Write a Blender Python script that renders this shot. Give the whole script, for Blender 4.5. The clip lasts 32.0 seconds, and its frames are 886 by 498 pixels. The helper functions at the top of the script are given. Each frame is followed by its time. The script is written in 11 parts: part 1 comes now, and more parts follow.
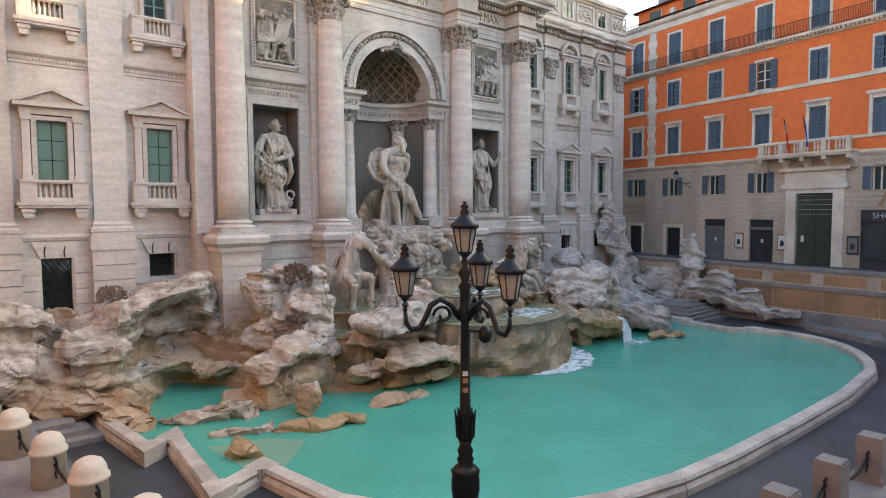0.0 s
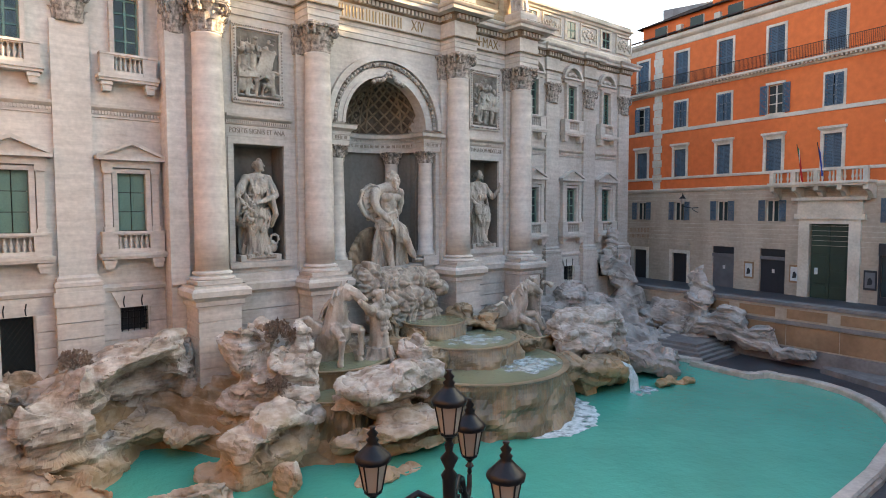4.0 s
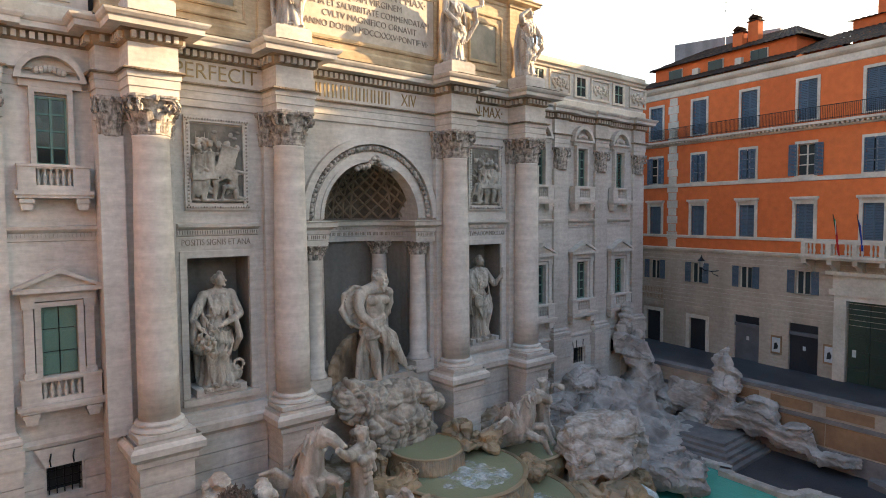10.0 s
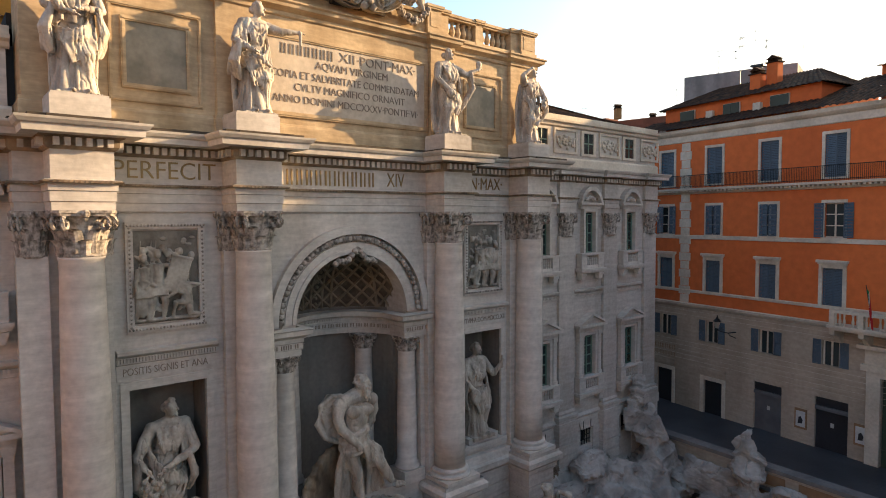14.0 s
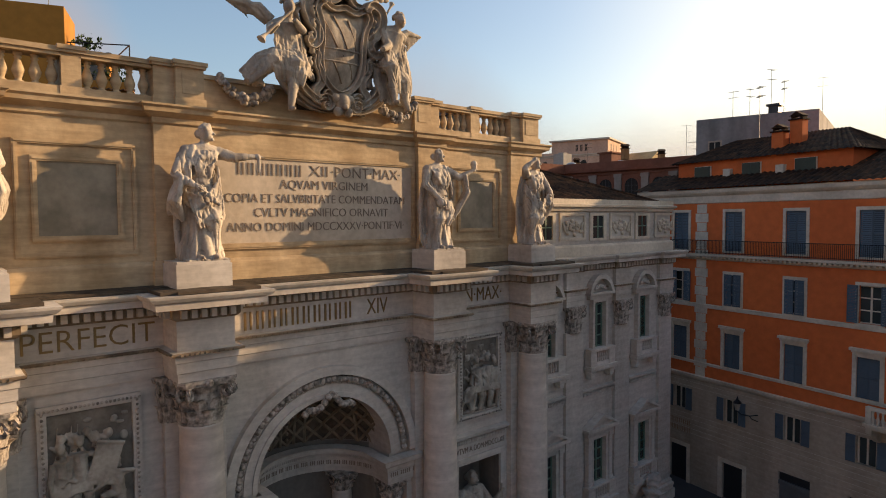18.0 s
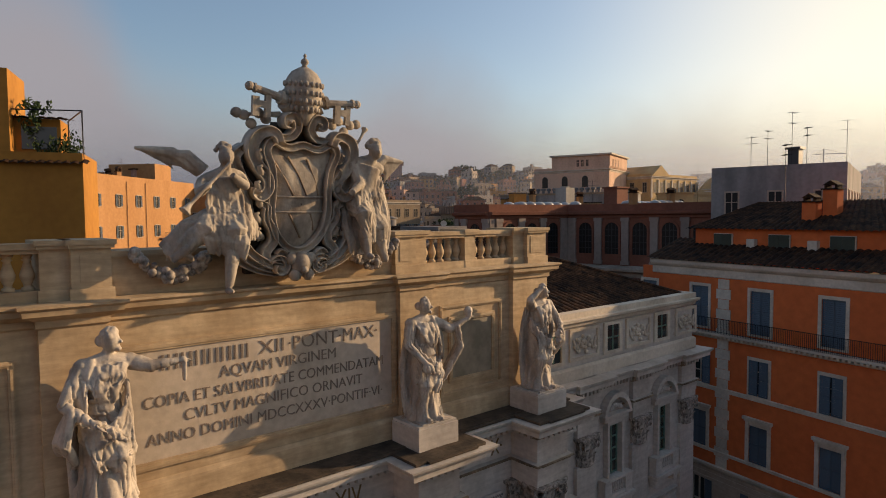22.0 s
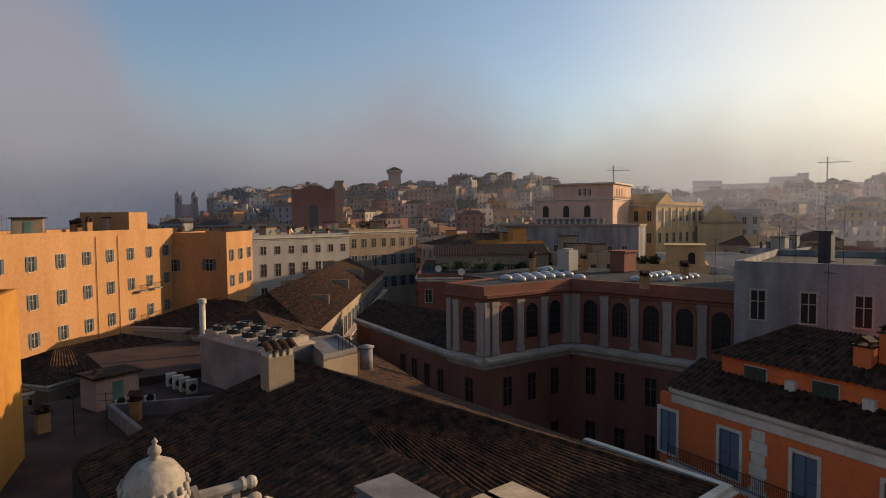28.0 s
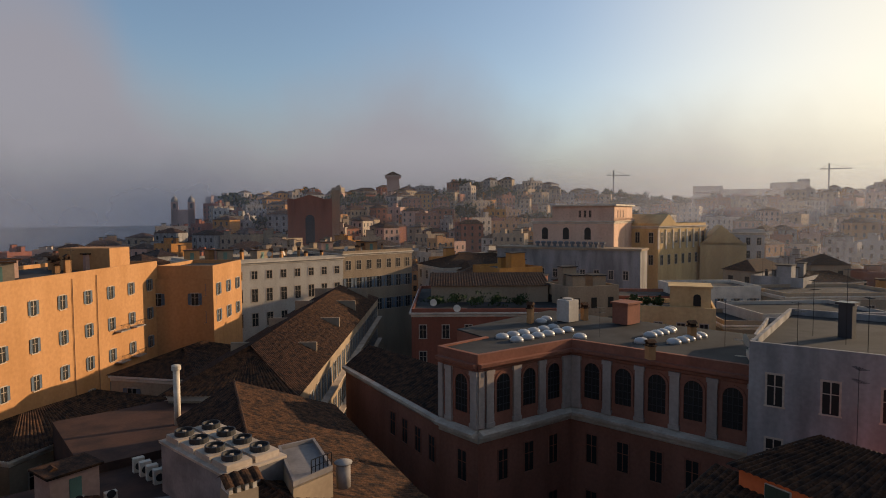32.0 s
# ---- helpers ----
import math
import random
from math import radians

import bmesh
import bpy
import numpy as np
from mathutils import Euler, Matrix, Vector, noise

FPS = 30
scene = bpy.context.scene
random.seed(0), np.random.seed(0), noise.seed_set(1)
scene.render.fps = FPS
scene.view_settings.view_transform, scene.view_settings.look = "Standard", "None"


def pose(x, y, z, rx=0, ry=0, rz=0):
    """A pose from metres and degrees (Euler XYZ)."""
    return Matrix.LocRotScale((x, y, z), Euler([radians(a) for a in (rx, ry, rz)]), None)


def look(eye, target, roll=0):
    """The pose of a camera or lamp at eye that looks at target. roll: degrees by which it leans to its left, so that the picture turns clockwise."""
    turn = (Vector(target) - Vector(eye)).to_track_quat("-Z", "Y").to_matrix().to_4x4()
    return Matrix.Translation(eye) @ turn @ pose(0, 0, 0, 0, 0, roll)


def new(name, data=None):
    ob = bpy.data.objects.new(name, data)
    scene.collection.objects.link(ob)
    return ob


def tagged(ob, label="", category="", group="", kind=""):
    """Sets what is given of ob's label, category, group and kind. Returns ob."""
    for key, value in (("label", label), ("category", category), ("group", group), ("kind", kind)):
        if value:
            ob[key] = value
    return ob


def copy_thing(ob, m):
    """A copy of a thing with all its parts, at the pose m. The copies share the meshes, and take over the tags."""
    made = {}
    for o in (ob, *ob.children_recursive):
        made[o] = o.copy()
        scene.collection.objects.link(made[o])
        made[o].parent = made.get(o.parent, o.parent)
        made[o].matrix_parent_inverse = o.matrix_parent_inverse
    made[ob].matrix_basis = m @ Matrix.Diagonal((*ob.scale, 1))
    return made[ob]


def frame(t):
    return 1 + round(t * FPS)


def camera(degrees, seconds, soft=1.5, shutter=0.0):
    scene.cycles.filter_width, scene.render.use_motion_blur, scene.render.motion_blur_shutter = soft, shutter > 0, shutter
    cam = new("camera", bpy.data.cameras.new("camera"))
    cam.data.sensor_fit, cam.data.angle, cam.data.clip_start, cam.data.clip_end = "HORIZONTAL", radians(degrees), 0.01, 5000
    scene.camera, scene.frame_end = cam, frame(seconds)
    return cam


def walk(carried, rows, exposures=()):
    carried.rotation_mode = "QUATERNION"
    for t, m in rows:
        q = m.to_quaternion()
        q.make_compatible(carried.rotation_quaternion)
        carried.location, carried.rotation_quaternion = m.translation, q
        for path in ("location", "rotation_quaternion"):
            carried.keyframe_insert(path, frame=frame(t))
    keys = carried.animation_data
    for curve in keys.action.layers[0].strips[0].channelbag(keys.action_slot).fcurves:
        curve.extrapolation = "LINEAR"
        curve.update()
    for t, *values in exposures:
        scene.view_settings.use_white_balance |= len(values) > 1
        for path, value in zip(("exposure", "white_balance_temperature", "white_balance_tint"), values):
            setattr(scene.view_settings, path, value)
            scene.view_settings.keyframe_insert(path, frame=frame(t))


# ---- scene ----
cam = camera(71.3, 32.0, soft=1.0)
PATH = [
    (0, (-22.282, -31.007, 8.014), (-20.996, -29.48, 7.891), -0.3),
    (0.5, (-22.125, -30.835, 8.263), (-20.839, -29.308, 8.139), -0.3),
    (1, (-21.951, -30.667, 8.486), (-20.665, -29.14, 8.362), -0.3),
    (1.5, (-21.726, -30.498, 8.713), (-20.441, -28.971, 8.592), -0.3),
    (2, (-21.549, -30.346, 8.952), (-20.263, -28.818, 8.831), -0.3),
    (2.5, (-21.306, -30.124, 9.227), (-20.022, -28.595, 9.107), -0.3),
    (3, (-21.058, -29.893, 9.547), (-19.774, -28.364, 9.427), -0.3),
    (3.5, (-20.808, -29.667, 9.91), (-19.524, -28.139, 9.788), -0.2),
    (5.5, (-19.731, -28.567, 11.489), (-18.447, -27.039, 11.367), -0.2),
    (6, (-19.468, -28.267, 11.902), (-18.184, -26.738, 11.78), -0.2),
    (6.5, (-19.177, -27.919, 12.304), (-17.892, -26.391, 12.185), -0.2),
    (7, (-18.909, -27.57, 12.699), (-17.624, -26.043, 12.582), -0.3),
    (7.5, (-18.62, -27.214, 13.13), (-17.333, -25.687, 13.015), -0.3),
    (8, (-18.347, -26.895, 13.546), (-17.06, -25.369, 13.431), -0.2),
    (8.5, (-18.042, -26.596, 13.996), (-16.755, -25.069, 13.882), -0.3),
    (9, (-17.742, -26.288, 14.441), (-16.455, -24.762, 14.327), -0.2),
    (9.5, (-17.415, -25.95, 14.878), (-16.127, -24.424, 14.766), -0.3),
    (10, (-17.102, -25.68, 15.311), (-15.815, -24.153, 15.2), -0.3),
    (10.5, (-16.759, -25.377, 15.787), (-15.473, -23.849, 15.678), -0.3),
    (11, (-16.401, -25.048, 16.291), (-15.116, -23.519, 16.182), -0.3),
    (11.5, (-16.048, -24.73, 16.762), (-14.764, -23.201, 16.654), -0.3),
    (12, (-15.692, -24.356, 17.279), (-14.407, -22.828, 17.173), -0.3),
    (12.5, (-15.353, -23.941, 17.791), (-14.066, -22.414, 17.686), -0.3),
    (13, (-14.973, -23.55, 18.342), (-13.685, -22.024, 18.238), -0.3),
    (13.5, (-14.608, -23.213, 18.885), (-13.32, -21.686, 18.782), -0.3),
    (14, (-14.202, -22.86, 19.441), (-12.915, -21.333, 19.34), -0.3),
    (14.5, (-13.84, -22.519, 19.986), (-12.553, -20.991, 19.886), -0.3),
    (16.5, (-12.313, -21.217, 22.46), (-11.029, -19.687, 22.365), -0.4),
    (17, (-11.918, -20.854, 23.094), (-10.635, -19.323, 23.001), -0.4),
    (17.5, (-11.53, -20.448, 23.76), (-10.247, -18.917, 23.664), -0.4),
    (18, (-11.134, -20.033, 24.453), (-9.851, -18.501, 24.357), -0.4),
    (18.5, (-10.743, -19.611, 25.12), (-9.459, -18.08, 25.021), -0.5),
    (19, (-10.335, -19.166, 25.807), (-9.051, -17.635, 25.708), -0.5),
    (19.5, (-9.94, -18.729, 26.487), (-8.655, -17.2, 26.385), -0.5),
    (20, (-9.492, -18.293, 27.197), (-8.207, -16.764, 27.094), -0.5),
    (20.5, (-9.068, -17.887, 27.863), (-7.783, -16.357, 27.758), -0.5),
    (21, (-8.621, -17.469, 28.556), (-7.337, -15.938, 28.451), -0.5),
    (21.5, (-8.207, -17.028, 29.206), (-6.922, -15.499, 29.101), -0.6),
    (22, (-7.645, -16.52, 29.895), (-6.36, -14.992, 29.79), -0.5),
    (22.5, (-7.18, -16.049, 30.55), (-5.893, -14.521, 30.447), -0.6),
    (23, (-6.67, -15.588, 31.25), (-5.383, -14.061, 31.146), -0.6),
    (23.5, (-6.175, -15.122, 31.865), (-4.888, -13.594, 31.762), -0.6),
    (24, (-5.718, -14.69, 32.507), (-4.432, -13.162, 32.404), -0.6),
    (24.5, (-5.264, -14.271, 33.113), (-3.977, -12.743, 33.01), -0.6),
    (25, (-4.779, -13.853, 33.781), (-3.493, -12.325, 33.679), -0.5),
    (25.5, (-4.419, -13.526, 34.433), (-3.133, -11.998, 34.331), -0.5),
    (26, (-4.03, -13.184, 35.139), (-2.745, -11.655, 35.037), -0.5),
    (26.5, (-3.609, -12.839, 35.814), (-2.324, -11.31, 35.711), -0.5),
    (28.5, (-1.899, -11.526, 38.635), (-0.615, -9.997, 38.529), -0.5),
    (29, (-1.511, -11.198, 39.352), (-0.227, -9.668, 39.246), -0.5),
    (29.5, (-1.141, -10.875, 40.058), (0.144, -9.347, 39.951), -0.5),
    (30, (-0.744, -10.538, 40.77), (0.542, -9.009, 40.663), -0.4),
    (30.5, (-0.311, -10.168, 41.447), (0.975, -8.64, 41.339), -0.4),
    (31, (0.144, -9.796, 42.16), (1.429, -8.268, 42.053), -0.4),
    (31.5, (0.6, -9.428, 42.882), (1.886, -7.9, 42.773), -0.3),
    (32, (1.05, -9.047, 43.612), (2.336, -7.519, 43.503), -0.3),
]
SUN_AZ, SUN_EL = 106.0, 13.5          # degrees clockwise from +y, and above the horizon
SKY_STRENGTH, SKY_GAIN = 0.09, 1.75
FOG_DULL, FOG_DEEP, FOG_GLOW = (3.7, 3.35, 3.5, 1), (2.0, 2.0, 2.35, 1), (10.0, 9.0, 6.8, 1)   # radiance of the fog, of its thick foot, and towards the sun
EXPOSURE = [(0, 2.75, 6500, 5), (3.5, 2.68, 6500, 5), (9, 2.25, 6450, 5), (13, 1.6, 6650, 7), (16.5, 0.93, 6700, 10), (19, 0.4, 6700, 11), (23, 0.12, 6400, 11), (26, 0.02, 6200, 11), (32, 0.04, 6200, 11)]
walk(cam, [(t, look(eye, target, roll)) for t, eye, target, roll in PATH], exposures=EXPOSURE)

# ---- light ----
world = bpy.data.worlds.new("sky")
scene.world = world
world.use_nodes = True
wn, wl = world.node_tree.nodes, world.node_tree.links
wn.clear()
w_out, w_bg = wn.new("ShaderNodeOutputWorld"), wn.new("ShaderNodeBackground")
w_sky = wn.new("ShaderNodeTexSky")
w_sky.sky_type, w_sky.sun_disc = "NISHITA", False
w_sky.sun_elevation, w_sky.sun_rotation = radians(SUN_EL), radians(SUN_AZ)
w_sky.air_density, w_sky.dust_density, w_sky.ozone_density = 1.0, 2.5, 1.5
w_tc, w_sep = wn.new("ShaderNodeTexCoord"), wn.new("ShaderNodeSeparateXYZ")
wl.new(w_tc.outputs["Generated"], w_sep.inputs[0])
w_dot = wn.new("ShaderNodeVectorMath")
w_dot.operation = "DOT_PRODUCT"
w_dot.inputs[1].default_value = (math.sin(radians(SUN_AZ)), math.cos(radians(SUN_AZ)), 0.12)
wl.new(w_tc.outputs["Generated"], w_dot.inputs[0])


def w_map(a, b, c, d, smooth=True):
    n = wn.new("ShaderNodeMapRange")
    n.interpolation_type = "SMOOTHSTEP" if smooth else "LINEAR"
    for k, v in zip(("From Min", "From Max", "To Min", "To Max"), (a, b, c, d)):
        n.inputs[k].default_value = v
    return n


w_glow, w_bank = w_map(0.55, 1.04, 0.0, 1.0), w_map(-0.10, 0.085, 0.0, 0.9)
wl.new(w_dot.outputs["Value"], w_glow.inputs["Value"])
# the fog's billowing upper edge: its height over the azimuth, broken up by noise
w_az, w_azr, w_crest = wn.new("ShaderNodeMath"), w_map(radians(-20), radians(100), 0.0, 1.0, False), wn.new("ShaderNodeFloatCurve")
w_az.operation = "ARCTAN2"
wl.new(w_sep.outputs["X"], w_az.inputs[0])
wl.new(w_sep.outputs["Y"], w_az.inputs[1])
wl.new(w_az.outputs[0], w_azr.inputs["Value"])
wl.new(w_azr.outputs[0], w_crest.inputs["Value"])
crest_line = w_crest.mapping.curves[0]
FOG_CREST = [(-20, 0.30), (6, 0.31), (11, 0.25), (15, 0.17), (21, 0.125), (28, 0.145), (38, 0.20), (43, 0.165), (50, 0.10), (60, 0.12), (75, 0.10), (100, 0.08)]
crest_line.points[0].location, crest_line.points[1].location = (0.0, FOG_CREST[0][1]), (1.0, FOG_CREST[-1][1])
for deg_, h_ in FOG_CREST[1:-1]:
    crest_line.points.new((deg_ + 20) / 120, h_)
w_crest.mapping.update()
w_billow = wn.new("ShaderNodeTexNoise")
w_billow.inputs["Scale"].default_value, w_billow.inputs["Detail"].default_value = 7.0, 5.0
wl.new(w_tc.outputs["Generated"], w_billow.inputs["Vector"])
w_wob, w_edge, w_edge2 = (wn.new("ShaderNodeMath") for _ in range(3))
w_wob.operation = w_edge2.operation = "MULTIPLY_ADD"
w_wob.inputs[1].default_value, w_wob.inputs[2].default_value = 0.11, -0.055
wl.new(w_billow.outputs["Fac"], w_wob.inputs[0])
w_edge.operation = "SUBTRACT"
wl.new(w_crest.outputs[0], w_edge.inputs[0])
wl.new(w_sep.outputs["Z"], w_edge.inputs[1])
w_edge2.inputs[1].default_value = 1.0
wl.new(w_wob.outputs[0], w_edge2.inputs[0])
wl.new(w_edge.outputs[0], w_edge2.inputs[2])
wl.new(w_edge2.outputs[0], w_bank.inputs["Value"])
w_low = w_map(0.0, 0.11, 1.0, 0.0)
wl.new(w_sep.outputs["Z"], w_low.inputs["Value"])


def w_mix(fac, a, b):
    n = wn.new("ShaderNodeMix")
    n.data_type = "RGBA"
    for socket, v in ((n.inputs[0], fac), (n.inputs[6], a), (n.inputs[7], b)):
        if isinstance(v, tuple):
            socket.default_value = v
        else:
            wl.new(v, socket)
    return n.outputs[2]


w_scale = wn.new("ShaderNodeMix")
w_scale.data_type, w_scale.blend_type = "RGBA", "MULTIPLY"
w_scale.inputs[0].default_value = 1.0
w_scale.inputs[7].default_value = (SKY_GAIN, SKY_GAIN, SKY_GAIN, 1)
wl.new(w_sky.outputs[0], w_scale.inputs[6])
w_thick = w_mix(w_low.outputs[0], FOG_DULL, FOG_DEEP)
w_fog = w_mix(w_glow.outputs[0], w_thick, FOG_GLOW)
w_clear = w_mix(w_glow.outputs[0], w_scale.outputs[2], FOG_GLOW)
w_all = w_mix(w_bank.outputs[0], w_clear, w_fog)
wl.new(w_all, w_bg.inputs["Color"])
w_bg.inputs["Strength"].default_value = SKY_STRENGTH
wl.new(w_bg.outputs[0], w_out.inputs["Surface"])
sun_data = bpy.data.lights.new("sun", "SUN")
sun_data.energy, sun_data.angle, sun_data.color = 5.0, radians(0.6), (1.0, 0.69, 0.40)
sun = new("sun", sun_data)
az, el = radians(SUN_AZ), radians(SUN_EL)
sun.matrix_world = look((0, 0, 60), (-math.sin(az) * math.cos(el), -math.cos(az) * math.cos(el), 60 - math.sin(el)))


# ---- materials ----
def rgb(c):
    return (c[0], c[1], c[2], 1.0)


def material(name, base, dark, rough=0.85, grain=6.0, stain=0.35, bump=0.25, metal=0.0, vary=0.0, streak=False, bands=None, bed=0.0):
    """A surface with two scales of variation: fine grain and broad stains, and a fine relief."""
    m = bpy.data.materials.new(name)
    m.use_nodes = True
    n, l = m.node_tree.nodes, m.node_tree.links
    b = n["Principled BSDF"]
    tc = n.new("ShaderNodeTexCoord")
    big, fine = n.new("ShaderNodeTexNoise"), n.new("ShaderNodeTexNoise")
    big.inputs["Scale"].default_value, big.inputs["Detail"].default_value = stain, 6
    fine.inputs["Scale"].default_value, fine.inputs["Detail"].default_value = grain, 5
    mp = n.new("ShaderNodeMapping")
    if streak:
        mp.inputs["Scale"].default_value = (1.0, 1.0, 0.22)
    if bands:
        mp.inputs["Scale"].default_value = bands
    l.new(tc.outputs["Object"], mp.inputs["Vector"])
    l.new(mp.outputs[0], big.inputs["Vector"])
    l.new(tc.outputs["Object"], fine.inputs["Vector"])
    r1, r2 = n.new("ShaderNodeValToRGB"), n.new("ShaderNodeValToRGB")
    r1.color_ramp.elements[0].position, r1.color_ramp.elements[1].position = 0.36, 0.62
    r1.color_ramp.elements[0].color, r1.color_ramp.elements[1].color = rgb(dark), rgb(base)
    r2.color_ramp.elements[0].position, r2.color_ramp.elements[1].position = 0.3, 0.7
    r2.color_ramp.elements[0].color, r2.color_ramp.elements[1].color = (0.86, 0.86, 0.86, 1), (1.05, 1.05, 1.05, 1)
    l.new(big.outputs["Fac"], r1.inputs[0])
    l.new(fine.outputs["Fac"], r2.inputs[0])
    mx = n.new("ShaderNodeMix")
    mx.data_type, mx.blend_type = "RGBA", "MULTIPLY"
    mx.inputs["Factor"].default_value = 1.0
    l.new(r1.outputs[0], mx.inputs[6])
    l.new(r2.outputs[0], mx.inputs[7])
    last = mx.outputs[2]
    if bed:                               # level beds of the stone: thin pale and dark layers, pitted
        mb, nb, rb, xb = n.new("ShaderNodeMapping"), n.new("ShaderNodeTexNoise"), n.new("ShaderNodeValToRGB"), n.new("ShaderNodeMix")
        mb.inputs["Scale"].default_value = (0.7, 0.7, 5.0)
        nb.inputs["Scale"].default_value, nb.inputs["Detail"].default_value, nb.inputs["Roughness"].default_value = 1.0, 7, 0.65
        rb.color_ramp.elements[0].position, rb.color_ramp.elements[1].position = 0.33, 0.66
        rb.color_ramp.elements[0].color, rb.color_ramp.elements[1].color = (1 - bed, 1 - bed * 1.06, 1 - bed * 1.12, 1), (1 + bed * 0.35, 1 + bed * 0.35, 1 + bed * 0.35, 1)
        xb.data_type, xb.blend_type = "RGBA", "MULTIPLY"
        xb.inputs["Factor"].default_value = 1.0
        l.new(tc.outputs["Object"], mb.inputs["Vector"])
        l.new(mb.outputs[0], nb.inputs["Vector"])
        l.new(nb.outputs["Fac"], rb.inputs[0])
        l.new(last, xb.inputs[6])
        l.new(rb.outputs[0], xb.inputs[7])
        last = xb.outputs[2]
    if vary:
        oi, hsv, mr = n.new("ShaderNodeObjectInfo"), n.new("ShaderNodeHueSaturation"), n.new("ShaderNodeMapRange")
        mr.inputs["To Min"].default_value, mr.inputs["To Max"].default_value = 1 - vary, 1 + vary
        l.new(oi.outputs["Random"], mr.inputs["Value"])
        l.new(mr.outputs[0], hsv.inputs["Value"])
        l.new(last, hsv.inputs["Color"])
        last = hsv.outputs[0]
    l.new(last, b.inputs["Base Color"])
    b.inputs["Roughness"].default_value, b.inputs["Metallic"].default_value = rough, metal
    if rough >= 0.8:
        b.inputs["Specular IOR Level"].default_value = 0.2
    if bump:
        bp = n.new("ShaderNodeBump")
        bp.inputs["Strength"].default_value, bp.inputs["Distance"].default_value = bump, 0.03
        l.new(fine.outputs["Fac"], bp.inputs["Height"])
        l.new(bp.outputs[0], b.inputs["Normal"])
    return m


TRAVERTINE = material("travertine", (0.640, 0.585, 0.520), (0.470, 0.420, 0.365), grain=5, stain=0.5, streak=True, bed=0.16)
# grey niche stone, its colour darkened further to hold the recess shade
NICHE = material("grey_weathered_shaded_niche", (0.23, 0.21, 0.18), (0.15, 0.135, 0.115), grain=5, stain=0.7, streak=True)
COLUMN = material("column_travertine", (0.660, 0.590, 0.520), (0.520, 0.458, 0.400), rough=0.7, grain=4, stain=0.6, bands=(0.4, 0.4, 2.2), bed=0.13)
# attic base colour holds ochre weathering and the warm tone of sunlight together
ATTIC = material("warm_attic_travertine", (0.580, 0.442, 0.279), (0.400, 0.285, 0.165), grain=5, stain=0.6, streak=True, bed=0.24)
CARVED = material("carved_travertine", (0.48, 0.42, 0.36), (0.15, 0.13, 0.11), grain=9, stain=4.5, bump=0.5)
# dark upright streaks: soot, and shading of drapery folds painted into the colour
MARBLE = material("statue_marble", (0.54, 0.47, 0.385), (0.27, 0.225, 0.18), rough=0.7, grain=12, stain=1.6, bump=0.4, bands=(1.4, 1.4, 0.4))
# soot and the shade of deep coffers, put into one dark vault colour
SOOT_SHADE = material("sooty_shaded_vault_stone", (0.155, 0.125, 0.095), (0.085, 0.07, 0.055), grain=6, stain=1.5)
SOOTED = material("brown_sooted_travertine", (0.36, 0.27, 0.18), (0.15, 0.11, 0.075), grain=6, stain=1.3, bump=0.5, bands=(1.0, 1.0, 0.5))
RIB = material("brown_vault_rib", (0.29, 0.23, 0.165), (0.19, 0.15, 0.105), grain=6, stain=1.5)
CREST = material("weathered_crest_stone", (0.47, 0.41, 0.33), (0.24, 0.20, 0.16), rough=0.8, grain=9, stain=1.5, bump=0.5, bands=(1.5, 1.5, 0.5))
# relief ground, darker than the figures carved before it
RELIEFGROUND = material("dark_relief_ground", (0.24, 0.215, 0.18), (0.13, 0.115, 0.095), grain=9, stain=1.5, bump=0.4)
RELIEF = material("weathered_relief_stone", (0.46, 0.42, 0.36), (0.22, 0.195, 0.16), grain=9, stain=1.2, bump=0.3)
ROCK = material("carved_rock", (0.60, 0.535, 0.465), (0.34, 0.275, 0.215), grain=5, stain=1.5, bump=1.0, vary=0.06, bed=0.3)


def stained(m, colour, z0, z1):
    """Lime and rust left by the water: the stone turns ochre below an uneven tide mark."""
    n, l = m.node_tree.nodes, m.node_tree.links
    b = n["Principled BSDF"]
    old = b.inputs["Base Color"].links[0].from_socket
    ge, sp, no, mu, mr, mx = (n.new("ShaderNode" + k) for k in ("NewGeometry", "SeparateXYZ", "TexNoise", "Math", "MapRange", "Mix"))
    no.inputs["Scale"].default_value, no.inputs["Detail"].default_value = 0.55, 6
    l.new(ge.outputs["Position"], sp.inputs[0])
    l.new(ge.outputs["Position"], no.inputs["Vector"])
    mu.operation = "MULTIPLY_ADD"
    mu.inputs[1].default_value = 6.0
    l.new(no.outputs["Fac"], mu.inputs[0])
    l.new(sp.outputs["Z"], mu.inputs[2])
    mr.interpolation_type = "SMOOTHSTEP"
    for k, v in zip(("From Min", "From Max", "To Min", "To Max"), (z0 + 3, z1 + 3, 0.75, 0.0)):
        mr.inputs[k].default_value = v
    l.new(mu.outputs[0], mr.inputs["Value"])
    mx.data_type = "RGBA"
    l.new(mr.outputs[0], mx.inputs[0])
    l.new(old, mx.inputs[6])
    mx.inputs[7].default_value = rgb(colour)
    l.new(mx.outputs[2], b.inputs["Base Color"])


stained(ROCK, (0.40, 0.27, 0.145), 0.2, 2.8)
WETROCK = material("wet_ochre_rock", (0.36, 0.25, 0.14), (0.16, 0.12, 0.07), rough=0.35, grain=3, stain=0.9, bump=0.9)
LEDGE = material("blackened_ledge_and_hollow", (0.095, 0.072, 0.052), (0.045, 0.036, 0.028), grain=6, stain=1.5, bump=0.6)
SHUTTER_GREEN = material("green_shutter", (0.140, 0.238, 0.182), (0.098, 0.168, 0.126), rough=0.5, grain=20, bump=0.1)
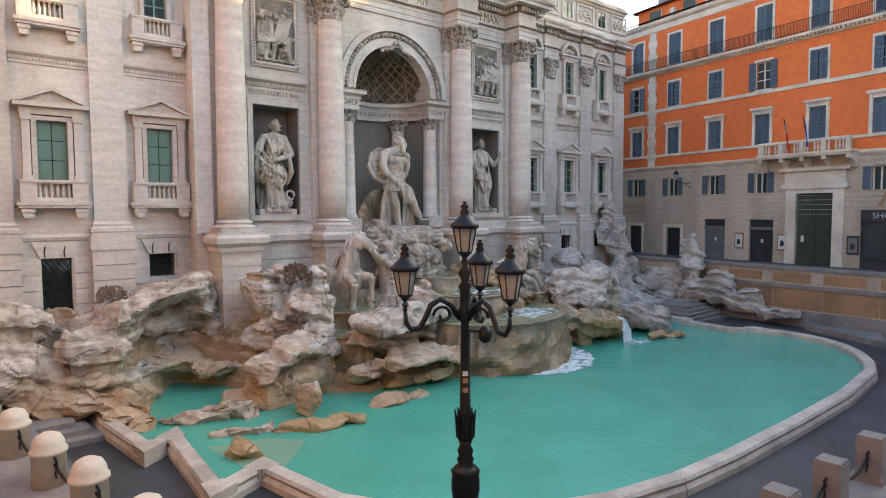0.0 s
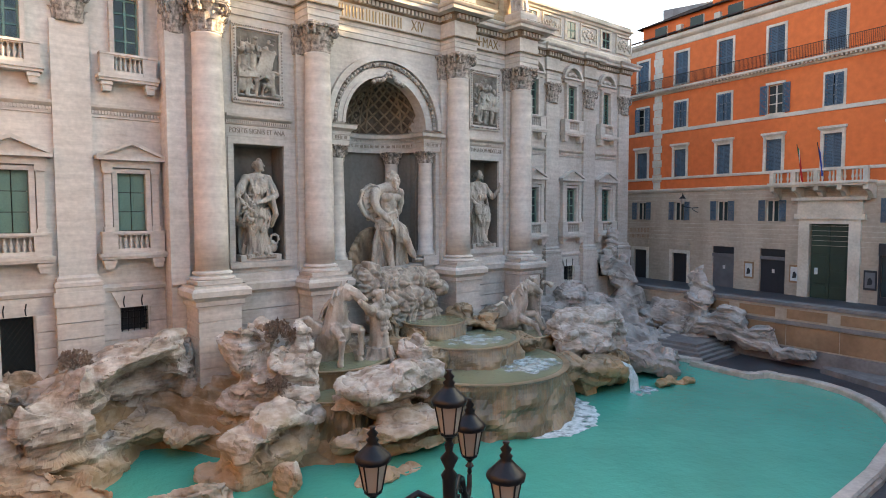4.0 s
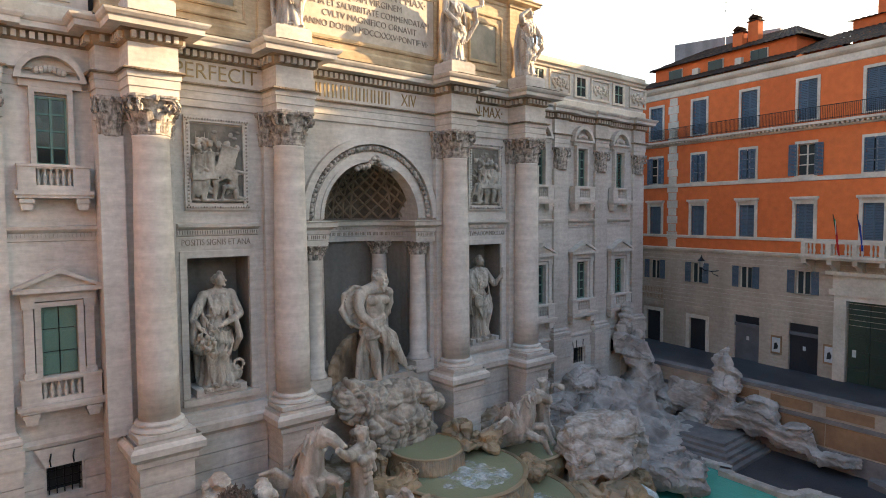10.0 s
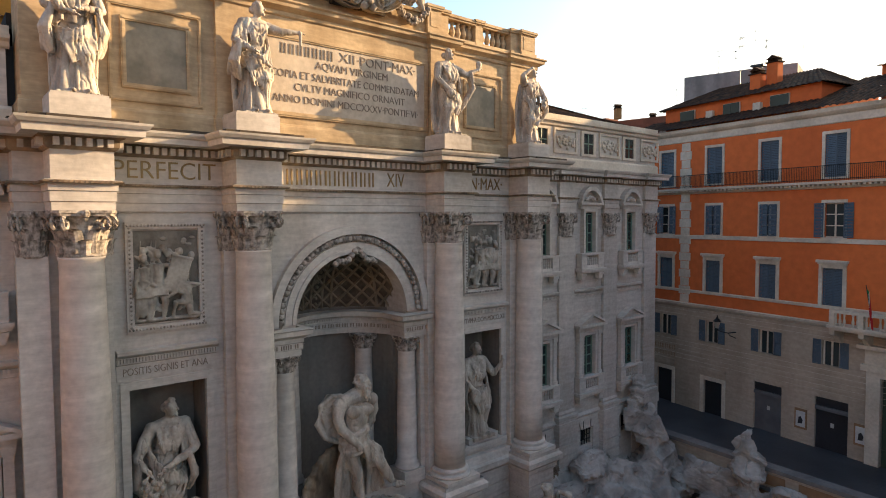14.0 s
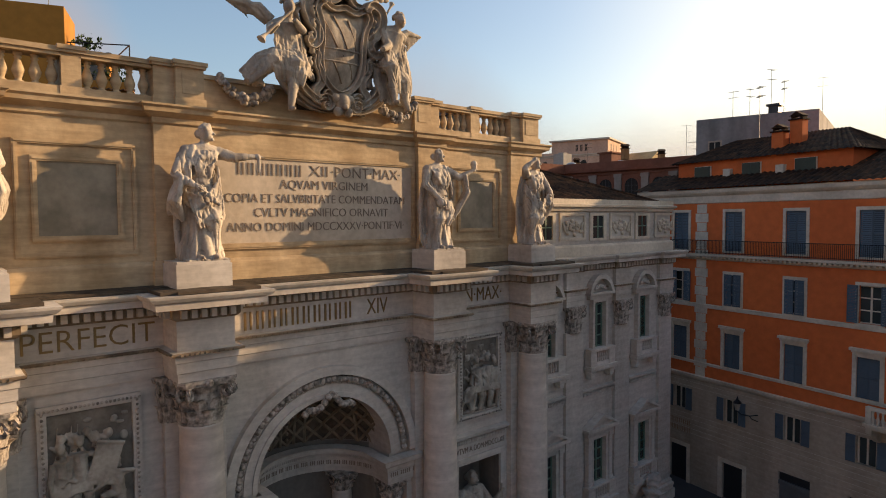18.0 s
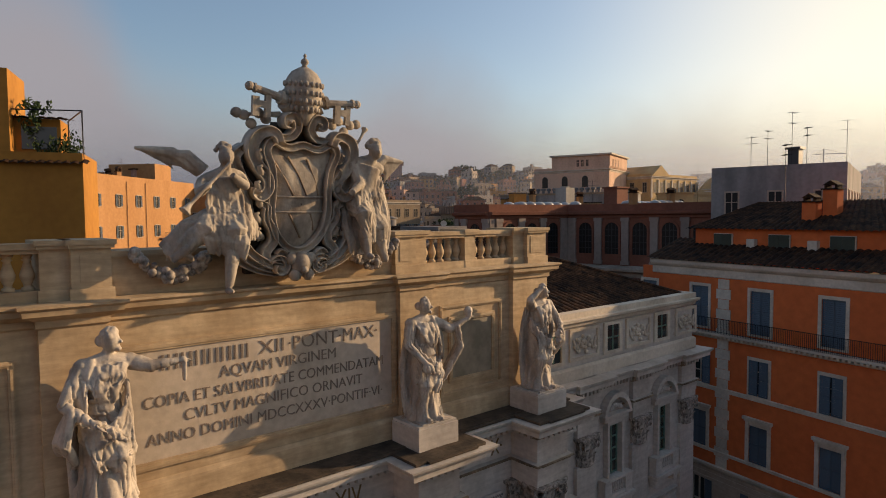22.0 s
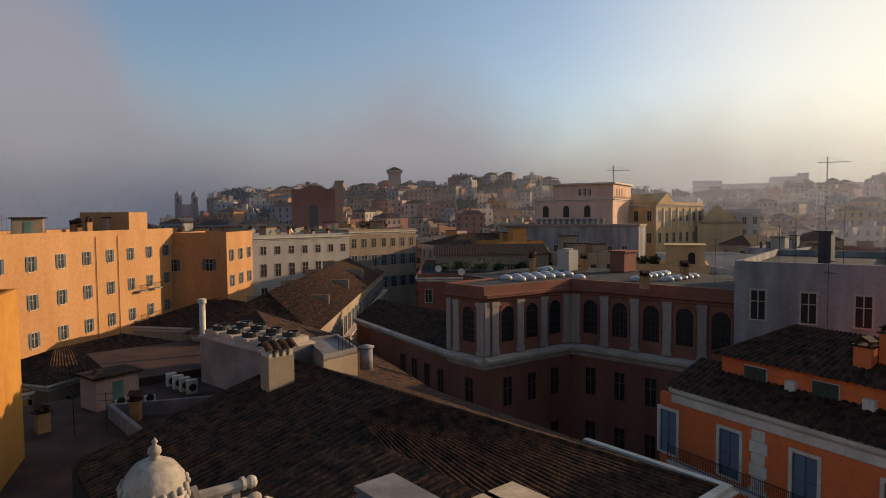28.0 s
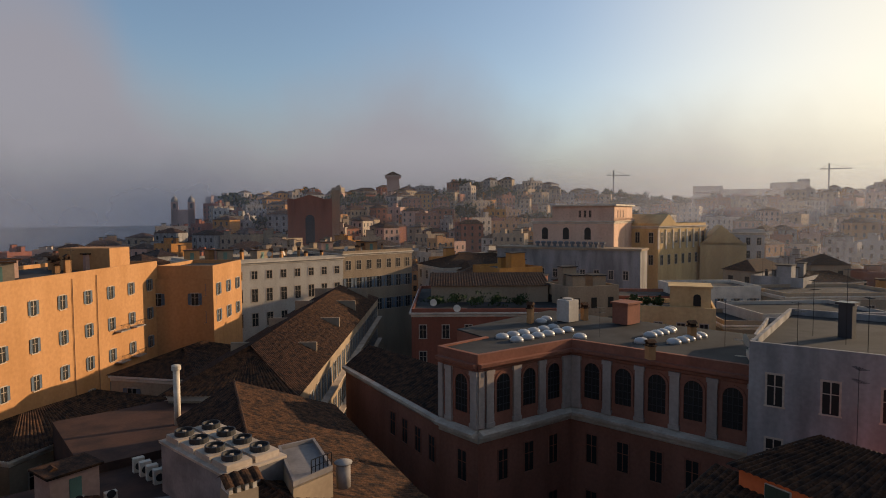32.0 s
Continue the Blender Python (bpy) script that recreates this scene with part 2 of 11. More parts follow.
SHUTTER_BLUE = material("blue_grey_shutter", (0.099, 0.133, 0.162), (0.066, 0.095, 0.128), rough=0.55, grain=20, bump=0.1, vary=0.15)
ORANGE = material("orange_plaster", (0.68, 0.17, 0.05), (0.56, 0.13, 0.04), rough=0.9, grain=2, stain=0.15, bump=0.15, streak=True)
CREAM = material("cream_trim", (0.66, 0.58, 0.47), (0.50, 0.43, 0.34), grain=6, stain=0.6)
GREYSTONE = material("beige_street_stone", (0.50, 0.41, 0.32), (0.37, 0.30, 0.23), grain=4, stain=0.4, streak=True, bed=0.15)
ASPHALT = material("dark_cobbles", (0.055, 0.055, 0.06), (0.03, 0.03, 0.034), rough=0.6, grain=8, stain=0.3, bump=0.6)
PAVING = material("grey_paving", (0.240, 0.216, 0.200), (0.160, 0.144, 0.136), grain=5, stain=0.7)
IRON = material("black_iron", (0.02, 0.02, 0.022), (0.012, 0.012, 0.014), rough=0.4, grain=12, bump=0.15, metal=0.6)
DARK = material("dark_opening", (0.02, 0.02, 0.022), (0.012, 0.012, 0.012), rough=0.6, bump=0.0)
GILT = material("worn_gilt_letters", (0.34, 0.22, 0.08), (0.20, 0.13, 0.06), rough=0.4, grain=15, metal=0.6)
LETTER = material("incised_letters", (0.27, 0.215, 0.165), (0.19, 0.15, 0.12), rough=0.9, grain=15)
TILE = material("weathered_roof_tile", (0.068, 0.034, 0.017), (0.015, 0.010, 0.008), grain=7, stain=1.7, bump=0.8, vary=0.2)
for n_ in TILE.node_tree.nodes:           # lichen and soot differ from tile to tile
    if n_.type == "VALTORGB" and n_.color_ramp.elements[0].color[0] > 0.5:
        n_.color_ramp.elements[0].color, n_.color_ramp.elements[1].color = (0.4, 0.4, 0.4, 1), (1.5, 1.4, 1.3, 1)
TILE.node_tree.nodes["Principled BSDF"].inputs["Specular IOR Level"].default_value = 0.15
WOOD_GREEN = material("dark_green_door", (0.035, 0.055, 0.035), (0.02, 0.03, 0.02), rough=0.5, grain=10)
BROWN = material("brown_stucco_panel", (0.34, 0.20, 0.11), (0.25, 0.15, 0.085), grain=3, stain=0.5)


def glass_material(name, tint, rough=0.05):
    m = bpy.data.materials.new(name)
    m.use_nodes = True
    b = m.node_tree.nodes["Principled BSDF"]
    b.inputs["Base Color"].default_value = rgb(tint)
    b.inputs["Roughness"].default_value = rough
    b.inputs["Specular IOR Level"].default_value = 0.8
    return m


PANE = glass_material("dark_window_glass", (0.03, 0.04, 0.04))
DUSTY = glass_material("dusty_dark_glass", (0.014, 0.014, 0.013), 0.45)
DUSTY.node_tree.nodes["Principled BSDF"].inputs["Specular IOR Level"].default_value = 0.25
LAMP_GLASS = glass_material("frosted_lamp_glass", (0.30, 0.27, 0.23), 0.3)


def water_material(name, colour, bump, rough=0.06):
    m = bpy.data.materials.new(name)
    m.use_nodes = True
    n, l = m.node_tree.nodes, m.node_tree.links
    b = n["Principled BSDF"]
    tc, no, no2, bp, rp = (n.new("ShaderNode" + k) for k in ("TexCoord", "TexNoise", "TexNoise", "Bump", "ValToRGB"))
    no.inputs["Scale"].default_value, no.inputs["Detail"].default_value = 2.2, 4
    no2.inputs["Scale"].default_value, no2.inputs["Detail"].default_value = 0.35, 4
    l.new(tc.outputs["Object"], no.inputs["Vector"])
    l.new(tc.outputs["Object"], no2.inputs["Vector"])
    rp.color_ramp.elements[0].position, rp.color_ramp.elements[1].position = 0.3, 0.7
    rp.color_ramp.elements[0].color = rgb([c * 0.9 for c in colour])
    rp.color_ramp.elements[1].color = rgb([c * 1.06 for c in colour])
    l.new(no2.outputs["Fac"], rp.inputs[0])
    l.new(rp.outputs[0], b.inputs["Base Color"])
    no3, add = n.new("ShaderNodeTexNoise"), n.new("ShaderNodeMath")
    no3.inputs["Scale"].default_value, no3.inputs["Detail"].default_value = 9.0, 3
    l.new(tc.outputs["Object"], no3.inputs["Vector"])
    add.operation = "MULTIPLY_ADD"
    add.inputs[1].default_value = 0.45
    l.new(no3.outputs["Fac"], add.inputs[0])
    l.new(no.outputs["Fac"], add.inputs[2])
    bp.inputs["Strength"].default_value, bp.inputs["Distance"].default_value = bump, 0.05
    l.new(add.outputs[0], bp.inputs["Height"])
    l.new(bp.outputs[0], b.inputs["Normal"])
    b.inputs["Roughness"].default_value = rough
    return m


SHALLOW = water_material("sandy_shallow_water", (0.20, 0.37, 0.26), 0.3)
WATER = water_material("turquoise_water", (0.080, 0.375, 0.28), 0.75)
BASIN_WATER = water_material("shallow_basin_water", (0.22, 0.23, 0.14), 0.4)
FOAM = material("white_foam", (0.75, 0.80, 0.80), (0.45, 0.55, 0.53), rough=0.6, grain=12, stain=3)


# ---- mesh building ----
class Shape:
    """Vertices and faces of one mesh."""

    def __init__(self):
        self.v, self.f = [], []

    def add(self, verts, faces):
        k = len(self.v)
        self.v += [tuple(p) for p in verts]
        self.f += [tuple(i + k for i in q) for q in faces]
        return self

    def box(self, x0, x1, y0, y1, z0, z1, m=None):
        c = [Vector((x, y, z)) for z in (z0, z1) for y in (y0, y1) for x in (x0, x1)]
        if m is not None:
            c = [m @ p for p in c]
        return self.add(c, [(0, 2, 3, 1), (4, 5, 7, 6), (0, 1, 5, 4), (1, 3, 7, 5), (3, 2, 6, 7), (2, 0, 4, 6)])

    def prism(self, pts, y0, y1, m=None):
        """An outline in (x, z), counter-clockwise seen from -y, pushed from y0 to y1."""
        k = len(pts)
        c = [Vector((x, y, z)) for y in (y0, y1) for x, z in pts]
        if m is not None:
            c = [m @ p for p in c]
        return self.add(c, [tuple(range(k)), tuple(range(2 * k - 1, k - 1, -1))] + [(i, i + k, (i + 1) % k + k, (i + 1) % k) for i in range(k)])

    def slab(self, pts, z0, z1):
        """An outline in (x, y), counter-clockwise from above, from z0 to z1."""
        k = len(pts)
        c = [(x, y, z) for z in (z0, z1) for x, y in pts]
        return self.add(c, [tuple(range(k - 1, -1, -1)), tuple(range(k, 2 * k))] + [(i, (i + 1) % k, (i + 1) % k + k, i + k) for i in range(k)])

    def lathe(self, prof, cx, cy, cz=0.0, seg=24, a0=0.0, a1=360.0, flute=None):
        """A profile of (radius, z) turned about an upright axis."""
        full = abs(a1 - a0) > 359.9
        k = seg if full else seg + 1
        vs = []
        for r, z in prof:
            for i in range(k):
                a = radians(a0 + (a1 - a0) * i / seg)
                rr = r * (1 + (flute(a, z) if flute else 0))
                vs.append((cx + rr * math.cos(a), cy + rr * math.sin(a), cz + z))
        fs = []
        for j in range(len(prof) - 1):
            for i in range(seg):
                n = (i + 1) % k
                fs.append((j * k + i, j * k + n, (j + 1) * k + n, (j + 1) * k + i))
        if full:
            fs += [tuple(range(k - 1, -1, -1)), tuple(range((len(prof) - 1) * k, len(prof) * k))]
        return self.add(vs, fs)

    def sweep(self, prof, path, closed=False):
        """A profile of (out, z) run along a path of (x, y); out is to the right of the way."""
        k, n = len(prof), len(path)
        vs = []
        for i, (x, y) in enumerate(path):
            p = Vector((x, y))
            a = Vector(path[i - 1]) if i or closed else None
            b = Vector(path[(i + 1) % n]) if i < n - 1 or closed else None
            d1 = (p - a).normalized() if a is not None else (b - p).normalized()
            d2 = (b - p).normalized() if b is not None else d1
            n1, n2 = Vector((d1.y, -d1.x)), Vector((d2.y, -d2.x))
            mid = (n1 + n2)
            mid = mid.normalized() if mid.length > 1e-4 else n1
            s = 1 / max(0.35, mid.dot(n1))
            vs += [(x + mid.x * o * s, y + mid.y * o * s, z) for o, z in prof]
        fs = [(i * k + j, ((i + 1) % n) * k + j, ((i + 1) % n) * k + j + 1, i * k + j + 1) for i in range(n if closed else n - 1) for j in range(k - 1)]
        if not closed:
            fs += [tuple(range(k)), tuple(range(n * k - 1, (n - 1) * k - 1, -1))]
        return self.add(vs, fs)

    def tube(self, pts, radii, seg=8):
        pts = [Vector(p) for p in pts]
        if not hasattr(radii, "__len__"):
            radii = [radii] * len(pts)
        vs, up = [], Vector((0.31, 0.17, 0.93)).normalized()
        for i, p in enumerate(pts):
            d = (pts[min(i + 1, len(pts) - 1)] - pts[max(i - 1, 0)]).normalized()
            s = d.cross(up)
            s = s.normalized() if s.length > 1e-3 else d.orthogonal().normalized()
            t = s.cross(d)
            vs += [p + radii[i] * (math.cos(6.2832 * j / seg) * s + math.sin(6.2832 * j / seg) * t) for j in range(seg)]
        fs = [(i * seg + j, i * seg + (j + 1) % seg, (i + 1) * seg + (j + 1) % seg, (i + 1) * seg + j) for i in range(len(pts) - 1) for j in range(seg)]
        fs += [tuple(range(seg - 1, -1, -1)), tuple(range((len(pts) - 1) * seg, len(pts) * seg))]
        return self.add(vs, fs)

    def ball(self, c, r, seg=10, rings=6, m=None):
        rx, ry, rz = r if hasattr(r, "__len__") else (r, r, r)
        vs = [(0, 0, -1)]
        for j in range(1, rings):
            b = math.pi * j / rings - math.pi / 2
            vs += [(math.cos(b) * math.cos(6.2832 * i / seg), math.cos(b) * math.sin(6.2832 * i / seg), math.sin(b)) for i in range(seg)]
        vs.append((0, 0, 1))
        fs = [(0, 1 + (i + 1) % seg, 1 + i) for i in range(seg)]
        for j in range(rings - 2):
            fs += [(1 + j * seg + i, 1 + j * seg + (i + 1) % seg, 1 + (j + 1) * seg + (i + 1) % seg, 1 + (j + 1) * seg + i) for i in range(seg)]
        top, last = len(vs) - 1, 1 + (rings - 2) * seg
        fs += [(last + i, last + (i + 1) % seg, top) for i in range(seg)]
        out = []
        for x, y, z in vs:
            p = Vector((x * rx, y * ry, z * rz))
            if m is not None:
                p = m.to_3x3() @ p
            out.append(p + Vector(c))
        return self.add(out, fs)

    def mesh(self, name, mat, smooth=False):
        me = bpy.data.meshes.new(name)
        me.from_pydata(self.v, [], self.f)
        me.materials.append(mat)
        if smooth:
            me.polygons.foreach_set("use_smooth", [True] * len(me.polygons))
        me.update()
        return me


def part(name, sh, mat, parent=None, label="", smooth=False):
    ob = new(name, sh if isinstance(sh, bpy.types.Mesh) else sh.mesh(name, mat, smooth))
    ob.parent = parent
    if label:
        ob["label"] = label
    return ob


def thing(name, label, category, group="", kind="", at=None):
    ob = new(name)
    ob.empty_display_size = 0.2
    if at is not None:
        ob.matrix_basis = at
    return tagged(ob, label, category, group, kind)


def single(name, sh, mat, label, category, group="", kind="", smooth=False):
    return tagged(part(name, sh, mat, None, "", smooth), label, category, group, kind)


def structure(name, sh, mat, label, category, smooth=False):
    return single(name, sh, mat, label, category, kind="structure", smooth=smooth)


def shared(name, me, parent, m=None, label=""):
    """An object of its own on a mesh that others use too."""
    ob = new(name, me)
    ob.parent = parent
    if m is not None:
        ob.matrix_basis = m
    if label:
        ob["label"] = label
    return ob


def lettering(text, size, width, thick, mat, name):
    """Raised capitals, set to a given width, centred on the origin in the xz plane, facing -y."""
    cu = bpy.data.curves.new(name, "FONT")
    cu.body, cu.size, cu.extrude, cu.align_x, cu.align_y = text, size * 1.42, thick, "CENTER", "CENTER"
    cu.resolution_u, cu.offset = 3, -0.012 * size
    ob = new(name, cu)
    bpy.context.view_layer.update()
    me = bpy.data.meshes.new_from_object(ob.evaluated_get(bpy.context.evaluated_depsgraph_get()))
    bpy.data.objects.remove(ob)
    bpy.data.curves.remove(cu)
    me.materials.clear()
    me.materials.append(mat)
    xs = [v.co.x for v in me.vertices]
    k = width / max(0.01, max(xs) - min(xs))
    mid = (max(xs) + min(xs)) / 2
    for v in me.vertices:
        v.co = Vector(((v.co.x - mid) * k, -v.co.z, v.co.y))
    return me


def bars(count, size, width, thick, mat, name):
    """Plain upright bars in place of lettering that is not spelled out."""
    sh = Shape()
    step = width / count
    for i in range(count):
        x = -width / 2 + step * (i + 0.5)
        sh.box(x - step * 0.3, x - step * 0.12, -thick, thick, -size / 2, size / 2)
        sh.box(x + step * 0.16, x + step * 0.3, -thick, thick, -size / 2, size / 2)
    return sh.mesh(name, mat)


# ---- ground ----
GZ = 3.6
sh = Shape()
R = 3000
hole = [(-30, -33), (26, -33), (26, 6), (-30, 6)]
sh.add([(-R, -R, GZ), (R, -R, GZ), (R, R, GZ), (-R, R, GZ)] + [(x, y, GZ) for x, y in hole], [(0, 1, 5, 4), (1, 2, 6, 5), (2, 3, 7, 6), (3, 0, 4, 7)])
ground = structure("ground", sh, ASPHALT, "dark stone paving of the streets round the square", "ground")
sh = Shape().slab([(-30, -33), (26, -33), (26, 6), (-30, 6)], -1.2, -0.2)
structure("pavement", sh, ASPHALT, "dark cobbled walk round the fountain basin", "pavement")
rim = [(-17.3, -4), (-17.3, -5.7), (-16.9, -9.4), (-15.9, -8.7), (-16.3, -14.0), (-14.6, -13.2), (-14.0, -16.7), (-12.9, -18.5), (-11.5, -19.8), (-10.0, -20.8), (-8.3, -21.5), (-5.8, -22.0), (-3, -22.2),
       (2, -22.3), (7, -22.3), (12.2, -21.85), (14.3, -21.2), (16, -20.3), (17.4, -19.2), (18.5, -17.8), (19.0, -16.6), (19.2, -15.5), (19.0, -13.5), (17.8, -12.9), (18.2, -9.2), (18.9, -9.0), (18.9, -4)]
sh = Shape().slab([(-17.3, 0.6)] + rim + [(18.9, 0.6)], -1.0, 0.0)
structure("water", sh, WATER, "clear turquoise water filling the wide basin", "water")
structure("shallow_shelf", Shape().slab([(-15.2, -10.0), (-14.9, -12.6), (-14.2, -13.6), (-13.2, -12.6), (-12.3, -11.6), (-13.2, -10.6), (-14.2, -10.2)], -0.1, 0.006), SHALLOW, "sandy shallow of the basin behind the rim", "water")
RIMSTONE = material("worn_rim_travertine", (0.52, 0.46, 0.39), (0.38, 0.33, 0.27), rough=0.6, grain=6, stain=1.2, vary=0.12)
sh = Shape().sweep([(-0.25, -0.2), (-0.25, 0.24), (-0.2, 0.3), (0.2, 0.3), (0.26, 0.22), (0.2, 0.1), (0.3, 0.0), (0.3, -0.4)], rim)
basin_edge = thing("basin_rim", "rounded pale travertine rim round the basin", "basin rim")
part("rim_core", sh, PAVING, basin_edge)
for (xa, ya), (xb, yb) in zip(rim, rim[1:]):
    a, b = Vector((xa, ya)), Vector((xb, yb))
    n = max(1, round((b - a).length / 1.7))
    for k in range(n):
        g = 0.004 / (b - a).length
        p, q = a.lerp(b, k / n + g), a.lerp(b, (k + 1) / n - g)
        part("rim_stone", Shape().sweep([(-0.27, -0.2), (-0.27, 0.25), (-0.21, 0.32), (0.21, 0.32), (0.28, 0.23), (0.22, 0.11), (0.32, 0.0), (0.32, -0.2)], [tuple(p), tuple(q)]), RIMSTONE, basin_edge)

for (xa, ya), (xb, yb), (xc, yc) in zip(rim, rim[1:], rim[2:]):
    u, v = Vector((xb - xa, yb - ya)).normalized(), Vector((xc - xb, yc - yb)).normalized()
    if u.dot(v) < 0.85:                   # a stone of its own on each sharp corner
        c = Vector((xb, yb))
        nu, nv = Vector((u.y, -u.x)), Vector((v.y, -v.x))
        w = (nu + nv).normalized() / max(0.4, (nu + nv).normalized().dot(nu))
        quad = [c - w * 0.29, c - v * 0.0 + nv * 0.33 - nv * 0.62 + v * 0.5, c + nv * 0.3 + v * 0.5, c + w * 0.31, c + nu * 0.3 - u * 0.5, c - nu * 0.29 - u * 0.5]
        area = sum(p.x * q.y - q.x * p.y for p, q in zip(quad, quad[1:] + quad[:1]))
        part("rim_stone", Shape().slab([tuple(p) for p in (quad if area > 0 else quad[::-1])], -0.2, 0.328), RIMSTONE, basin_edge)


# ---- palace ----
palace = thing("palace", "pale travertine baroque palace front with giant columns", "building")
PB = 9.0                                  # depth of the front range
COLS = (-10.4, -4.8, 4.8, 10.4)
WINX = [s * (13.35 + 4.43 * i) for s in (-1, 1) for i in range(3)]
PILX = [s * x for s in (-1, 1) for x in (15.55, 20.0, 24.7)]


def arc(cx, cz, r, a0, a1, n):
    return [(cx + r * math.cos(radians(a0 + (a1 - a0) * i / n)), cz + r * math.sin(radians(a0 + (a1 - a0) * i / n))) for i in range(n + 1)]


# plain walling of the middle block: piers, the walls round the niches, the wall over the arch
for x0, x1 in ((-12.0, -9.0), (-6.4, -3.62), (3.62, 6.4), (9.0, 12.0)):
    part("wall", Shape().box(x0, x1, 0, PB, -1, 19.7), TRAVERTINE, palace)
for s in (-1, 1):
    a, b = sorted((s * 9.0, s * 6.4))
    part("wall", Shape().box(a, b, 0, PB, -1, 7.85), TRAVERTINE, palace)
    part("wall", Shape().box(a, b, 0, PB, 13.6, 19.7), TRAVERTINE, palace)
    part("niche_back", Shape().box(a, b, 1.35, PB, 7.85, 13.6), NICHE, palace, "grey weathered niche wall, darkened to stand for shade")
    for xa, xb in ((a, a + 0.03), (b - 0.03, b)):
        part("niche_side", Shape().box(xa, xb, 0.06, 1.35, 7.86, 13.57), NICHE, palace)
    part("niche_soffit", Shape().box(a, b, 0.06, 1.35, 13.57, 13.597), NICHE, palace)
    # raised frame round the niche
    fr = Shape()
    fr.box(a - 0.28, a, -0.08, 0, 7.85, 13.88).box(b, b + 0.28, -0.08, 0, 7.85, 13.88).box(a, b, -0.08, 0, 13.6, 13.88)
    part("niche_frame", fr, TRAVERTINE, palace)
    part("niche_sill", Shape().box(a - 0.3, b + 0.3, -0.2, 0, 7.55, 7.83), TRAVERTINE, palace)
part("wall", Shape().box(-2.77, 2.77, 0, PB, -1, 7.1), TRAVERTINE, palace)
for a, b in ((-3.62, -2.77), (2.77, 3.62)):
    part("wall", Shape().box(a, b, 0, PB, -1, 7.0), TRAVERTINE, palace)
    part("wall", Shape().box(a, b, 0, PB, 13.92, 19.7), TRAVERTINE, palace)
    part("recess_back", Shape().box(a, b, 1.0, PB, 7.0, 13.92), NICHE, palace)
part("arch_wall", Shape().prism([(2.77, 19.7), (-2.77, 19.7)] + list(reversed(arc(0, 15.15, 2.77, 0, 180, 28))), 0, 0.7), TRAVERTINE, palace)
part("exedra", Shape().lathe([(2.95, 7.1), (2.95, 15.15)], 0, 0.5, seg=28, a0=0, a1=180).lathe([(2.97, 7.0), (0.01, 7.1)], 0, 0.5, seg=28, a0=0, a1=180), NICHE, palace, "grey weathered curved wall behind the sea god, darkened to stand for shade", smooth=True)
# half dome with raised lattice ribs between lozenge coffers
dome = Shape()
dome.lathe([(3.0 * math.cos(radians(b)), 15.15 + 3.0 * math.sin(radians(b))) for b in range(0, 91, 6)], 0, 0.5, seg=28, a0=0, a1=180)
hd = part("half_dome", dome, SOOT_SHADE, palace, "sooty half dome coloured dark for shade in its diamond coffers", smooth=True)
for k in range(-10, 22):
    for sgn in (-1, 1):
        pts = []
        for i in range(13):
            b = 72.0 * i / 12
            a = k * 15 + sgn * b * 1.05
            if 0 <= a <= 180:
                pts.append((2.95 * math.cos(radians(b)) * math.cos(radians(a)), 0.5 + 2.95 * math.cos(radians(b)) * math.sin(radians(a)), 15.15 + 2.95 * math.sin(radians(b))))
        if len(pts) > 2:
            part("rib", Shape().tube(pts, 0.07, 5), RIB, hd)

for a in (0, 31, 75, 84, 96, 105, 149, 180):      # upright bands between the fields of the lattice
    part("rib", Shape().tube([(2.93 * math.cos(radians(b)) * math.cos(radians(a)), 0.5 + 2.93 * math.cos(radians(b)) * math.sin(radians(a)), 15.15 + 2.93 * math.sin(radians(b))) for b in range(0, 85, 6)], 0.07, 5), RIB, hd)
ros = Shape()
for k in range(13):
    b = 4 + 5.5 * k
    ros.ball((0.0, 0.5 + 2.95 * math.cos(radians(b)), 15.15 + 2.95 * math.sin(radians(b))), (0.09, 0.06, 0.09), 7, 5)
part("rosette", ros, RIB, hd, smooth=True)["kind"] = "stuff"

# archivolt: moulded rings and a carved band
for r0, r1, y in ((2.77, 2.95, -0.12), (2.95, 3.25, -0.06), (3.62, 3.95, -0.26)):
    ring = Shape()
    o, i = arc(0, 15.15, r1, 0, 180, 40), arc(0, 15.15, r0, 0, 180, 40)
    for k in range(40):
        ring.prism([i[k], o[k], o[k + 1], i[k + 1]], y, 0.02)
    part("archivolt", ring, TRAVERTINE, palace)
band = Shape()
for k in range(45):
    a = radians(2 + 4 * k)
    band.ball((3.44 * math.cos(a), -0.1, 15.15 + 3.44 * math.sin(a)), (0.13, 0.13, 0.13), 7, 5)
    band.ball((3.44 * math.cos(a + 0.035), -0.06, 15.15 + 3.44 * math.sin(a + 0.035)), (0.07, 0.1, 0.17), 6, 4)
part("leaf_band", band, CARVED, palace, "carved band of leaves on the arch", smooth=True)
key = Shape()
for k in range(-7, 8):
    key.ball((k * 0.14, -0.28 - 0.1 * math.cos(k * 0.4), 17.95 + 0.16 * math.cos(k * 0.9) - 0.012 * k * k), (0.14, 0.14, 0.14), 7, 5)
part("keystone", key, CARVED, palace, "carved shell keystone", smooth=True)

# impost entablature: along the jambs and round the exedra
imp = [(0.02, 13.9), (0.02, 14.15), (0.06, 14.17), (0.06, 14.42), (0.1, 14.45), (0.1, 14.62), (0.2, 14.7), (0.34, 14.76), (0.36, 14.95), (0.42, 15.0), (0.0, 15.05)]
path = [(-4.05, -0.12), (-2.62, -0.12)] + [(-2.62, 0.5)] + [(-2.7 * math.cos(radians(a)), 0.5 + 2.7 * math.sin(radians(a))) for a in range(8, 173, 8)] + [(2.62, 0.5), (2.62, -0.12), (4.05, -0.12)]
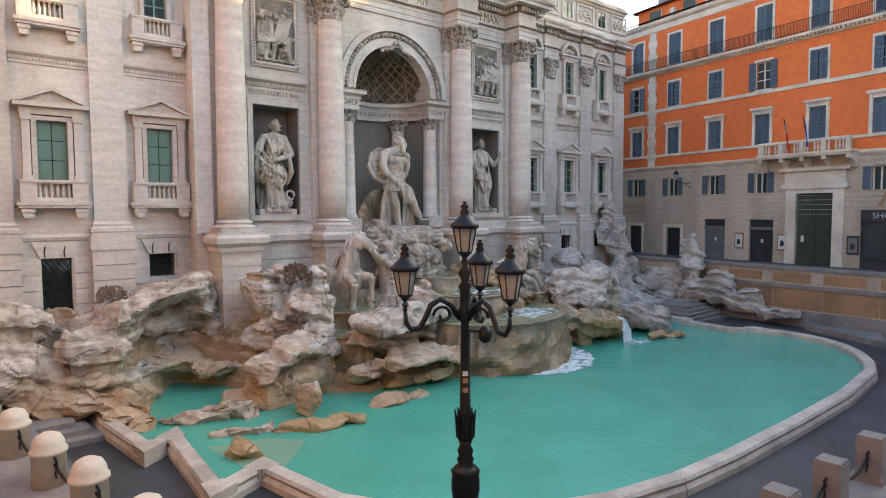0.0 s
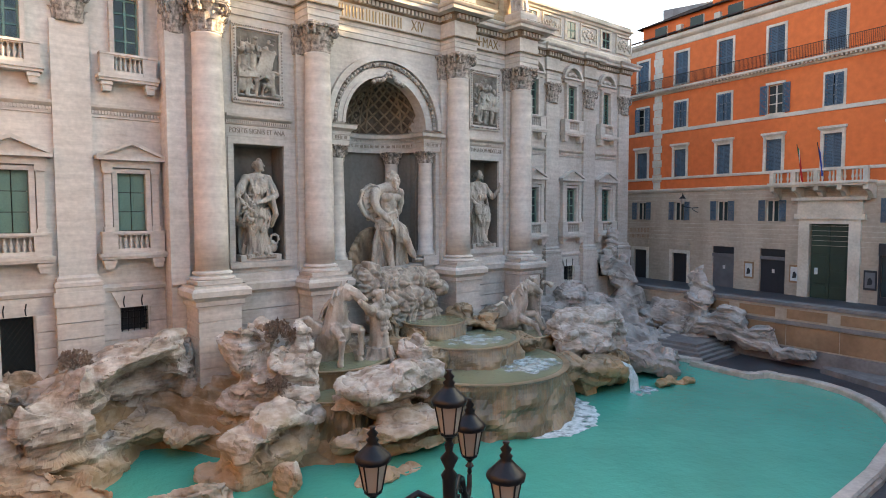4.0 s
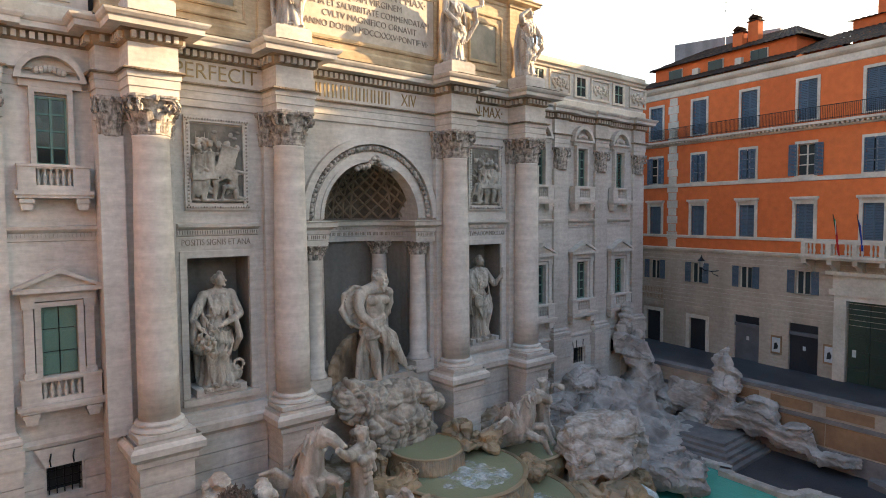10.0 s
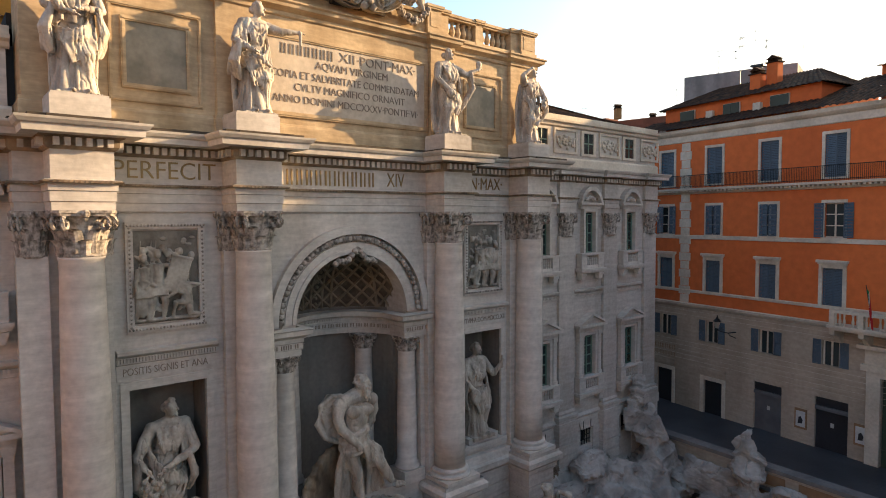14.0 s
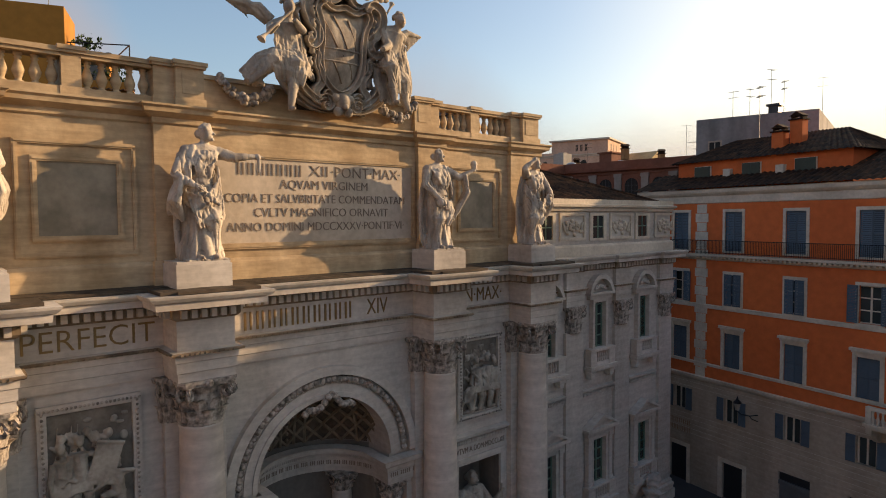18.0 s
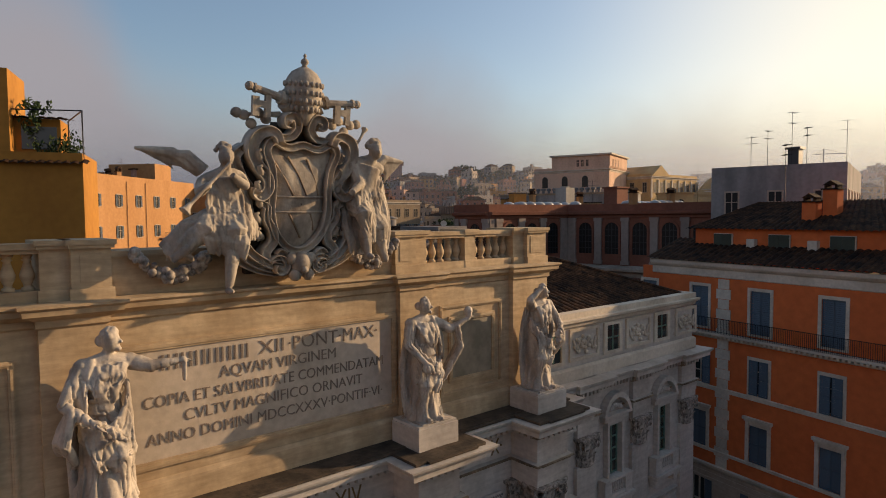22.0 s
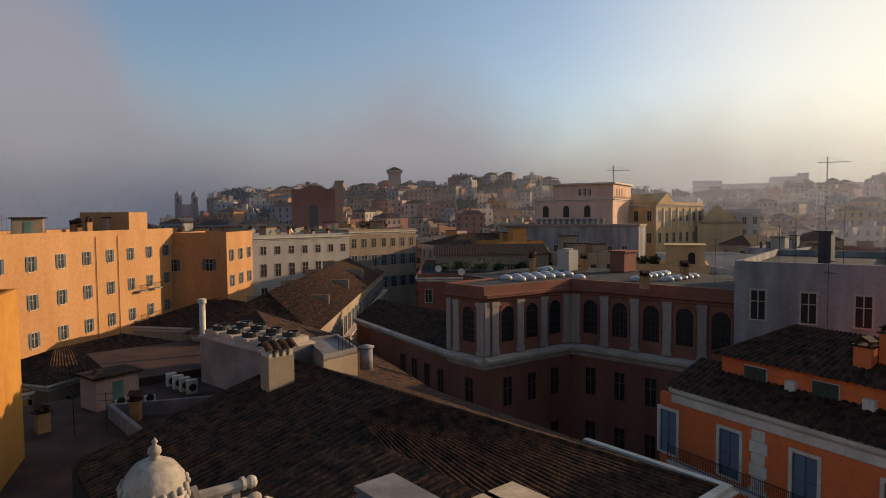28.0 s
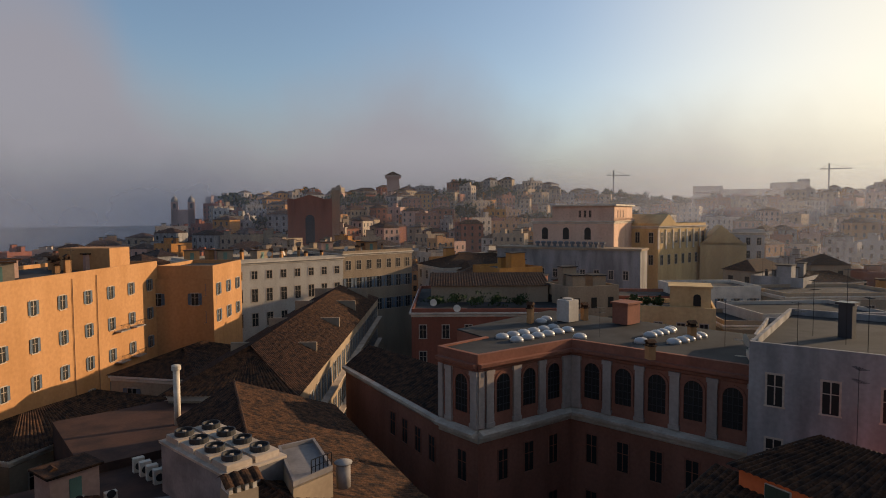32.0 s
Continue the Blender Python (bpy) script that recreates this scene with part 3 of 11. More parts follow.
part("impost", Shape().sweep(imp, path), TRAVERTINE, palace)
ib = Shape()                              # worn writing on the frieze, as plain bars
for k in range(100):
    if k % 9 not in (3, 8):
        a = 9 + 162 * k / 99
        m_ = pose(2.645 * math.cos(radians(a)), 0.5 + 2.645 * math.sin(radians(a)), 14.295, 0, 0, a - 90)
        ib.box(-0.022, 0.022, -0.014, 0.01, -0.085, 0.085, m_)
for x0 in (-4.0, 2.7):
    for k in range(13):
        if k % 6 != 4:
            ib.box(x0 + 0.1 * k, x0 + 0.1 * k + 0.045, -0.195, -0.17, 14.21, 14.38)
part("inscription_line", ib, LETTER, palace, "worn dark writing on the frieze")["kind"] = "stuff"
dn = Shape()
for a in range(6, 175, 2):
    c, s_ = math.cos(radians(a)), math.sin(radians(a))
    dn.box(-0.028, 0.028, -0.05, 0.05, 14.55, 14.68, pose(-2.57 * c, 0.5 + 2.57 * s_, 0, 0, 0, -a + 90))
part("dentil_course", dn, TRAVERTINE, palace)["kind"] = "stuff"

# ---- columns ----
def bent_leaf(sh, r, z0, h, w, ang, curl):
    """An acanthus leaf: a strip that rises along the bell and rolls over outwards."""
    rows = 6
    vs = []
    for j in range(rows):
        t = j / (rows - 1)
        out = r + curl * (t ** 3) + 0.03
        z = z0 + h * (t - 0.22 * max(0, t - 0.72) * 3)
        ww = w * (1 - 0.35 * abs(t - 0.35)) * (1 if t < 0.9 else 0.6)
        for dx, dr in ((-0.5, -0.03), (-0.2, 0.02), (0.0, 0.05), (0.2, 0.02), (0.5, -0.03)):
            a = ang + dx * ww / max(out, 0.1)
            vs.append(((out + dr) * math.cos(a), (out + dr) * math.sin(a), z))
    fs = [(j * 5 + i, j * 5 + i + 1, j * 5 + i + 6, j * 5 + i + 5) for j in range(rows - 1) for i in range(4)]
    sh.add(vs, fs)


def capital_mesh(r, h, name):
    sh = Shape()
    sh.lathe([(r, 0), (r * 1.08, 0.03 * h), (r * 1.08, 0.07 * h), (r, 0.08 * h), (r * 0.98, 0.3 * h), (r * 1.05, 0.7 * h), (r * 1.25, 0.88 * h)], 0, 0, seg=20)
    for i in range(8):
        bent_leaf(sh, r, 0.06 * h, 0.40 * h, r * 0.85, i * math.pi / 4, 0.32 * r)
        bent_leaf(sh, r, 0.1 * h, 0.64 * h, r * 0.75, (i + 0.5) * math.pi / 4, 0.38 * r)
    for i in range(4):
        a = math.pi / 4 + i * math.pi / 2
        for da in (-0.16, 0.16):
            pts, rad = [], []
            for k in range(15):
                t = k / 14
                th = t * 8.0
                rr = 0.2 * h * (1 - 0.75 * t)
                oc, zc = r * 1.42, 0.72 * h
                pts.append(((oc - rr * math.cos(th) * 0.9) * math.cos(a + da), (oc - rr * math.cos(th) * 0.9) * math.sin(a + da), zc + rr * math.sin(th)))
                rad.append(0.055 * h * (1 - 0.3 * t))
            sh.tube(pts, rad, 5)
        bent_leaf(sh, r * 1.02, 0.45 * h, 0.4 * h, r * 0.5, a, 0.55 * r)
        b = i * math.pi / 2
        sh.ball((r * 1.32 * math.cos(b), r * 1.32 * math.sin(b), 0.93 * h), 0.09 * h, 7, 5)
    ab = []
    for i in range(4):
        a0 = math.pi / 4 + i * math.pi / 2
        for t in (-0.07, 0.07, 0.3, 0.5, 0.7):
            q = t if t > 0.1 else t
            a = a0 + q * math.pi / 2
            rr = r * (1.72 if abs(t) < 0.1 else 1.38 if t != 0.5 else 1.26)
            ab.append((rr * math.cos(a), rr * math.sin(a)))
    sh.slab(ab, 0.88 * h, 0.94 * h)
    sh.slab([(x * 1.04, y * 1.04) for x, y in ab], 0.94 * h, h)
    return sh.mesh(name, CARVED)


cap_me = capital_mesh(0.63, 1.45, "capital")
base_prof = [(0.98, 0.18), (1.02, 0.24), (0.98, 0.32), (0.84, 0.36), (0.82, 0.42), (0.9, 0.46), (0.88, 0.52), (0.78, 0.56), (0.75, 0.6)]
base_me = Shape().box(-1.02, 1.02, -1.02, 1.02, 0, 0.18).lathe(base_prof, 0, 0, seg=32).mesh("base", TRAVERTINE)
shaft_prof = [(0.75, 0), (0.735, 1.5), (0.73, 4.0), (0.70, 6.5), (0.66, 8.8), (0.63, 10.55), (0.66, 10.6), (0.66, 10.68)]
shaft_me = Shape().lathe(shaft_prof, 0, 0, seg=40).mesh("shaft", COLUMN, smooth=True)
CY = -0.75
for x in COLS:
    col = shared("column", shaft_me, palace, pose(x, CY, 7.61), "smooth pale travertine giant column")
    shared("base", base_me, col, pose(0, 0, -0.578))
    shared("capital", cap_me, col, pose(0, 0, 10.66), "weathered leafy corinthian capital")
    # flanking pilaster behind, with its own capital
    for dx in (-1.25 if x < -8 else -0.64, 1.25 if x > 8 else 0.64):
        hw = 0.42 if abs(dx) > 1 else 0.3
        pl = part("pilaster", Shape().box(x + dx - hw, x + dx + hw, -0.28, 0, 7.0, 18.3), TRAVERTINE, palace)
        shared("capital", cap_me, pl, pose(x + dx * 0.98, -0.05, 18.26) @ Matrix.Diagonal((0.62, 0.45, 1.0, 1)))
    part("plinth_moulding", Shape().sweep([(0.0, 6.05), (0.06, 6.1), (0.06, 6.3), (0.2, 6.45), (0.28, 6.5), (0.3, 6.75), (0.22, 6.85), (0.14, 6.9), (0.14, 7.025)], [(x - 1.05, 0.0), (x - 1.05, -1.72), (x + 1.05, -1.72), (x + 1.05, 0.0)]).box(x - 1.05, x + 1.05, -1.72, 0, 6.0, 7.01), TRAVERTINE, palace)
    for k in range(9):                    # rusticated courses of the pedestal
        z0 = -0.2 + 0.695 * k
        part("block", Shape().box(x - 0.98, x + 0.98, -1.66, 0, z0 + 0.03, z0 + 0.665), TRAVERTINE, palace)
    part("core", Shape().box(x - 0.93, x + 0.93, -1.61, 0, -0.5, 6.05), TRAVERTINE, palace)
# podium between the pedestals
for x0, x1 in ((-9.35, -5.85), (5.85, 9.35)):
    part("podium_moulding", Shape().sweep([(0.0, 6.3), (0.08, 6.4), (0.2, 6.5), (0.22, 6.8), (0.1, 6.9), (0.0, 7.3)], [(x0, -0.35), (x1, -0.35)]).box(x0, x1, -0.35, 0, 6.2, 7.3), TRAVERTINE, palace)
    for k in range(8):
        part("block", Shape().box(x0, x1, -0.3, 0, 0.62 + 0.7 * k, 1.29 + 0.7 * k), TRAVERTINE, palace)

# the small columns of the exedra
sm_cap = capital_mesh(0.4, 0.72, "capital")
sm_shaft = Shape().lathe([(0.6, 0), (0.6, 0.12), (0.54, 0.16), (0.56, 0.24), (0.48, 0.3), (0.465, 2.5), (0.4, 5.55), (0.42, 5.62)], 0, 0, seg=24).mesh("shaft", COLUMN, smooth=True)
for x, y in ((-3.12, 0.42), (3.12, 0.42), (-1.95, 2.35), (1.95, 2.35)):
    c = shared("column", sm_shaft, palace, pose(x, y, 7.6), "small smooth column beside the arch")
    shared("capital", sm_cap, c, pose(0, 0, 5.6))
    part("plinth", Shape().box(x - 0.6, x + 0.6, y - 0.6, y + 0.6, 7.0, 7.6), TRAVERTINE, palace)

# ---- main entablature ----
mid = []
for x in COLS:
    mid += [(x - 0.86, -0.1), (x - 0.86, -1.45), (x + 0.86, -1.45), (x + 0.86, -0.1)]
mid = [(-12.05, 1.0), (-12.05, -0.1)] + mid + [(12.05, -0.1), (12.05, 1.0)]
wings = []
for s in (-1, 1):
    w = []
    for x in sorted(p for p in PILX if p * s > 0):
        w += [(x - 0.74, 0.98), (x - 0.74, 0.76), (x + 0.74, 0.76), (x + 0.74, 0.98)]
    wings.append([(-25.5, 6.0)] + [(-25.5, 0.76)] + w[2:] + [(-12.05, 0.98)] if s < 0 else [(12.05, 0.98)] + w[:-2] + [(25.5, 0.76), (25.5, 9.0)])
ARCHI = [(0, 19.7), (0, 19.98), (0.04, 20.0), (0.04, 20.3), (0.08, 20.32), (0.08, 20.5), (0.16, 20.56), (0.18, 20.64), (0, 20.66)]
FRIEZE = [(0.0, 20.64), (0.0, 21.56)]
BED = [(0.0, 21.54), (0.08, 21.58), (0.14, 21.66), (0.14, 21.88), (0.26, 21.92), (0.3, 21.96)]
CORONA = [(0.3, 21.95), (0.74, 21.97), (0.76, 22.16), (0.84, 22.2), (0.92, 22.3), (0.94, 22.37), (0.0, 22.4)]
for path, k in ((mid, 1.0), (wings[0], 0.75), (wings[1], 0.75)):
    for nm, pr in (("architrave", ARCHI), ("frieze", FRIEZE), ("bed_moulding", BED), ("cornice", CORONA)):
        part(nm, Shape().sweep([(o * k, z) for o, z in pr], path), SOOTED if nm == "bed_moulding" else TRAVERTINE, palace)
    eggs = Shape().sweep([(0.17 * k, 20.53), (0.22 * k, 20.56), (0.22 * k, 20.6), (0.17 * k, 20.63)], path)
    dn = Shape()
    for (xa, ya), (xb, yb) in zip(path, path[1:]):
        L = math.hypot(xb - xa, yb - ya)
        if L > 8.5 and abs(xb - xa) < 0.1:
            continue
        d = Vector((xb - xa, yb - ya, 0)).normalized()
        n = Vector((d.y, -d.x, 0))
        cnt = max(1, int(L / 0.27))
        m = Matrix(((d.x, -n.x, 0, xa), (d.y, -n.y, 0, ya), (0, 0, 1, 0), (0, 0, 0, 1)))
        for i in range(cnt):
            c = (i + 0.5) * L / cnt
            dn.box(c - 0.08, c + 0.08, -0.30 * k, -0.1 * k, 21.64, 21.88, m)
        for i in range(int(L / 0.14)):
            eggs.box((i + 0.2) * 0.14, (i + 0.8) * 0.14, -0.25 * k, -0.2 * k, 20.545, 20.615, m)
    part("dentil_course", dn, TRAVERTINE, palace)["kind"] = "stuff"
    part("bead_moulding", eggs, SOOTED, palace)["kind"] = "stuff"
part("entablature_core", Shape().box(-12.0, 12.0, -0.05, 1.5, 19.7, 22.39), TRAVERTINE, palace)
for x in COLS:
    part("entablature_core", Shape().box(x - 0.82, x + 0.82, -1.42, 0.0, 19.7, 22.39), TRAVERTINE, palace)
led = [(x, y - 0.62 if y < 0.5 else y) for x, y in mid]
part("ledge", Shape().sweep([(0.15, 22.4), (0.15, 22.47), (-0.9, 22.5)], led).box(-11.9, 11.9, -0.75, 0.2, 22.38, 22.5), LEDGE, palace, "top of the cornice blackened by weather")
for x in COLS:
    part("ledge", Shape().box(x - 1.45, x + 1.45, -2.1, -0.7, 22.385, 22.48), LEDGE, palace, "top of the cornice blackened by weather")

# ---- attic ----
part("attic_wall", Shape().box(-11.75, 11.75, 0.2, 1.6, 22.4, 27.7), ATTIC, palace)
at_path = [(-11.75, 1.6)]
for x0, x1 in ((-11.75, -9.75), (-5.75, -4.35), (4.35, 5.75), (9.75, 11.75)):
    at_path += [(x0, 0.18), (x0, -0.05), (x1, -0.05), (x1, 0.18)]
    part("attic_pilaster", Shape().box(x0, x1, -0.03, 0.2, 22.4, 27.66), ATTIC, palace)
    part("attic_pilaster_base", Shape().box(x0 - 0.08, x1 + 0.08, -0.13, 0.2, 22.45, 23.25), ATTIC, palace)
at_path = [at_path[0]] + [(-11.75, -0.05)] + at_path[3:-2] + [(11.75, -0.05), (11.75, 1.6)]
part("attic_base", Shape().sweep([(0.0, 22.45), (0.1, 22.45), (0.1, 23.1), (0.04, 23.2), (0, 23.22)], at_path), ATTIC, palace)
part("attic_cornice", Shape().sweep([(0, 27.4), (0.06, 27.45), (0.06, 27.6), (0.2, 27.68), (0.32, 27.74), (0.34, 27.86), (0.42, 27.92), (0.42, 27.98), (0, 28.02)], at_path), ATTIC, palace)


def panel(x0, x1, z0, z1, y, w, mat, name, label=""):
    """A raised moulding round a field."""
    sh = Shape()
    for a, b, c, d in ((x0, x1, z0, z0 + w), (x0, x1, z1 - w, z1), (x0, x0 + w, z0 + w, z1 - w), (x1 - w, x1, z0 + w, z1 - w)):
        sh.box(a, b, y, y + 0.12, c, d)
        sh.box(a + w * 0.3, b - w * 0.3, y - 0.03, y + 0.05, c + w * 0.3, d - w * 0.3)
    return part(name, sh, mat, palace, label)


INSCR = material("inscribed_marble", (0.54, 0.45, 0.35), (0.44, 0.36, 0.27), rough=0.7, grain=4, stain=0.5)
FIELD = material("veined_brown_marble", (0.30, 0.25, 0.18), (0.19, 0.16, 0.11), rough=0.6, grain=5, stain=1.2)
panel(-4.3, 4.3, 23.5, 26.75, 0.12, 0.2, ATTIC, "inscription_frame")
part("inscription_field", Shape().box(-4.1, 4.1, 0.17, 0.2, 23.7, 26.55), INSCR, palace, "pale marble field of the inscription")
for s in (-1, 1):
    a, b = sorted((s * 9.3, s * 6.2))
    panel(a, b, 23.45, 26.75, 0.13, 0.14, ATTIC, "panel_frame")
    panel(a + 0.4, b - 0.4, 23.9, 26.3, 0.11, 0.16, ATTIC, "panel_frame")
    part("panel_field", Shape().box(a + 0.55, b - 0.55, 0.16, 0.2, 24.05, 26.15), FIELD, palace, "brownish marble field in a raised frame")

# parapet, piers and balusters
bal_prof = [(0.13, 0), (0.13, 0.08), (0.08, 0.1), (0.09, 0.16), (0.15, 0.3), (0.16, 0.38), (0.1, 0.56), (0.07, 0.68), (0.11, 0.72), (0.07, 0.76), (0.12, 0.8), (0.12, 0.86)]
bal_me = Shape().lathe(bal_prof, 0, 0, seg=12).mesh("baluster", ATTIC, smooth=True)
part("parapet", Shape().box(-4.3, 4.3, 0.2, 1.5, 28.0, 29.0), ATTIC, palace)
part("parapet_cap", Shape().box(-4.3, 4.3, 0.1, 1.6, 28.98, 29.12), ATTIC, palace)
for s in (-1, 1):
    for x0, x1, y0 in ((4.2, 5.05, 0.0), (5.05, 5.65, 0.2), (7.55, 8.05, 0.3), (10.0, 10.6, 0.2), (10.6, 11.7, 0.0)):
        a, b = sorted((s * x0, s * x1))
        pier = part("pier", Shape().box(a, b, y0, 1.5, 28.0, 29.25), ATTIC, palace)
        part("pier_cap", Shape().box(a - 0.06, b + 0.06, y0 - 0.1, 1.56, 29.22, 29.3).box(a - 0.1, b + 0.1, y0 - 0.14, 1.6, 29.3, 29.42), ATTIC, pier)
        part("pier_base", Shape().box(a - 0.05, b + 0.05, y0 - 0.08, 1.55, 28.0, 28.28), ATTIC, pier)
        if x1 - x0 > 0.7:
            w = x1 - x0
            part("pier_panel", Shape().box(a + 0.18, b - 0.18, y0 - 0.02, y0 + 0.05, 28.42, 29.08), ATTIC, pier)
    for x0, x1 in ((5.65, 7.55), (8.05, 10.0)):
        a, b = sorted((s * x0, s * x1))
        part("balustrade_rail", Shape().box(a, b, 0.28, 0.9, 29.12, 29.22).box(a, b, 0.22, 0.96, 29.22, 29.36), ATTIC, palace)
        part("balustrade_base", Shape().box(a, b, 0.24, 0.94, 28.0, 28.27), ATTIC, palace)
        for i in range(5):
            shared("baluster", bal_me, palace, pose(a + (b - a) * (i + 0.5) / 5, 0.6, 28.26))

# pedestals of the four statues
for x in COLS:
    part("statue_pedestal", Shape().box(x - 0.82, x + 0.82, -1.45, 0.0, 22.48, 23.18).box(x - 0.78, x + 0.78, -1.41, 0, 23.18, 23.26), TRAVERTINE, palace)

# ---- welding and carving ----
def remeshed(sh, voxel, name):
    me = sh.mesh(name, CARVED)
    ob = new(name, me)
    md = ob.modifiers.new("weld", "REMESH")
    md.mode, md.voxel_size, md.adaptivity = "VOXEL", voxel, 0.0
    bpy.context.view_layer.update()
    out = bpy.data.meshes.new_from_object(ob.evaluated_get(bpy.context.evaluated_depsgraph_get()))
    bpy.data.objects.remove(ob)
    return out


def smooth_fold(me, amp, freq, seed, zlim=None, vert=0.25, mat=None, soft=3, cut=0.0):
    """Softens the weld and cuts folds of drapery into it."""
    n = len(me.vertices)
    co = np.empty(n * 3)
    me.vertices.foreach_get("co", co)
    co = co.reshape(-1, 3)
    ed = np.empty(len(me.edges) * 2, dtype=np.int64)
    me.edges.foreach_get("vertices", ed)
    ed = ed.reshape(-1, 2)
    deg = np.bincount(ed.ravel(), minlength=n).astype(float)
    for _ in range(soft):
        acc = np.zeros_like(co)
        np.add.at(acc, ed[:, 0], co[ed[:, 1]])
        np.add.at(acc, ed[:, 1], co[ed[:, 0]])
        co = 0.45 * co + 0.55 * acc / deg[:, None]
    me.vertices.foreach_set("co", co.ravel())
    me.update()
    nr = np.empty(n * 3)
    me.vertices.foreach_get("normal", nr)
    nr = nr.reshape(-1, 3)
    off = Vector((seed * 3.7, seed * 1.3, 0))
    d = np.empty(n)
    for i, c in enumerate(co):
        v = Vector((c[0] * freq, c[1] * freq, c[2] * freq * vert)) + off
        w = noise.noise(v + 0.7 * Vector((noise.noise(v * 0.5), 0, 0)))
        k = 1.0 if zlim is None else min(1.0, max(0.12, (zlim - c[2]) / 0.25))
        d[i] = k * ((abs(w) * 2 - 0.45) * amp - cut * max(0.0, 1 - abs(w) / 0.075)) + 0.006 * noise.noise(Vector(c) * 9)
    co += nr * d[:, None]
    me.vertices.foreach_set("co", co.ravel())
    me.polygons.foreach_set("use_smooth", [True] * len(me.polygons))
    me.materials.clear()
    me.materials.append(mat or MARBLE)
    me.update()
    return me


# ---- reliefs and friezes of the side bays ----
def relief_man(sh, x, z, h, lean, arms, seed, kneel=False):
    """One figure of a relief, half sunk in its ground: x, foot z, height, the lean of its body, elbow and hand of both arms."""
    u = h / 7.2
    rr = random.Random(seed)
    top = 4.0 if kneel else 6.0
    hip = 1.9 if kneel else 3.7
    tx = x + lean * h
    if kneel:
        sh.tube([(x - 0.2 * u, -0.12, z + hip * u), (x - 1.5 * u, -0.2, z + 1.9 * u), (x - 1.7 * u, -0.12, z + 0.15 * u)], [0.5 * u, 0.4 * u, 0.26 * u], 9)
        sh.tube([(x + 0.2 * u, -0.1, z + hip * u), (x + 0.3 * u, -0.18, z + 0.4 * u), (x + 1.8 * u, -0.1, z + 0.3 * u)], [0.52 * u, 0.42 * u, 0.24 * u], 9)
    else:
        sh.tube([(x - 0.3 * u, -0.1, z + hip * u), (x - 0.55 * u, -0.2, z + 1.9 * u), (x - 0.75 * u, -0.12, z + 0.1 * u)], [0.48 * u, 0.38 * u, 0.22 * u], 9)
        sh.tube([(x + 0.3 * u, -0.1, z + hip * u), (x + 0.65 * u, -0.22, z + 1.9 * u), (x + 0.5 * u, -0.14, z + 0.1 * u)], [0.48 * u, 0.38 * u, 0.22 * u], 9)
        for k in range(9):               # kilt
            q = -0.8 + 0.2 * k
            sh.tube([(x + 0.7 * q * u, -0.22, z + (hip + 0.3) * u), (x + q * u, -0.32, z + (hip - 1.1) * u)], [0.13 * u, 0.15 * u], 6)
    sh.tube([(x, -0.12, z + hip * u), (x + (tx - x) * 0.5, -0.2, z + (hip + top) / 2 * u), (tx, -0.18, z + top * u)], [0.62 * u, 0.58 * u, 0.66 * u], 10)
    sh.ball((tx, -0.2, z + (top + 0.95) * u), (0.36 * u, 0.36 * u, 0.45 * u), 10, 8)
    sh.ball((tx, -0.16, z + (top + 1.25) * u), (0.42 * u, 0.36 * u, 0.3 * u), 10, 7)
    for k, (ex, ez, wx, wz) in enumerate(arms):
        p = Vector((tx + (-0.7 if k == 0 else 0.7) * u, -0.2, z + (top - 0.15) * u))
        e, w = Vector((x + ex * h, -0.3, z + ez * h)), Vector((x + wx * h, -0.3, z + wz * h))
        sh.tube([p, e, w], [0.3 * u, 0.25 * u, 0.15 * u], 8)
    for k in range(5):                   # cloak
        q = rr.uniform(-1.0, 1.0)
        sh.tube([(tx + 0.6 * q * u, -0.1, z + (top - 0.2) * u), (x + 1.1 * q * u, -0.16, z + (top * 0.6) * u), (x + 1.5 * q * u, -0.06, z + (hip * 0.5) * u)], [0.12 * u, 0.2 * u, 0.12 * u], 6)


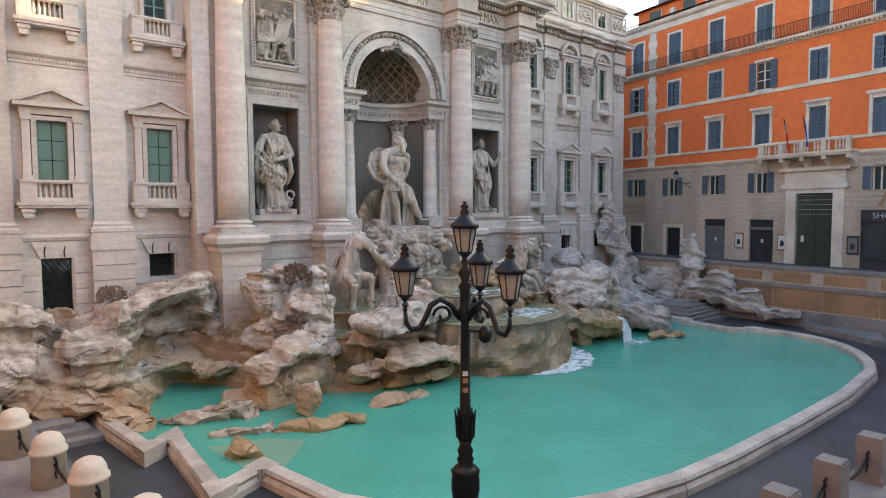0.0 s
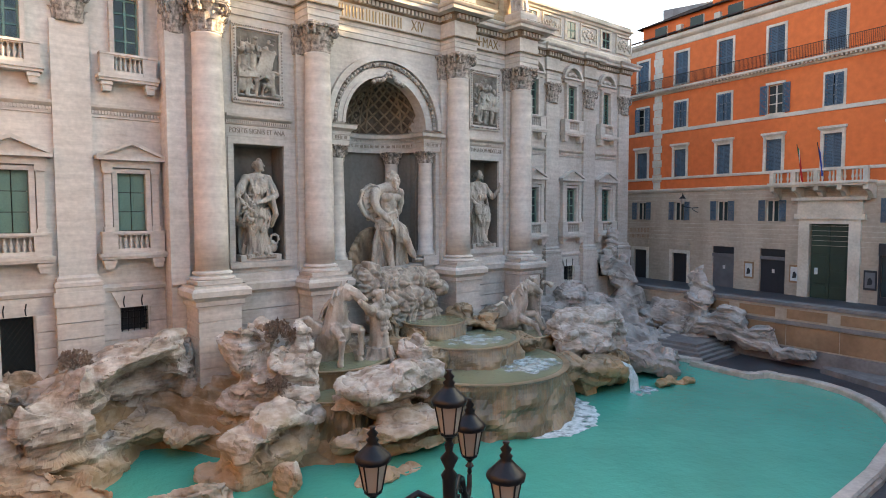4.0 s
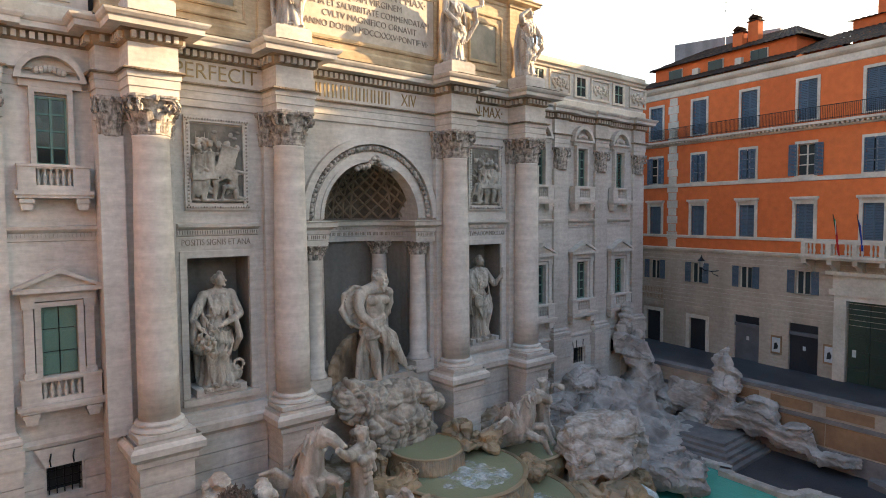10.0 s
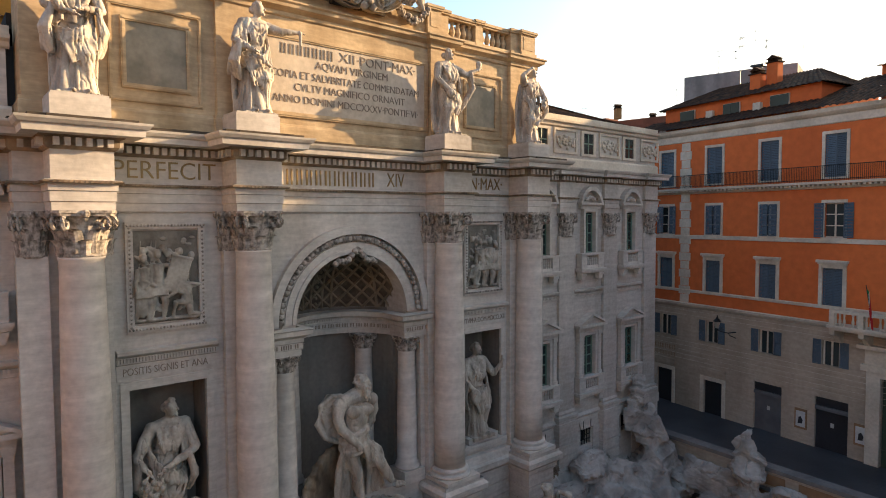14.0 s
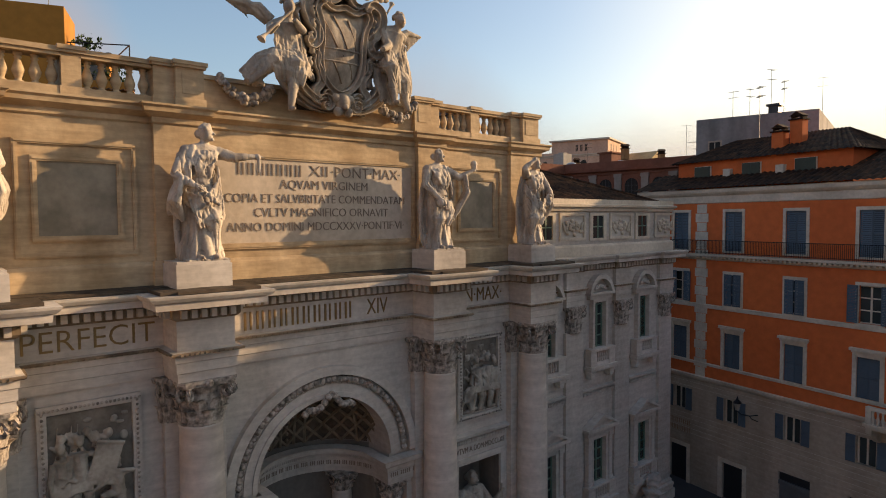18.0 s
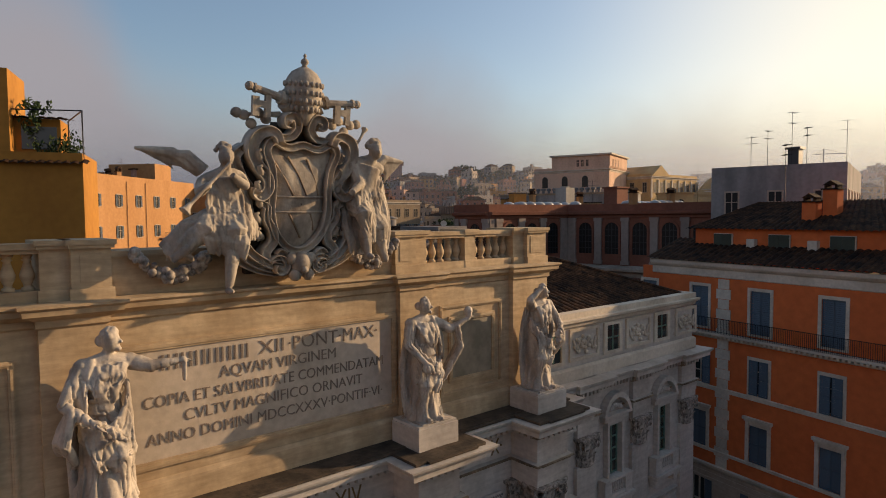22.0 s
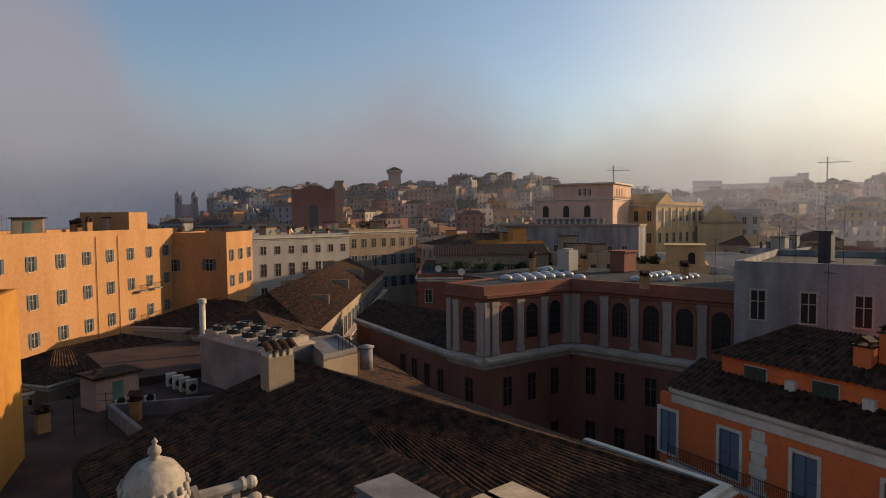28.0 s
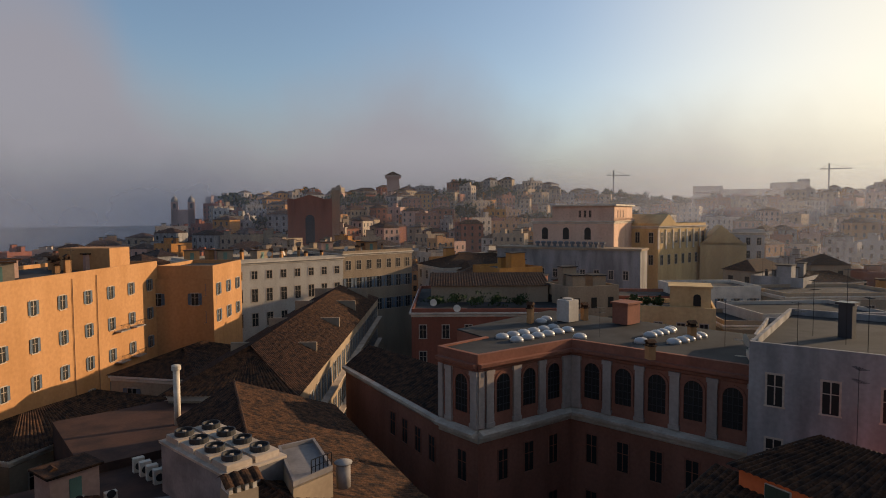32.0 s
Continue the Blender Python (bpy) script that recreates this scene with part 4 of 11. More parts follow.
def relief_scene(side, w, h):
    sh = Shape()
    z = -h / 2 + 0.12
    if side < 0:
        relief_man(sh, -0.32, z, 2.35, 0.0, ((-0.22, 0.6, -0.05, 0.5), (0.2, 0.78, 0.32, 0.86)), 1)
        relief_man(sh, -0.82, z, 2.2, 0.02, ((-0.12, 0.6, -0.1, 0.4), (0.1, 0.62, 0.02, 0.5)), 2)
        relief_man(sh, 0.66, z, 2.1, -0.02, ((-0.2, 0.45, -0.36, 0.36), (0.2, 0.55, -0.05, 0.6)), 3, True)
        m = pose(0.28, -0.34, 0.12, 8, 14, 0)          # the plan held up
        sh.box(-0.36, 0.36, -0.03, 0.03, -0.62, 0.62, m)
        for q in (-0.62, 0.62):
            sh.tube([m @ Vector((-0.38, 0, q)), m @ Vector((0.38, 0, q))], 0.06, 7)
        sh.ball((-0.86, -0.2, z + 0.6), (0.2, 0.1, 0.5), 12, 8)
    else:
        relief_man(sh, 0.3, z, 2.35, 0.02, ((-0.24, 0.6, -0.4, 0.75), (0.16, 0.55, 0.05, 0.45)), 4)
        relief_man(sh, -0.25, z, 2.3, -0.02, ((-0.2, 0.55, -0.1, 0.42), (0.2, 0.6, 0.1, 0.7)), 5)
        relief_man(sh, -0.72, z, 2.0, 0.05, ((-0.15, 0.5, -0.2, 0.3), (0.2, 0.6, 0.3, 0.7)), 6, True)
        relief_man(sh, 0.8, z, 2.15, 0.0, ((-0.12, 0.55, -0.05, 0.7), (0.12, 0.5, 0.1, 0.3)), 7)
    rr = random.Random(3 + side)
    for k in range(9):                   # tree, spears and rocky ground
        sh.ball((rr.uniform(-0.3, 0.9), -0.02, rr.uniform(0.85, h / 2 - 0.15)), (rr.uniform(0.08, 0.16), 0.07, rr.uniform(0.05, 0.1)), 7, 5)
        sh.ball((rr.uniform(-w / 2 + 0.1, w / 2 - 0.1), -0.05, z), (0.25, 0.16, 0.08), 7, 5)
    for k in range(30):                  # cloaks, limbs and shields of the crowd behind
        x, zz, a = rr.uniform(-w / 2 + 0.2, w / 2 - 0.2), rr.uniform(-h / 2 + 0.3, h / 2 - 0.7), rr.uniform(0.6, 2.6)
        sh.tube([(x, -0.03, zz), (x + 0.22 * math.cos(a), -0.07, zz + 0.22 * math.sin(a)), (x + 0.38 * math.cos(a + 0.5), -0.04, zz + 0.42 * math.sin(a + 0.3))], [0.06, 0.1, 0.05], 7)
    for x, zz in ((-0.75, 0.95), (-0.1, 1.05), (0.45, 0.9), (0.85, 0.75)):
        sh.ball((x, -0.07, zz), (0.12, 0.12, 0.15), 9, 7)
    for x in (-0.95, -0.6, -0.45):
        sh.tube([(x, -0.06, -0.2), (x + 0.12, -0.05, h / 2 - 0.25)], 0.025, 5)
    return smooth_fold(remeshed(sh, 0.024, "relief"), 0.004, 6.0, 5, None, 0.6, RELIEF, 2)


for s in (-1, 1):
    cx = s * 7.68
    part("relief_field", Shape().box(cx - 1.1, cx + 1.1, -0.02, 0.0, 15.85, 19.05), RELIEFGROUND, palace, "dark relief background")
    panel(cx - 1.33, cx + 1.33, 15.55, 19.35, -0.14, 0.24, TRAVERTINE, "relief_frame")
    bd = Shape()
    for i in range(24):
        for z in (15.67, 19.23):
            bd.ball((cx - 1.27 + 2.54 * i / 23, -0.18, z), 0.045, 5, 4)
        for x in (cx - 1.21, cx + 1.21):
            bd.ball((x, -0.18, 15.75 + 3.4 * i / 23), 0.045, 5, 4)
    part("bead_moulding", bd, CARVED, palace)["kind"] = "stuff"
    rel = part("relief", relief_scene(s, 2.14, 3.14), RELIEF, palace, "high relief with draped figures")
    rel.location = (cx, 0.0, 17.4)
    st = [(0, 13.95), (0.03, 13.95), (0.03, 14.48), (0.08, 14.52), (0.08, 14.74), (0.2, 14.8), (0.28, 14.86), (0.3, 14.98), (0, 15.02)]
    part("string_course", Shape().sweep(st, [(cx - 1.7, 0.0), (cx + 1.7, 0.0)]), TRAVERTINE, palace)
    dn = Shape()
    for i in range(34):
        dn.box(cx - 1.68 + 0.1 * i, cx - 1.62 + 0.1 * i, -0.15, 0, 14.56, 14.72)
    part("dentil_course", dn, TRAVERTINE, palace)["kind"] = "stuff"

# ---- wings ----
SHUT = Shape()
for s in (-1, 1):
    for zi in range(3):
        z0 = 0.03 + 0.853 * zi
        SHUT.box(s * 0.29 - 0.27, s * 0.29 + 0.27, 0.0, 0.05, z0, z0 + 0.82)
        SHUT.box(s * 0.29 - 0.18, s * 0.29 + 0.18, -0.02, 0.02, z0 + 0.1, z0 + 0.72)
shut_me = SHUT.mesh("shutter", SHUTTER_GREEN)
glaz_me = Shape().box(-0.58, 0.58, 0.06, 0.08, 0, 2.5).mesh("pane", PANE)
GF = Shape().box(-0.58, -0.5, 0, 0.08, 0, 2.45).box(0.5, 0.58, 0, 0.08, 0, 2.45).box(-0.05, 0.05, -0.01, 0.08, 0, 2.45)
for z in (0.0, 0.6, 1.2, 1.8, 2.37):
    GF.box(-0.5, 0.5, 0.01, 0.07, z, z + 0.07)
glazbar_me = GF.mesh("window_frame", SHUTTER_GREEN)
BLIND = material("yellowed_blind", (0.55, 0.50, 0.30), (0.45, 0.40, 0.24), grain=3, bump=0.05)
blind_me = Shape().box(-0.5, 0.5, 0.09, 0.1, 0.0, 2.4).mesh("blind", BLIND)
sb_prof = [(0.08, 0), (0.05, 0.06), (0.085, 0.22), (0.05, 0.42), (0.035, 0.5), (0.07, 0.56), (0.08, 0.6)]
sb_me = Shape().lathe(sb_prof, 0, 0, seg=10).mesh("baluster", TRAVERTINE, smooth=True)
# lower surround: jambs, side pilasters, entablature, pediment, balustraded sill on brackets
low = Shape()
low.box(-0.78, -0.58, -0.28, 0.05, 0, 2.75).box(0.58, 0.78, -0.28, 0.05, 0, 2.75).box(-0.58, 0.58, -0.28, 0.05, 2.57, 2.75)
low_me = low.mesh("surround", TRAVERTINE)
sidep = Shape().box(-0.19, 0.19, -0.36, -0.05, 0.0, 0.2).box(-0.15, 0.15, -0.32, -0.05, 0.2, 2.55).box(-0.2, 0.2, -0.38, -0.05, 2.55, 2.8)
sidep_me = sidep.mesh("side_pilaster", TRAVERTINE)
ped = Shape()
ped.box(-1.2, 1.2, -0.36, -0.05, 2.8, 3.12)
ped.box(-1.42, 1.42, -0.58, -0.05, 3.12, 3.3)
ped.prism([(-1.46, 3.3), (-1.2, 3.3), (0, 3.82), (1.2, 3.3), (1.46, 3.3), (0, 4.0)], -0.6, -0.05)
ped.prism([(-1.2, 3.3), (1.2, 3.3), (0, 3.82)], -0.4, -0.05)
ped_me = ped.mesh("pediment", TRAVERTINE)
rounded = Shape()
rounded.box(-1.12, 1.12, -0.3, -0.05, 2.75, 3.0)
rounded.box(-1.28, 1.28, -0.45, -0.05, 3.0, 3.12)
o, i_ = arc(0, 2.85, 1.3, 12, 168, 14), arc(0, 2.75, 1.13, 14, 166, 14)
for k in range(14):
    rounded.prism([i_[k], o[k], o[k + 1], i_[k + 1]], -0.42, -0.05)
for k in range(-3, 4):
    rounded.ball((k * 0.16, -0.2, 3.4 + 0.05 * math.cos(k)), (0.13, 0.12, 0.14), 6, 5)
rounded_me = rounded.mesh("arched_pediment", TRAVERTINE)
sill = Shape()
sill.box(-1.3, 1.3, -0.5, -0.05, -0.1, 0.0).box(-1.28, -0.66, -0.46, -0.05, -0.95, -0.1).box(0.66, 1.28, -0.46, -0.05, -0.95, -0.1)
sill.box(-0.66, 0.66, -0.12, -0.05, -0.95, -0.1).box(-1.42, 1.42, -0.6, -0.05, -1.1, -0.95).box(-1.36, 1.36, -0.54, -0.05, -1.22, -1.1)
sill_me = sill.mesh("window_sill", TRAVERTINE)
brk = Shape().prism([(-0.22, 0), (-0.22, -0.25), (-0.17, -0.45), (0.17, -0.45), (0.22, -0.25), (0.22, 0)], -0.42, -0.05)
brk.box(-0.26, 0.26, -0.48, -0.05, -0.2, -0.06)
brk_me = brk.mesh("bracket", TRAVERTINE)
for x in WINX:
    for lower in (True, False):
        z = 9.45 if lower else 17.2
        m = pose(x, 1.0, z) if lower else pose(x, 1.0, z) @ Matrix.Diagonal((0.88, 1, 1, 1))
        w = shared("window", low_me, palace, m, "tall window with a stone surround and balustraded sill")
        if lower and x < 0:
            shared("shutter", shut_me, w, None, "closed green panelled shutters")
        else:
            shared("pane", glaz_me, w)
            shared("window_frame", glazbar_me, w)
            if x < 0 or x > 20:
                shared("blind", blind_me, w, pose(0, -0.03, 0))
        if lower:
            for s in (-1, 1):
                shared("side_pilaster", sidep_me, w, pose(s * 0.97, 0, 0))
        shared("pediment", ped_me if lower else rounded_me, w)
        shared("window_sill", sill_me, w)
        for k in range(6):
            shared("baluster", sb_me, w, pose(-0.55 + 0.22 * k, -0.3, -0.76))
        part("sill_rail", Shape().box(-0.66, 0.66, -0.44, -0.15, -0.95, -0.76).box(-0.66, 0.66, -0.44, -0.15, -0.16, -0.1), TRAVERTINE, w)
        for s in (-1, 1):
            shared("bracket", brk_me, w, pose(s * 1.0, 0, -1.2))
# walls of the wings, opened at the windows
for s in (-1, 1):
    xs = sorted(x for x in WINX if x * s > 0)
    cuts = [s * 12.0 if s > 0 else -25.5] + [v for x in xs for v in (x - 0.58, x + 0.58)] + [25.5 if s > 0 else -12.0]
    for i in range(0, len(cuts), 2):
        part("wall", Shape().box(cuts[i], cuts[i + 1], 1.0, PB, -1, 25.2), TRAVERTINE, palace)
    for x in xs:
        bz = 3.3 if abs(x + 17.9) < 0.7 else 4.9
        for z0, z1 in ((-1, bz), (6.0, 9.45), (12.05, 17.2), (19.7, 25.2)):
            part("wall", Shape().box(x - 0.58, x + 0.58, 1.0, PB, z0, z1), TRAVERTINE, palace)
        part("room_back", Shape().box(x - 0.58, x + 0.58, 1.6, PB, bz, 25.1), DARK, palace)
        # barred basement opening with splayed lintel
        gr = Shape()
        if bz < 4:
            for k in range(-6, 8):
                for sg in (-1, 1):
                    pts = [(x + sg * (q * 0.08 - 0.56), 1.08 + 0.02 * sg, bz + 0.3 * k + q * 0.115) for q in range(15)]
                    pts = [p for p in pts if bz <= p[2] <= 6.0]
                    if len(pts) > 1:
                        gr.tube(pts, 0.016, 4)
            part("pane", Shape().box(x - 0.58, x + 0.58, 1.25, 1.27, bz, 6.0), PANE, palace)
        else:
            for k in range(5):
                gr.box(x - 0.5 + 0.25 * k - 0.02, x - 0.5 + 0.25 * k + 0.02, 1.1, 1.14, 4.9, 6.0)
            for z in (5.2, 5.5, 5.8):
                gr.box(x - 0.58, x + 0.58, 1.1, 1.13, z - 0.02, z + 0.02)
        for q in (-0.45, 0.3):
            part("iron_stay", Shape().tube([(x + q, 0.84, 6.06), (x + q - 0.03, 0.83, 6.3), (x + q + 0.02, 0.84, 6.55)], 0.025, 5), IRON, palace)
        part("grille", gr, IRON, palace)
        part("lintel", Shape().prism([(x - 0.62, 6.02), (x + 0.62, 6.02), (x + 0.95, 6.75), (x - 0.95, 6.75)], 0.86, 1.0), TRAVERTINE, palace)
        # string course between the pilasters
        a, b = x - 1.5, x + 1.5
        part("string_course", Shape().sweep([(0, 14.4), (0.06, 14.42), (0.06, 14.7), (0.14, 14.76), (0.22, 14.84), (0.24, 14.95), (0, 14.98)], [(a, 1.0), (b, 1.0)]), TRAVERTINE, palace)
        dn = Shape()
        for k in range(24):
            dn.box(a + 0.05 + 0.125 * k, a + 0.12 + 0.125 * k, 0.87, 1.0, 14.55, 14.7)
        part("dentil_course", dn, TRAVERTINE, palace)["kind"] = "stuff"
        # podium courses below the window
        for k in range(4):
            z0 = 3.2 + 0.95 * k
            if k in (2, 3):
                z0 = 4.05 + 0.95 * k - 0.95
            for xa, xb in ((x - 1.5, x - 0.66), (x + 0.66, x + 1.5)):
                part("block", Shape().box(xa, xb, 0.93, 1.0, 3.2 + 0.7 * k + 0.02, 3.2 + 0.7 * (k + 1) - 0.02), TRAVERTINE, palace)
        part("podium_moulding", Shape().sweep([(0, 6.75), (0.08, 6.8), (0.14, 6.95), (0.06, 7.05), (0, 7.1)], [(a, 1.0), (b, 1.0)]), TRAVERTINE, palace)
        # small attic window
        part("attic_window", Shape().box(x - 0.75, x - 0.5, 0.9, 1.0, 23.2, 24.75).box(x + 0.5, x + 0.75, 0.9, 1.0, 23.2, 24.75).box(x - 0.5, x + 0.5, 0.9, 1.0, 23.2, 23.35).box(x - 0.5, x + 0.5, 0.9, 1.0, 24.6, 24.75), CREAM, palace)
        pn = part("pane", Shape().box(x - 0.5, x + 0.5, 0.97, 0.995, 23.35, 24.6), PANE, palace)
        part("window_frame", Shape().box(x - 0.04, x + 0.04, 0.94, 0.99, 23.35, 24.6).box(x - 0.5, x + 0.5, 0.94, 0.99, 23.95, 24.02), SHUTTER_GREEN, palace)
    for x in (p for p in PILX if p * s > 0):
        pl = part("pilaster", Shape().box(x - 0.72, x + 0.72, 0.8, 1.0, 7.6, 18.3), TRAVERTINE, palace)
        shared("capital", cap_me, pl, pose(x, 0.92, 18.26) @ Matrix.Diagonal((0.85, 0.5, 1.0, 1)))
        part("pilaster_base", Shape().sweep([(0.16, 6.9), (0.16, 7.1), (0.2, 7.15), (0.2, 7.3), (0.08, 7.38), (0.1, 7.5), (0.0, 7.62)], [(x - 0.72, 1.0), (x - 0.72, 0.8), (x + 0.72, 0.8), (x + 0.72, 1.0)]).box(x - 0.72, x + 0.72, 0.8, 1.0, 6.9, 7.62), TRAVERTINE, palace)
        part("pilaster_plinth", Shape().box(x - 0.95, x + 0.95, 0.56, 1.0, 6.3, 6.92), TRAVERTINE, palace)
        for k in range(9):
            part("block", Shape().box(x - 0.88, x + 0.88, 0.62, 1.0, 0.02 + 0.7 * k, 0.69 + 0.7 * k), TRAVERTINE, palace)
        # carved attic panels
        pf = Shape().box(x - 1.1, x + 1.1, 0.9, 1.0, 23.25, 23.4).box(x - 1.1, x + 1.1, 0.9, 1.0, 24.6, 24.75).box(x - 1.1, x - 0.95, 0.9, 1.0, 23.4, 24.6).box(x + 0.95, x + 1.1, 0.9, 1.0, 23.4, 24.6)
        part("panel_frame", pf, CREAM, palace)
        rnd = random.Random(int(x * 10))
        orn = Shape()
        for k in range(16):
            a = k * 0.8
            orn.ball((x + 0.06 * k * math.cos(a), 0.95, 24.0 + 0.032 * k * math.sin(a)), (0.14, 0.1, 0.11), 6, 5)
        for t in (-1, 1):
            orn.tube([(x + t * (0.2 + 0.08 * q), 0.93, 24.0 + 0.3 * math.sin(q * 0.9)) for q in range(9)], 0.06, 5)
        part("carved_ornament", orn, CREAM, palace, smooth=True)
    a, b = sorted((s * 11.9, s * 25.5))
    pth = [(a, 0.95), (b, 0.95), (b, PB)] if s > 0 else [(a, PB), (a, 0.95), (b, 0.95)]
    part("wing_base", Shape().sweep([(0, 22.4), (0.12, 22.4), (0.12, 22.9), (0.05, 23.0), (0, 23.02)], pth), CREAM, palace)
    part("wing_cornice", Shape().sweep([(0, 24.8), (0.08, 24.86), (0.12, 25.0), (0.26, 25.08), (0.28, 25.2), (0.1, 25.24), (0.1, 25.5), (-0.3, 25.52), (-0.3, 25.0)], pth), CREAM, palace, "whitewashed parapet of the wing")

# ---- inscriptions ----
def words(items, cy, z, size, mat, name, thick=0.012):
    for txt, x, wid in items:
        me = lettering(txt, size, wid, thick, mat, name) if isinstance(txt, str) else bars(txt, size, wid, thick, mat, name)
        shared(name, me, palace, pose(x, cy, z))


words([("PERFECIT", -7.6, 3.4), (10, -1.05, 4.3), ("XIV", 2.2, 0.95), ("PON·MAX·", 7.45, 3.1)], -0.115, 21.1, 0.62, GILT, "frieze_letters", 0.02)
words([(7, -1.95, 2.45), ("XII", -0.1, 0.75), ("·PONT·MAX·", 2.0, 3.1)], 0.16, 26.2, 0.4, LETTER, "inscription_line")
words([("AQVAM VIRGINEM", 0.2, 3.6)], 0.16, 25.7, 0.32, LETTER, "inscription_line")
words([("COPIA ET SALVBRITATE COMMENDATAM", 0.1, 7.3)], 0.16, 25.2, 0.31, LETTER, "inscription_line")
words([("CVLTV MAGNIFICO ORNAVIT", 0.2, 5.5)], 0.16, 24.72, 0.31, LETTER, "inscription_line")
words([("ANNO DOMINI MDCCXXXV·PONTIF·VI·", 0.1, 7.2)], 0.16, 24.22, 0.31, LETTER, "inscription_line")
words([("POSITIS SIGNIS ET ANA", -7.75, 2.85)], -0.04, 14.22, 0.26, LETTER, "string_letters")
words([("·VTVM·A·DOM·MDCCLXII", 7.75, 3.0)], -0.04, 14.22, 0.26, LETTER, "string_letters")
words([("PHIS TA", -3.35, 1.2)], -0.16, 14.28, 0.22, LETTER, "string_letters")

# ---- carved rocks ----
ROCKBED = material("water_stained_rock", (0.50, 0.42, 0.34), (0.22, 0.16, 0.10), grain=5, stain=1.6, bump=1.0, bed=0.35)
stained(ROCKBED, (0.34, 0.22, 0.11), 1.2, 3.6)
stained(WETROCK, (0.40, 0.26, 0.12), 0.5, 2.0)


# the ochre bed of rock under everything
bed = Shape()
NX, NY = 220, 80
for j in range(NY):
    for i in range(NX):
        x, t = -20.5 + 43.0 * i / (NX - 1), j / (NY - 1)
        front = -6.4 - 2.4 * math.exp(-((x + 5) / 5.5) ** 2) - 1.5 * math.exp(-((x - 8) / 4.0) ** 2) + 5.2 * math.exp(-((x + 13.3) / 2.2) ** 2) + 3.2 * math.exp(-((x + 19.5) / 2.6) ** 2)
        y = 1.1 + (front - 1.1) * t
        h = (4.1 - 0.8 * abs(x) / 20) * (1 - t ** 1.6) - 0.4 * t
        v = Vector((x, y, 0))
        h += (0.9 * noise.fractal(v * 0.45, 0.8, 2.0, 5) + 0.35 * noise.noise(v * 1.7)) * (1 - t * 0.5)
        st = (h + 0.2 * x + 0.5 * noise.noise(v * 0.6)) / 0.55
        h += 0.55 * 0.7 * (math.floor(st) + max(0.0, (st % 1 - 0.7) / 0.3) - st + 0.5)
        if (x - 0.4) ** 2 + (y + 3.0) ** 2 < 9.5:
            h = min(h, 2.2)
        bed.v.append((x, y + 0.3 * noise.noise(v * 1.3), h))
quads = lambda i0, i1: [(j * NX + i, j * NX + i + 1, (j + 1) * NX + i + 1, (j + 1) * NX + i) for j in range(NY - 1) for i in range(i0, i1)]
single("rock_bed", Shape().add(bed.v, quads(0, 162)), ROCKBED, "wet ochre and brown rock bed of the cascade", "rock")

GREYROCK = material("grey_weathered_cliff", (0.50, 0.445, 0.395), (0.27, 0.235, 0.205), grain=3, stain=0.7, bump=0.9)


single("rock_bed", Shape().add(bed.v, quads(162, NX - 1)), GREYROCK, "grey furrowed rock bed behind the basin", "rock")


def block(sh, seed, c, r, rot=0, tilt=0, roll=0):
    """A boulder cut by random planes, before it is welded to its neighbours."""
    rnd = random.Random(seed)
    bm = bmesh.new()
    bmesh.ops.create_icosphere(bm, subdivisions=4, radius=1.0)
    p = np.array([v.co[:] for v in bm.verts])
    for _ in range(13):
        n = np.array([rnd.gauss(0, 1), rnd.gauss(0, 1), rnd.gauss(0, 1.1)])
        n /= np.linalg.norm(n)
        p -= np.maximum(p @ n - rnd.uniform(0.5, 0.84), 0)[:, None] * n
    m = pose(*c, tilt, roll, rot)
    sh.add([m @ Vector((v[0] * r[0] / 0.84, v[1] * r[1] / 0.84, v[2] * r[2] / 0.84)) for v in p], [tuple(v.index for v in f.verts) for f in bm.faces])
    bm.free()


def formation(label, mat, seed, blobs, voxel=0.085, layers=1.0):
    """Boulders welded into one carved mass, then split into tilted beds, furrowed and worn."""
    sh = Shape()
    for k, b in enumerate(blobs):
        block(sh, seed * 31 + k, b[:3], b[3:6], *b[6:])
    me = remeshed(sh, voxel, "rock_formation")
    n = len(me.vertices)
    co, nr = np.empty(n * 3), np.empty(n * 3)
    me.vertices.foreach_get("co", co)
    me.vertices.foreach_get("normal", nr)
    co, nr = co.reshape(-1, 3), nr.reshape(-1, 3)
    rnd = random.Random(seed)
    dip = Vector((rnd.uniform(0.05, 0.4), rnd.uniform(-0.4, -0.05), 1)).normalized()
    off = Vector((seed * 7.3, seed * 2.9, seed * 1.1))
    d = np.empty(n)
    for i, c in enumerate(co):
        w = Vector(c)
        a = noise.fractal(w * 0.7 + off, 0.9, 2.1, 4)
        lay = (w.dot(dip) + 0.30 * a) / 0.34
        k = math.floor(lay)
        f = lay - k
        s0, s1 = noise.cell(Vector((k, seed, 0.5))), noise.cell(Vector((k + 1, seed, 0.5)))
        t = max(0.0, (f - 0.7) / 0.3)
        step = s0 * (1 - t) + s1 * t - 0.5
        furrow = abs(noise.noise(Vector((w.x * 1.1, w.y * 1.1, w.z * 0.45)) + off))
        crack = max(0.0, 0.05 - abs(noise.noise(w * 0.85 - off))) / 0.05
        fine = noise.noise(Vector((w.x * 4, w.y * 4, w.z * 9)) + off)
        d[i] = layers * 0.24 * step + 0.13 * a + 0.17 * (furrow - 0.25) - 0.10 * crack + 0.035 * fine
    co += nr * d[:, None]
    me.vertices.foreach_set("co", co.ravel())
    me.materials.clear()
    me.materials.append(mat)
    me.update()
    return tagged(new("rock_formation", me), label, "rock", "carved cliff of the fountain")


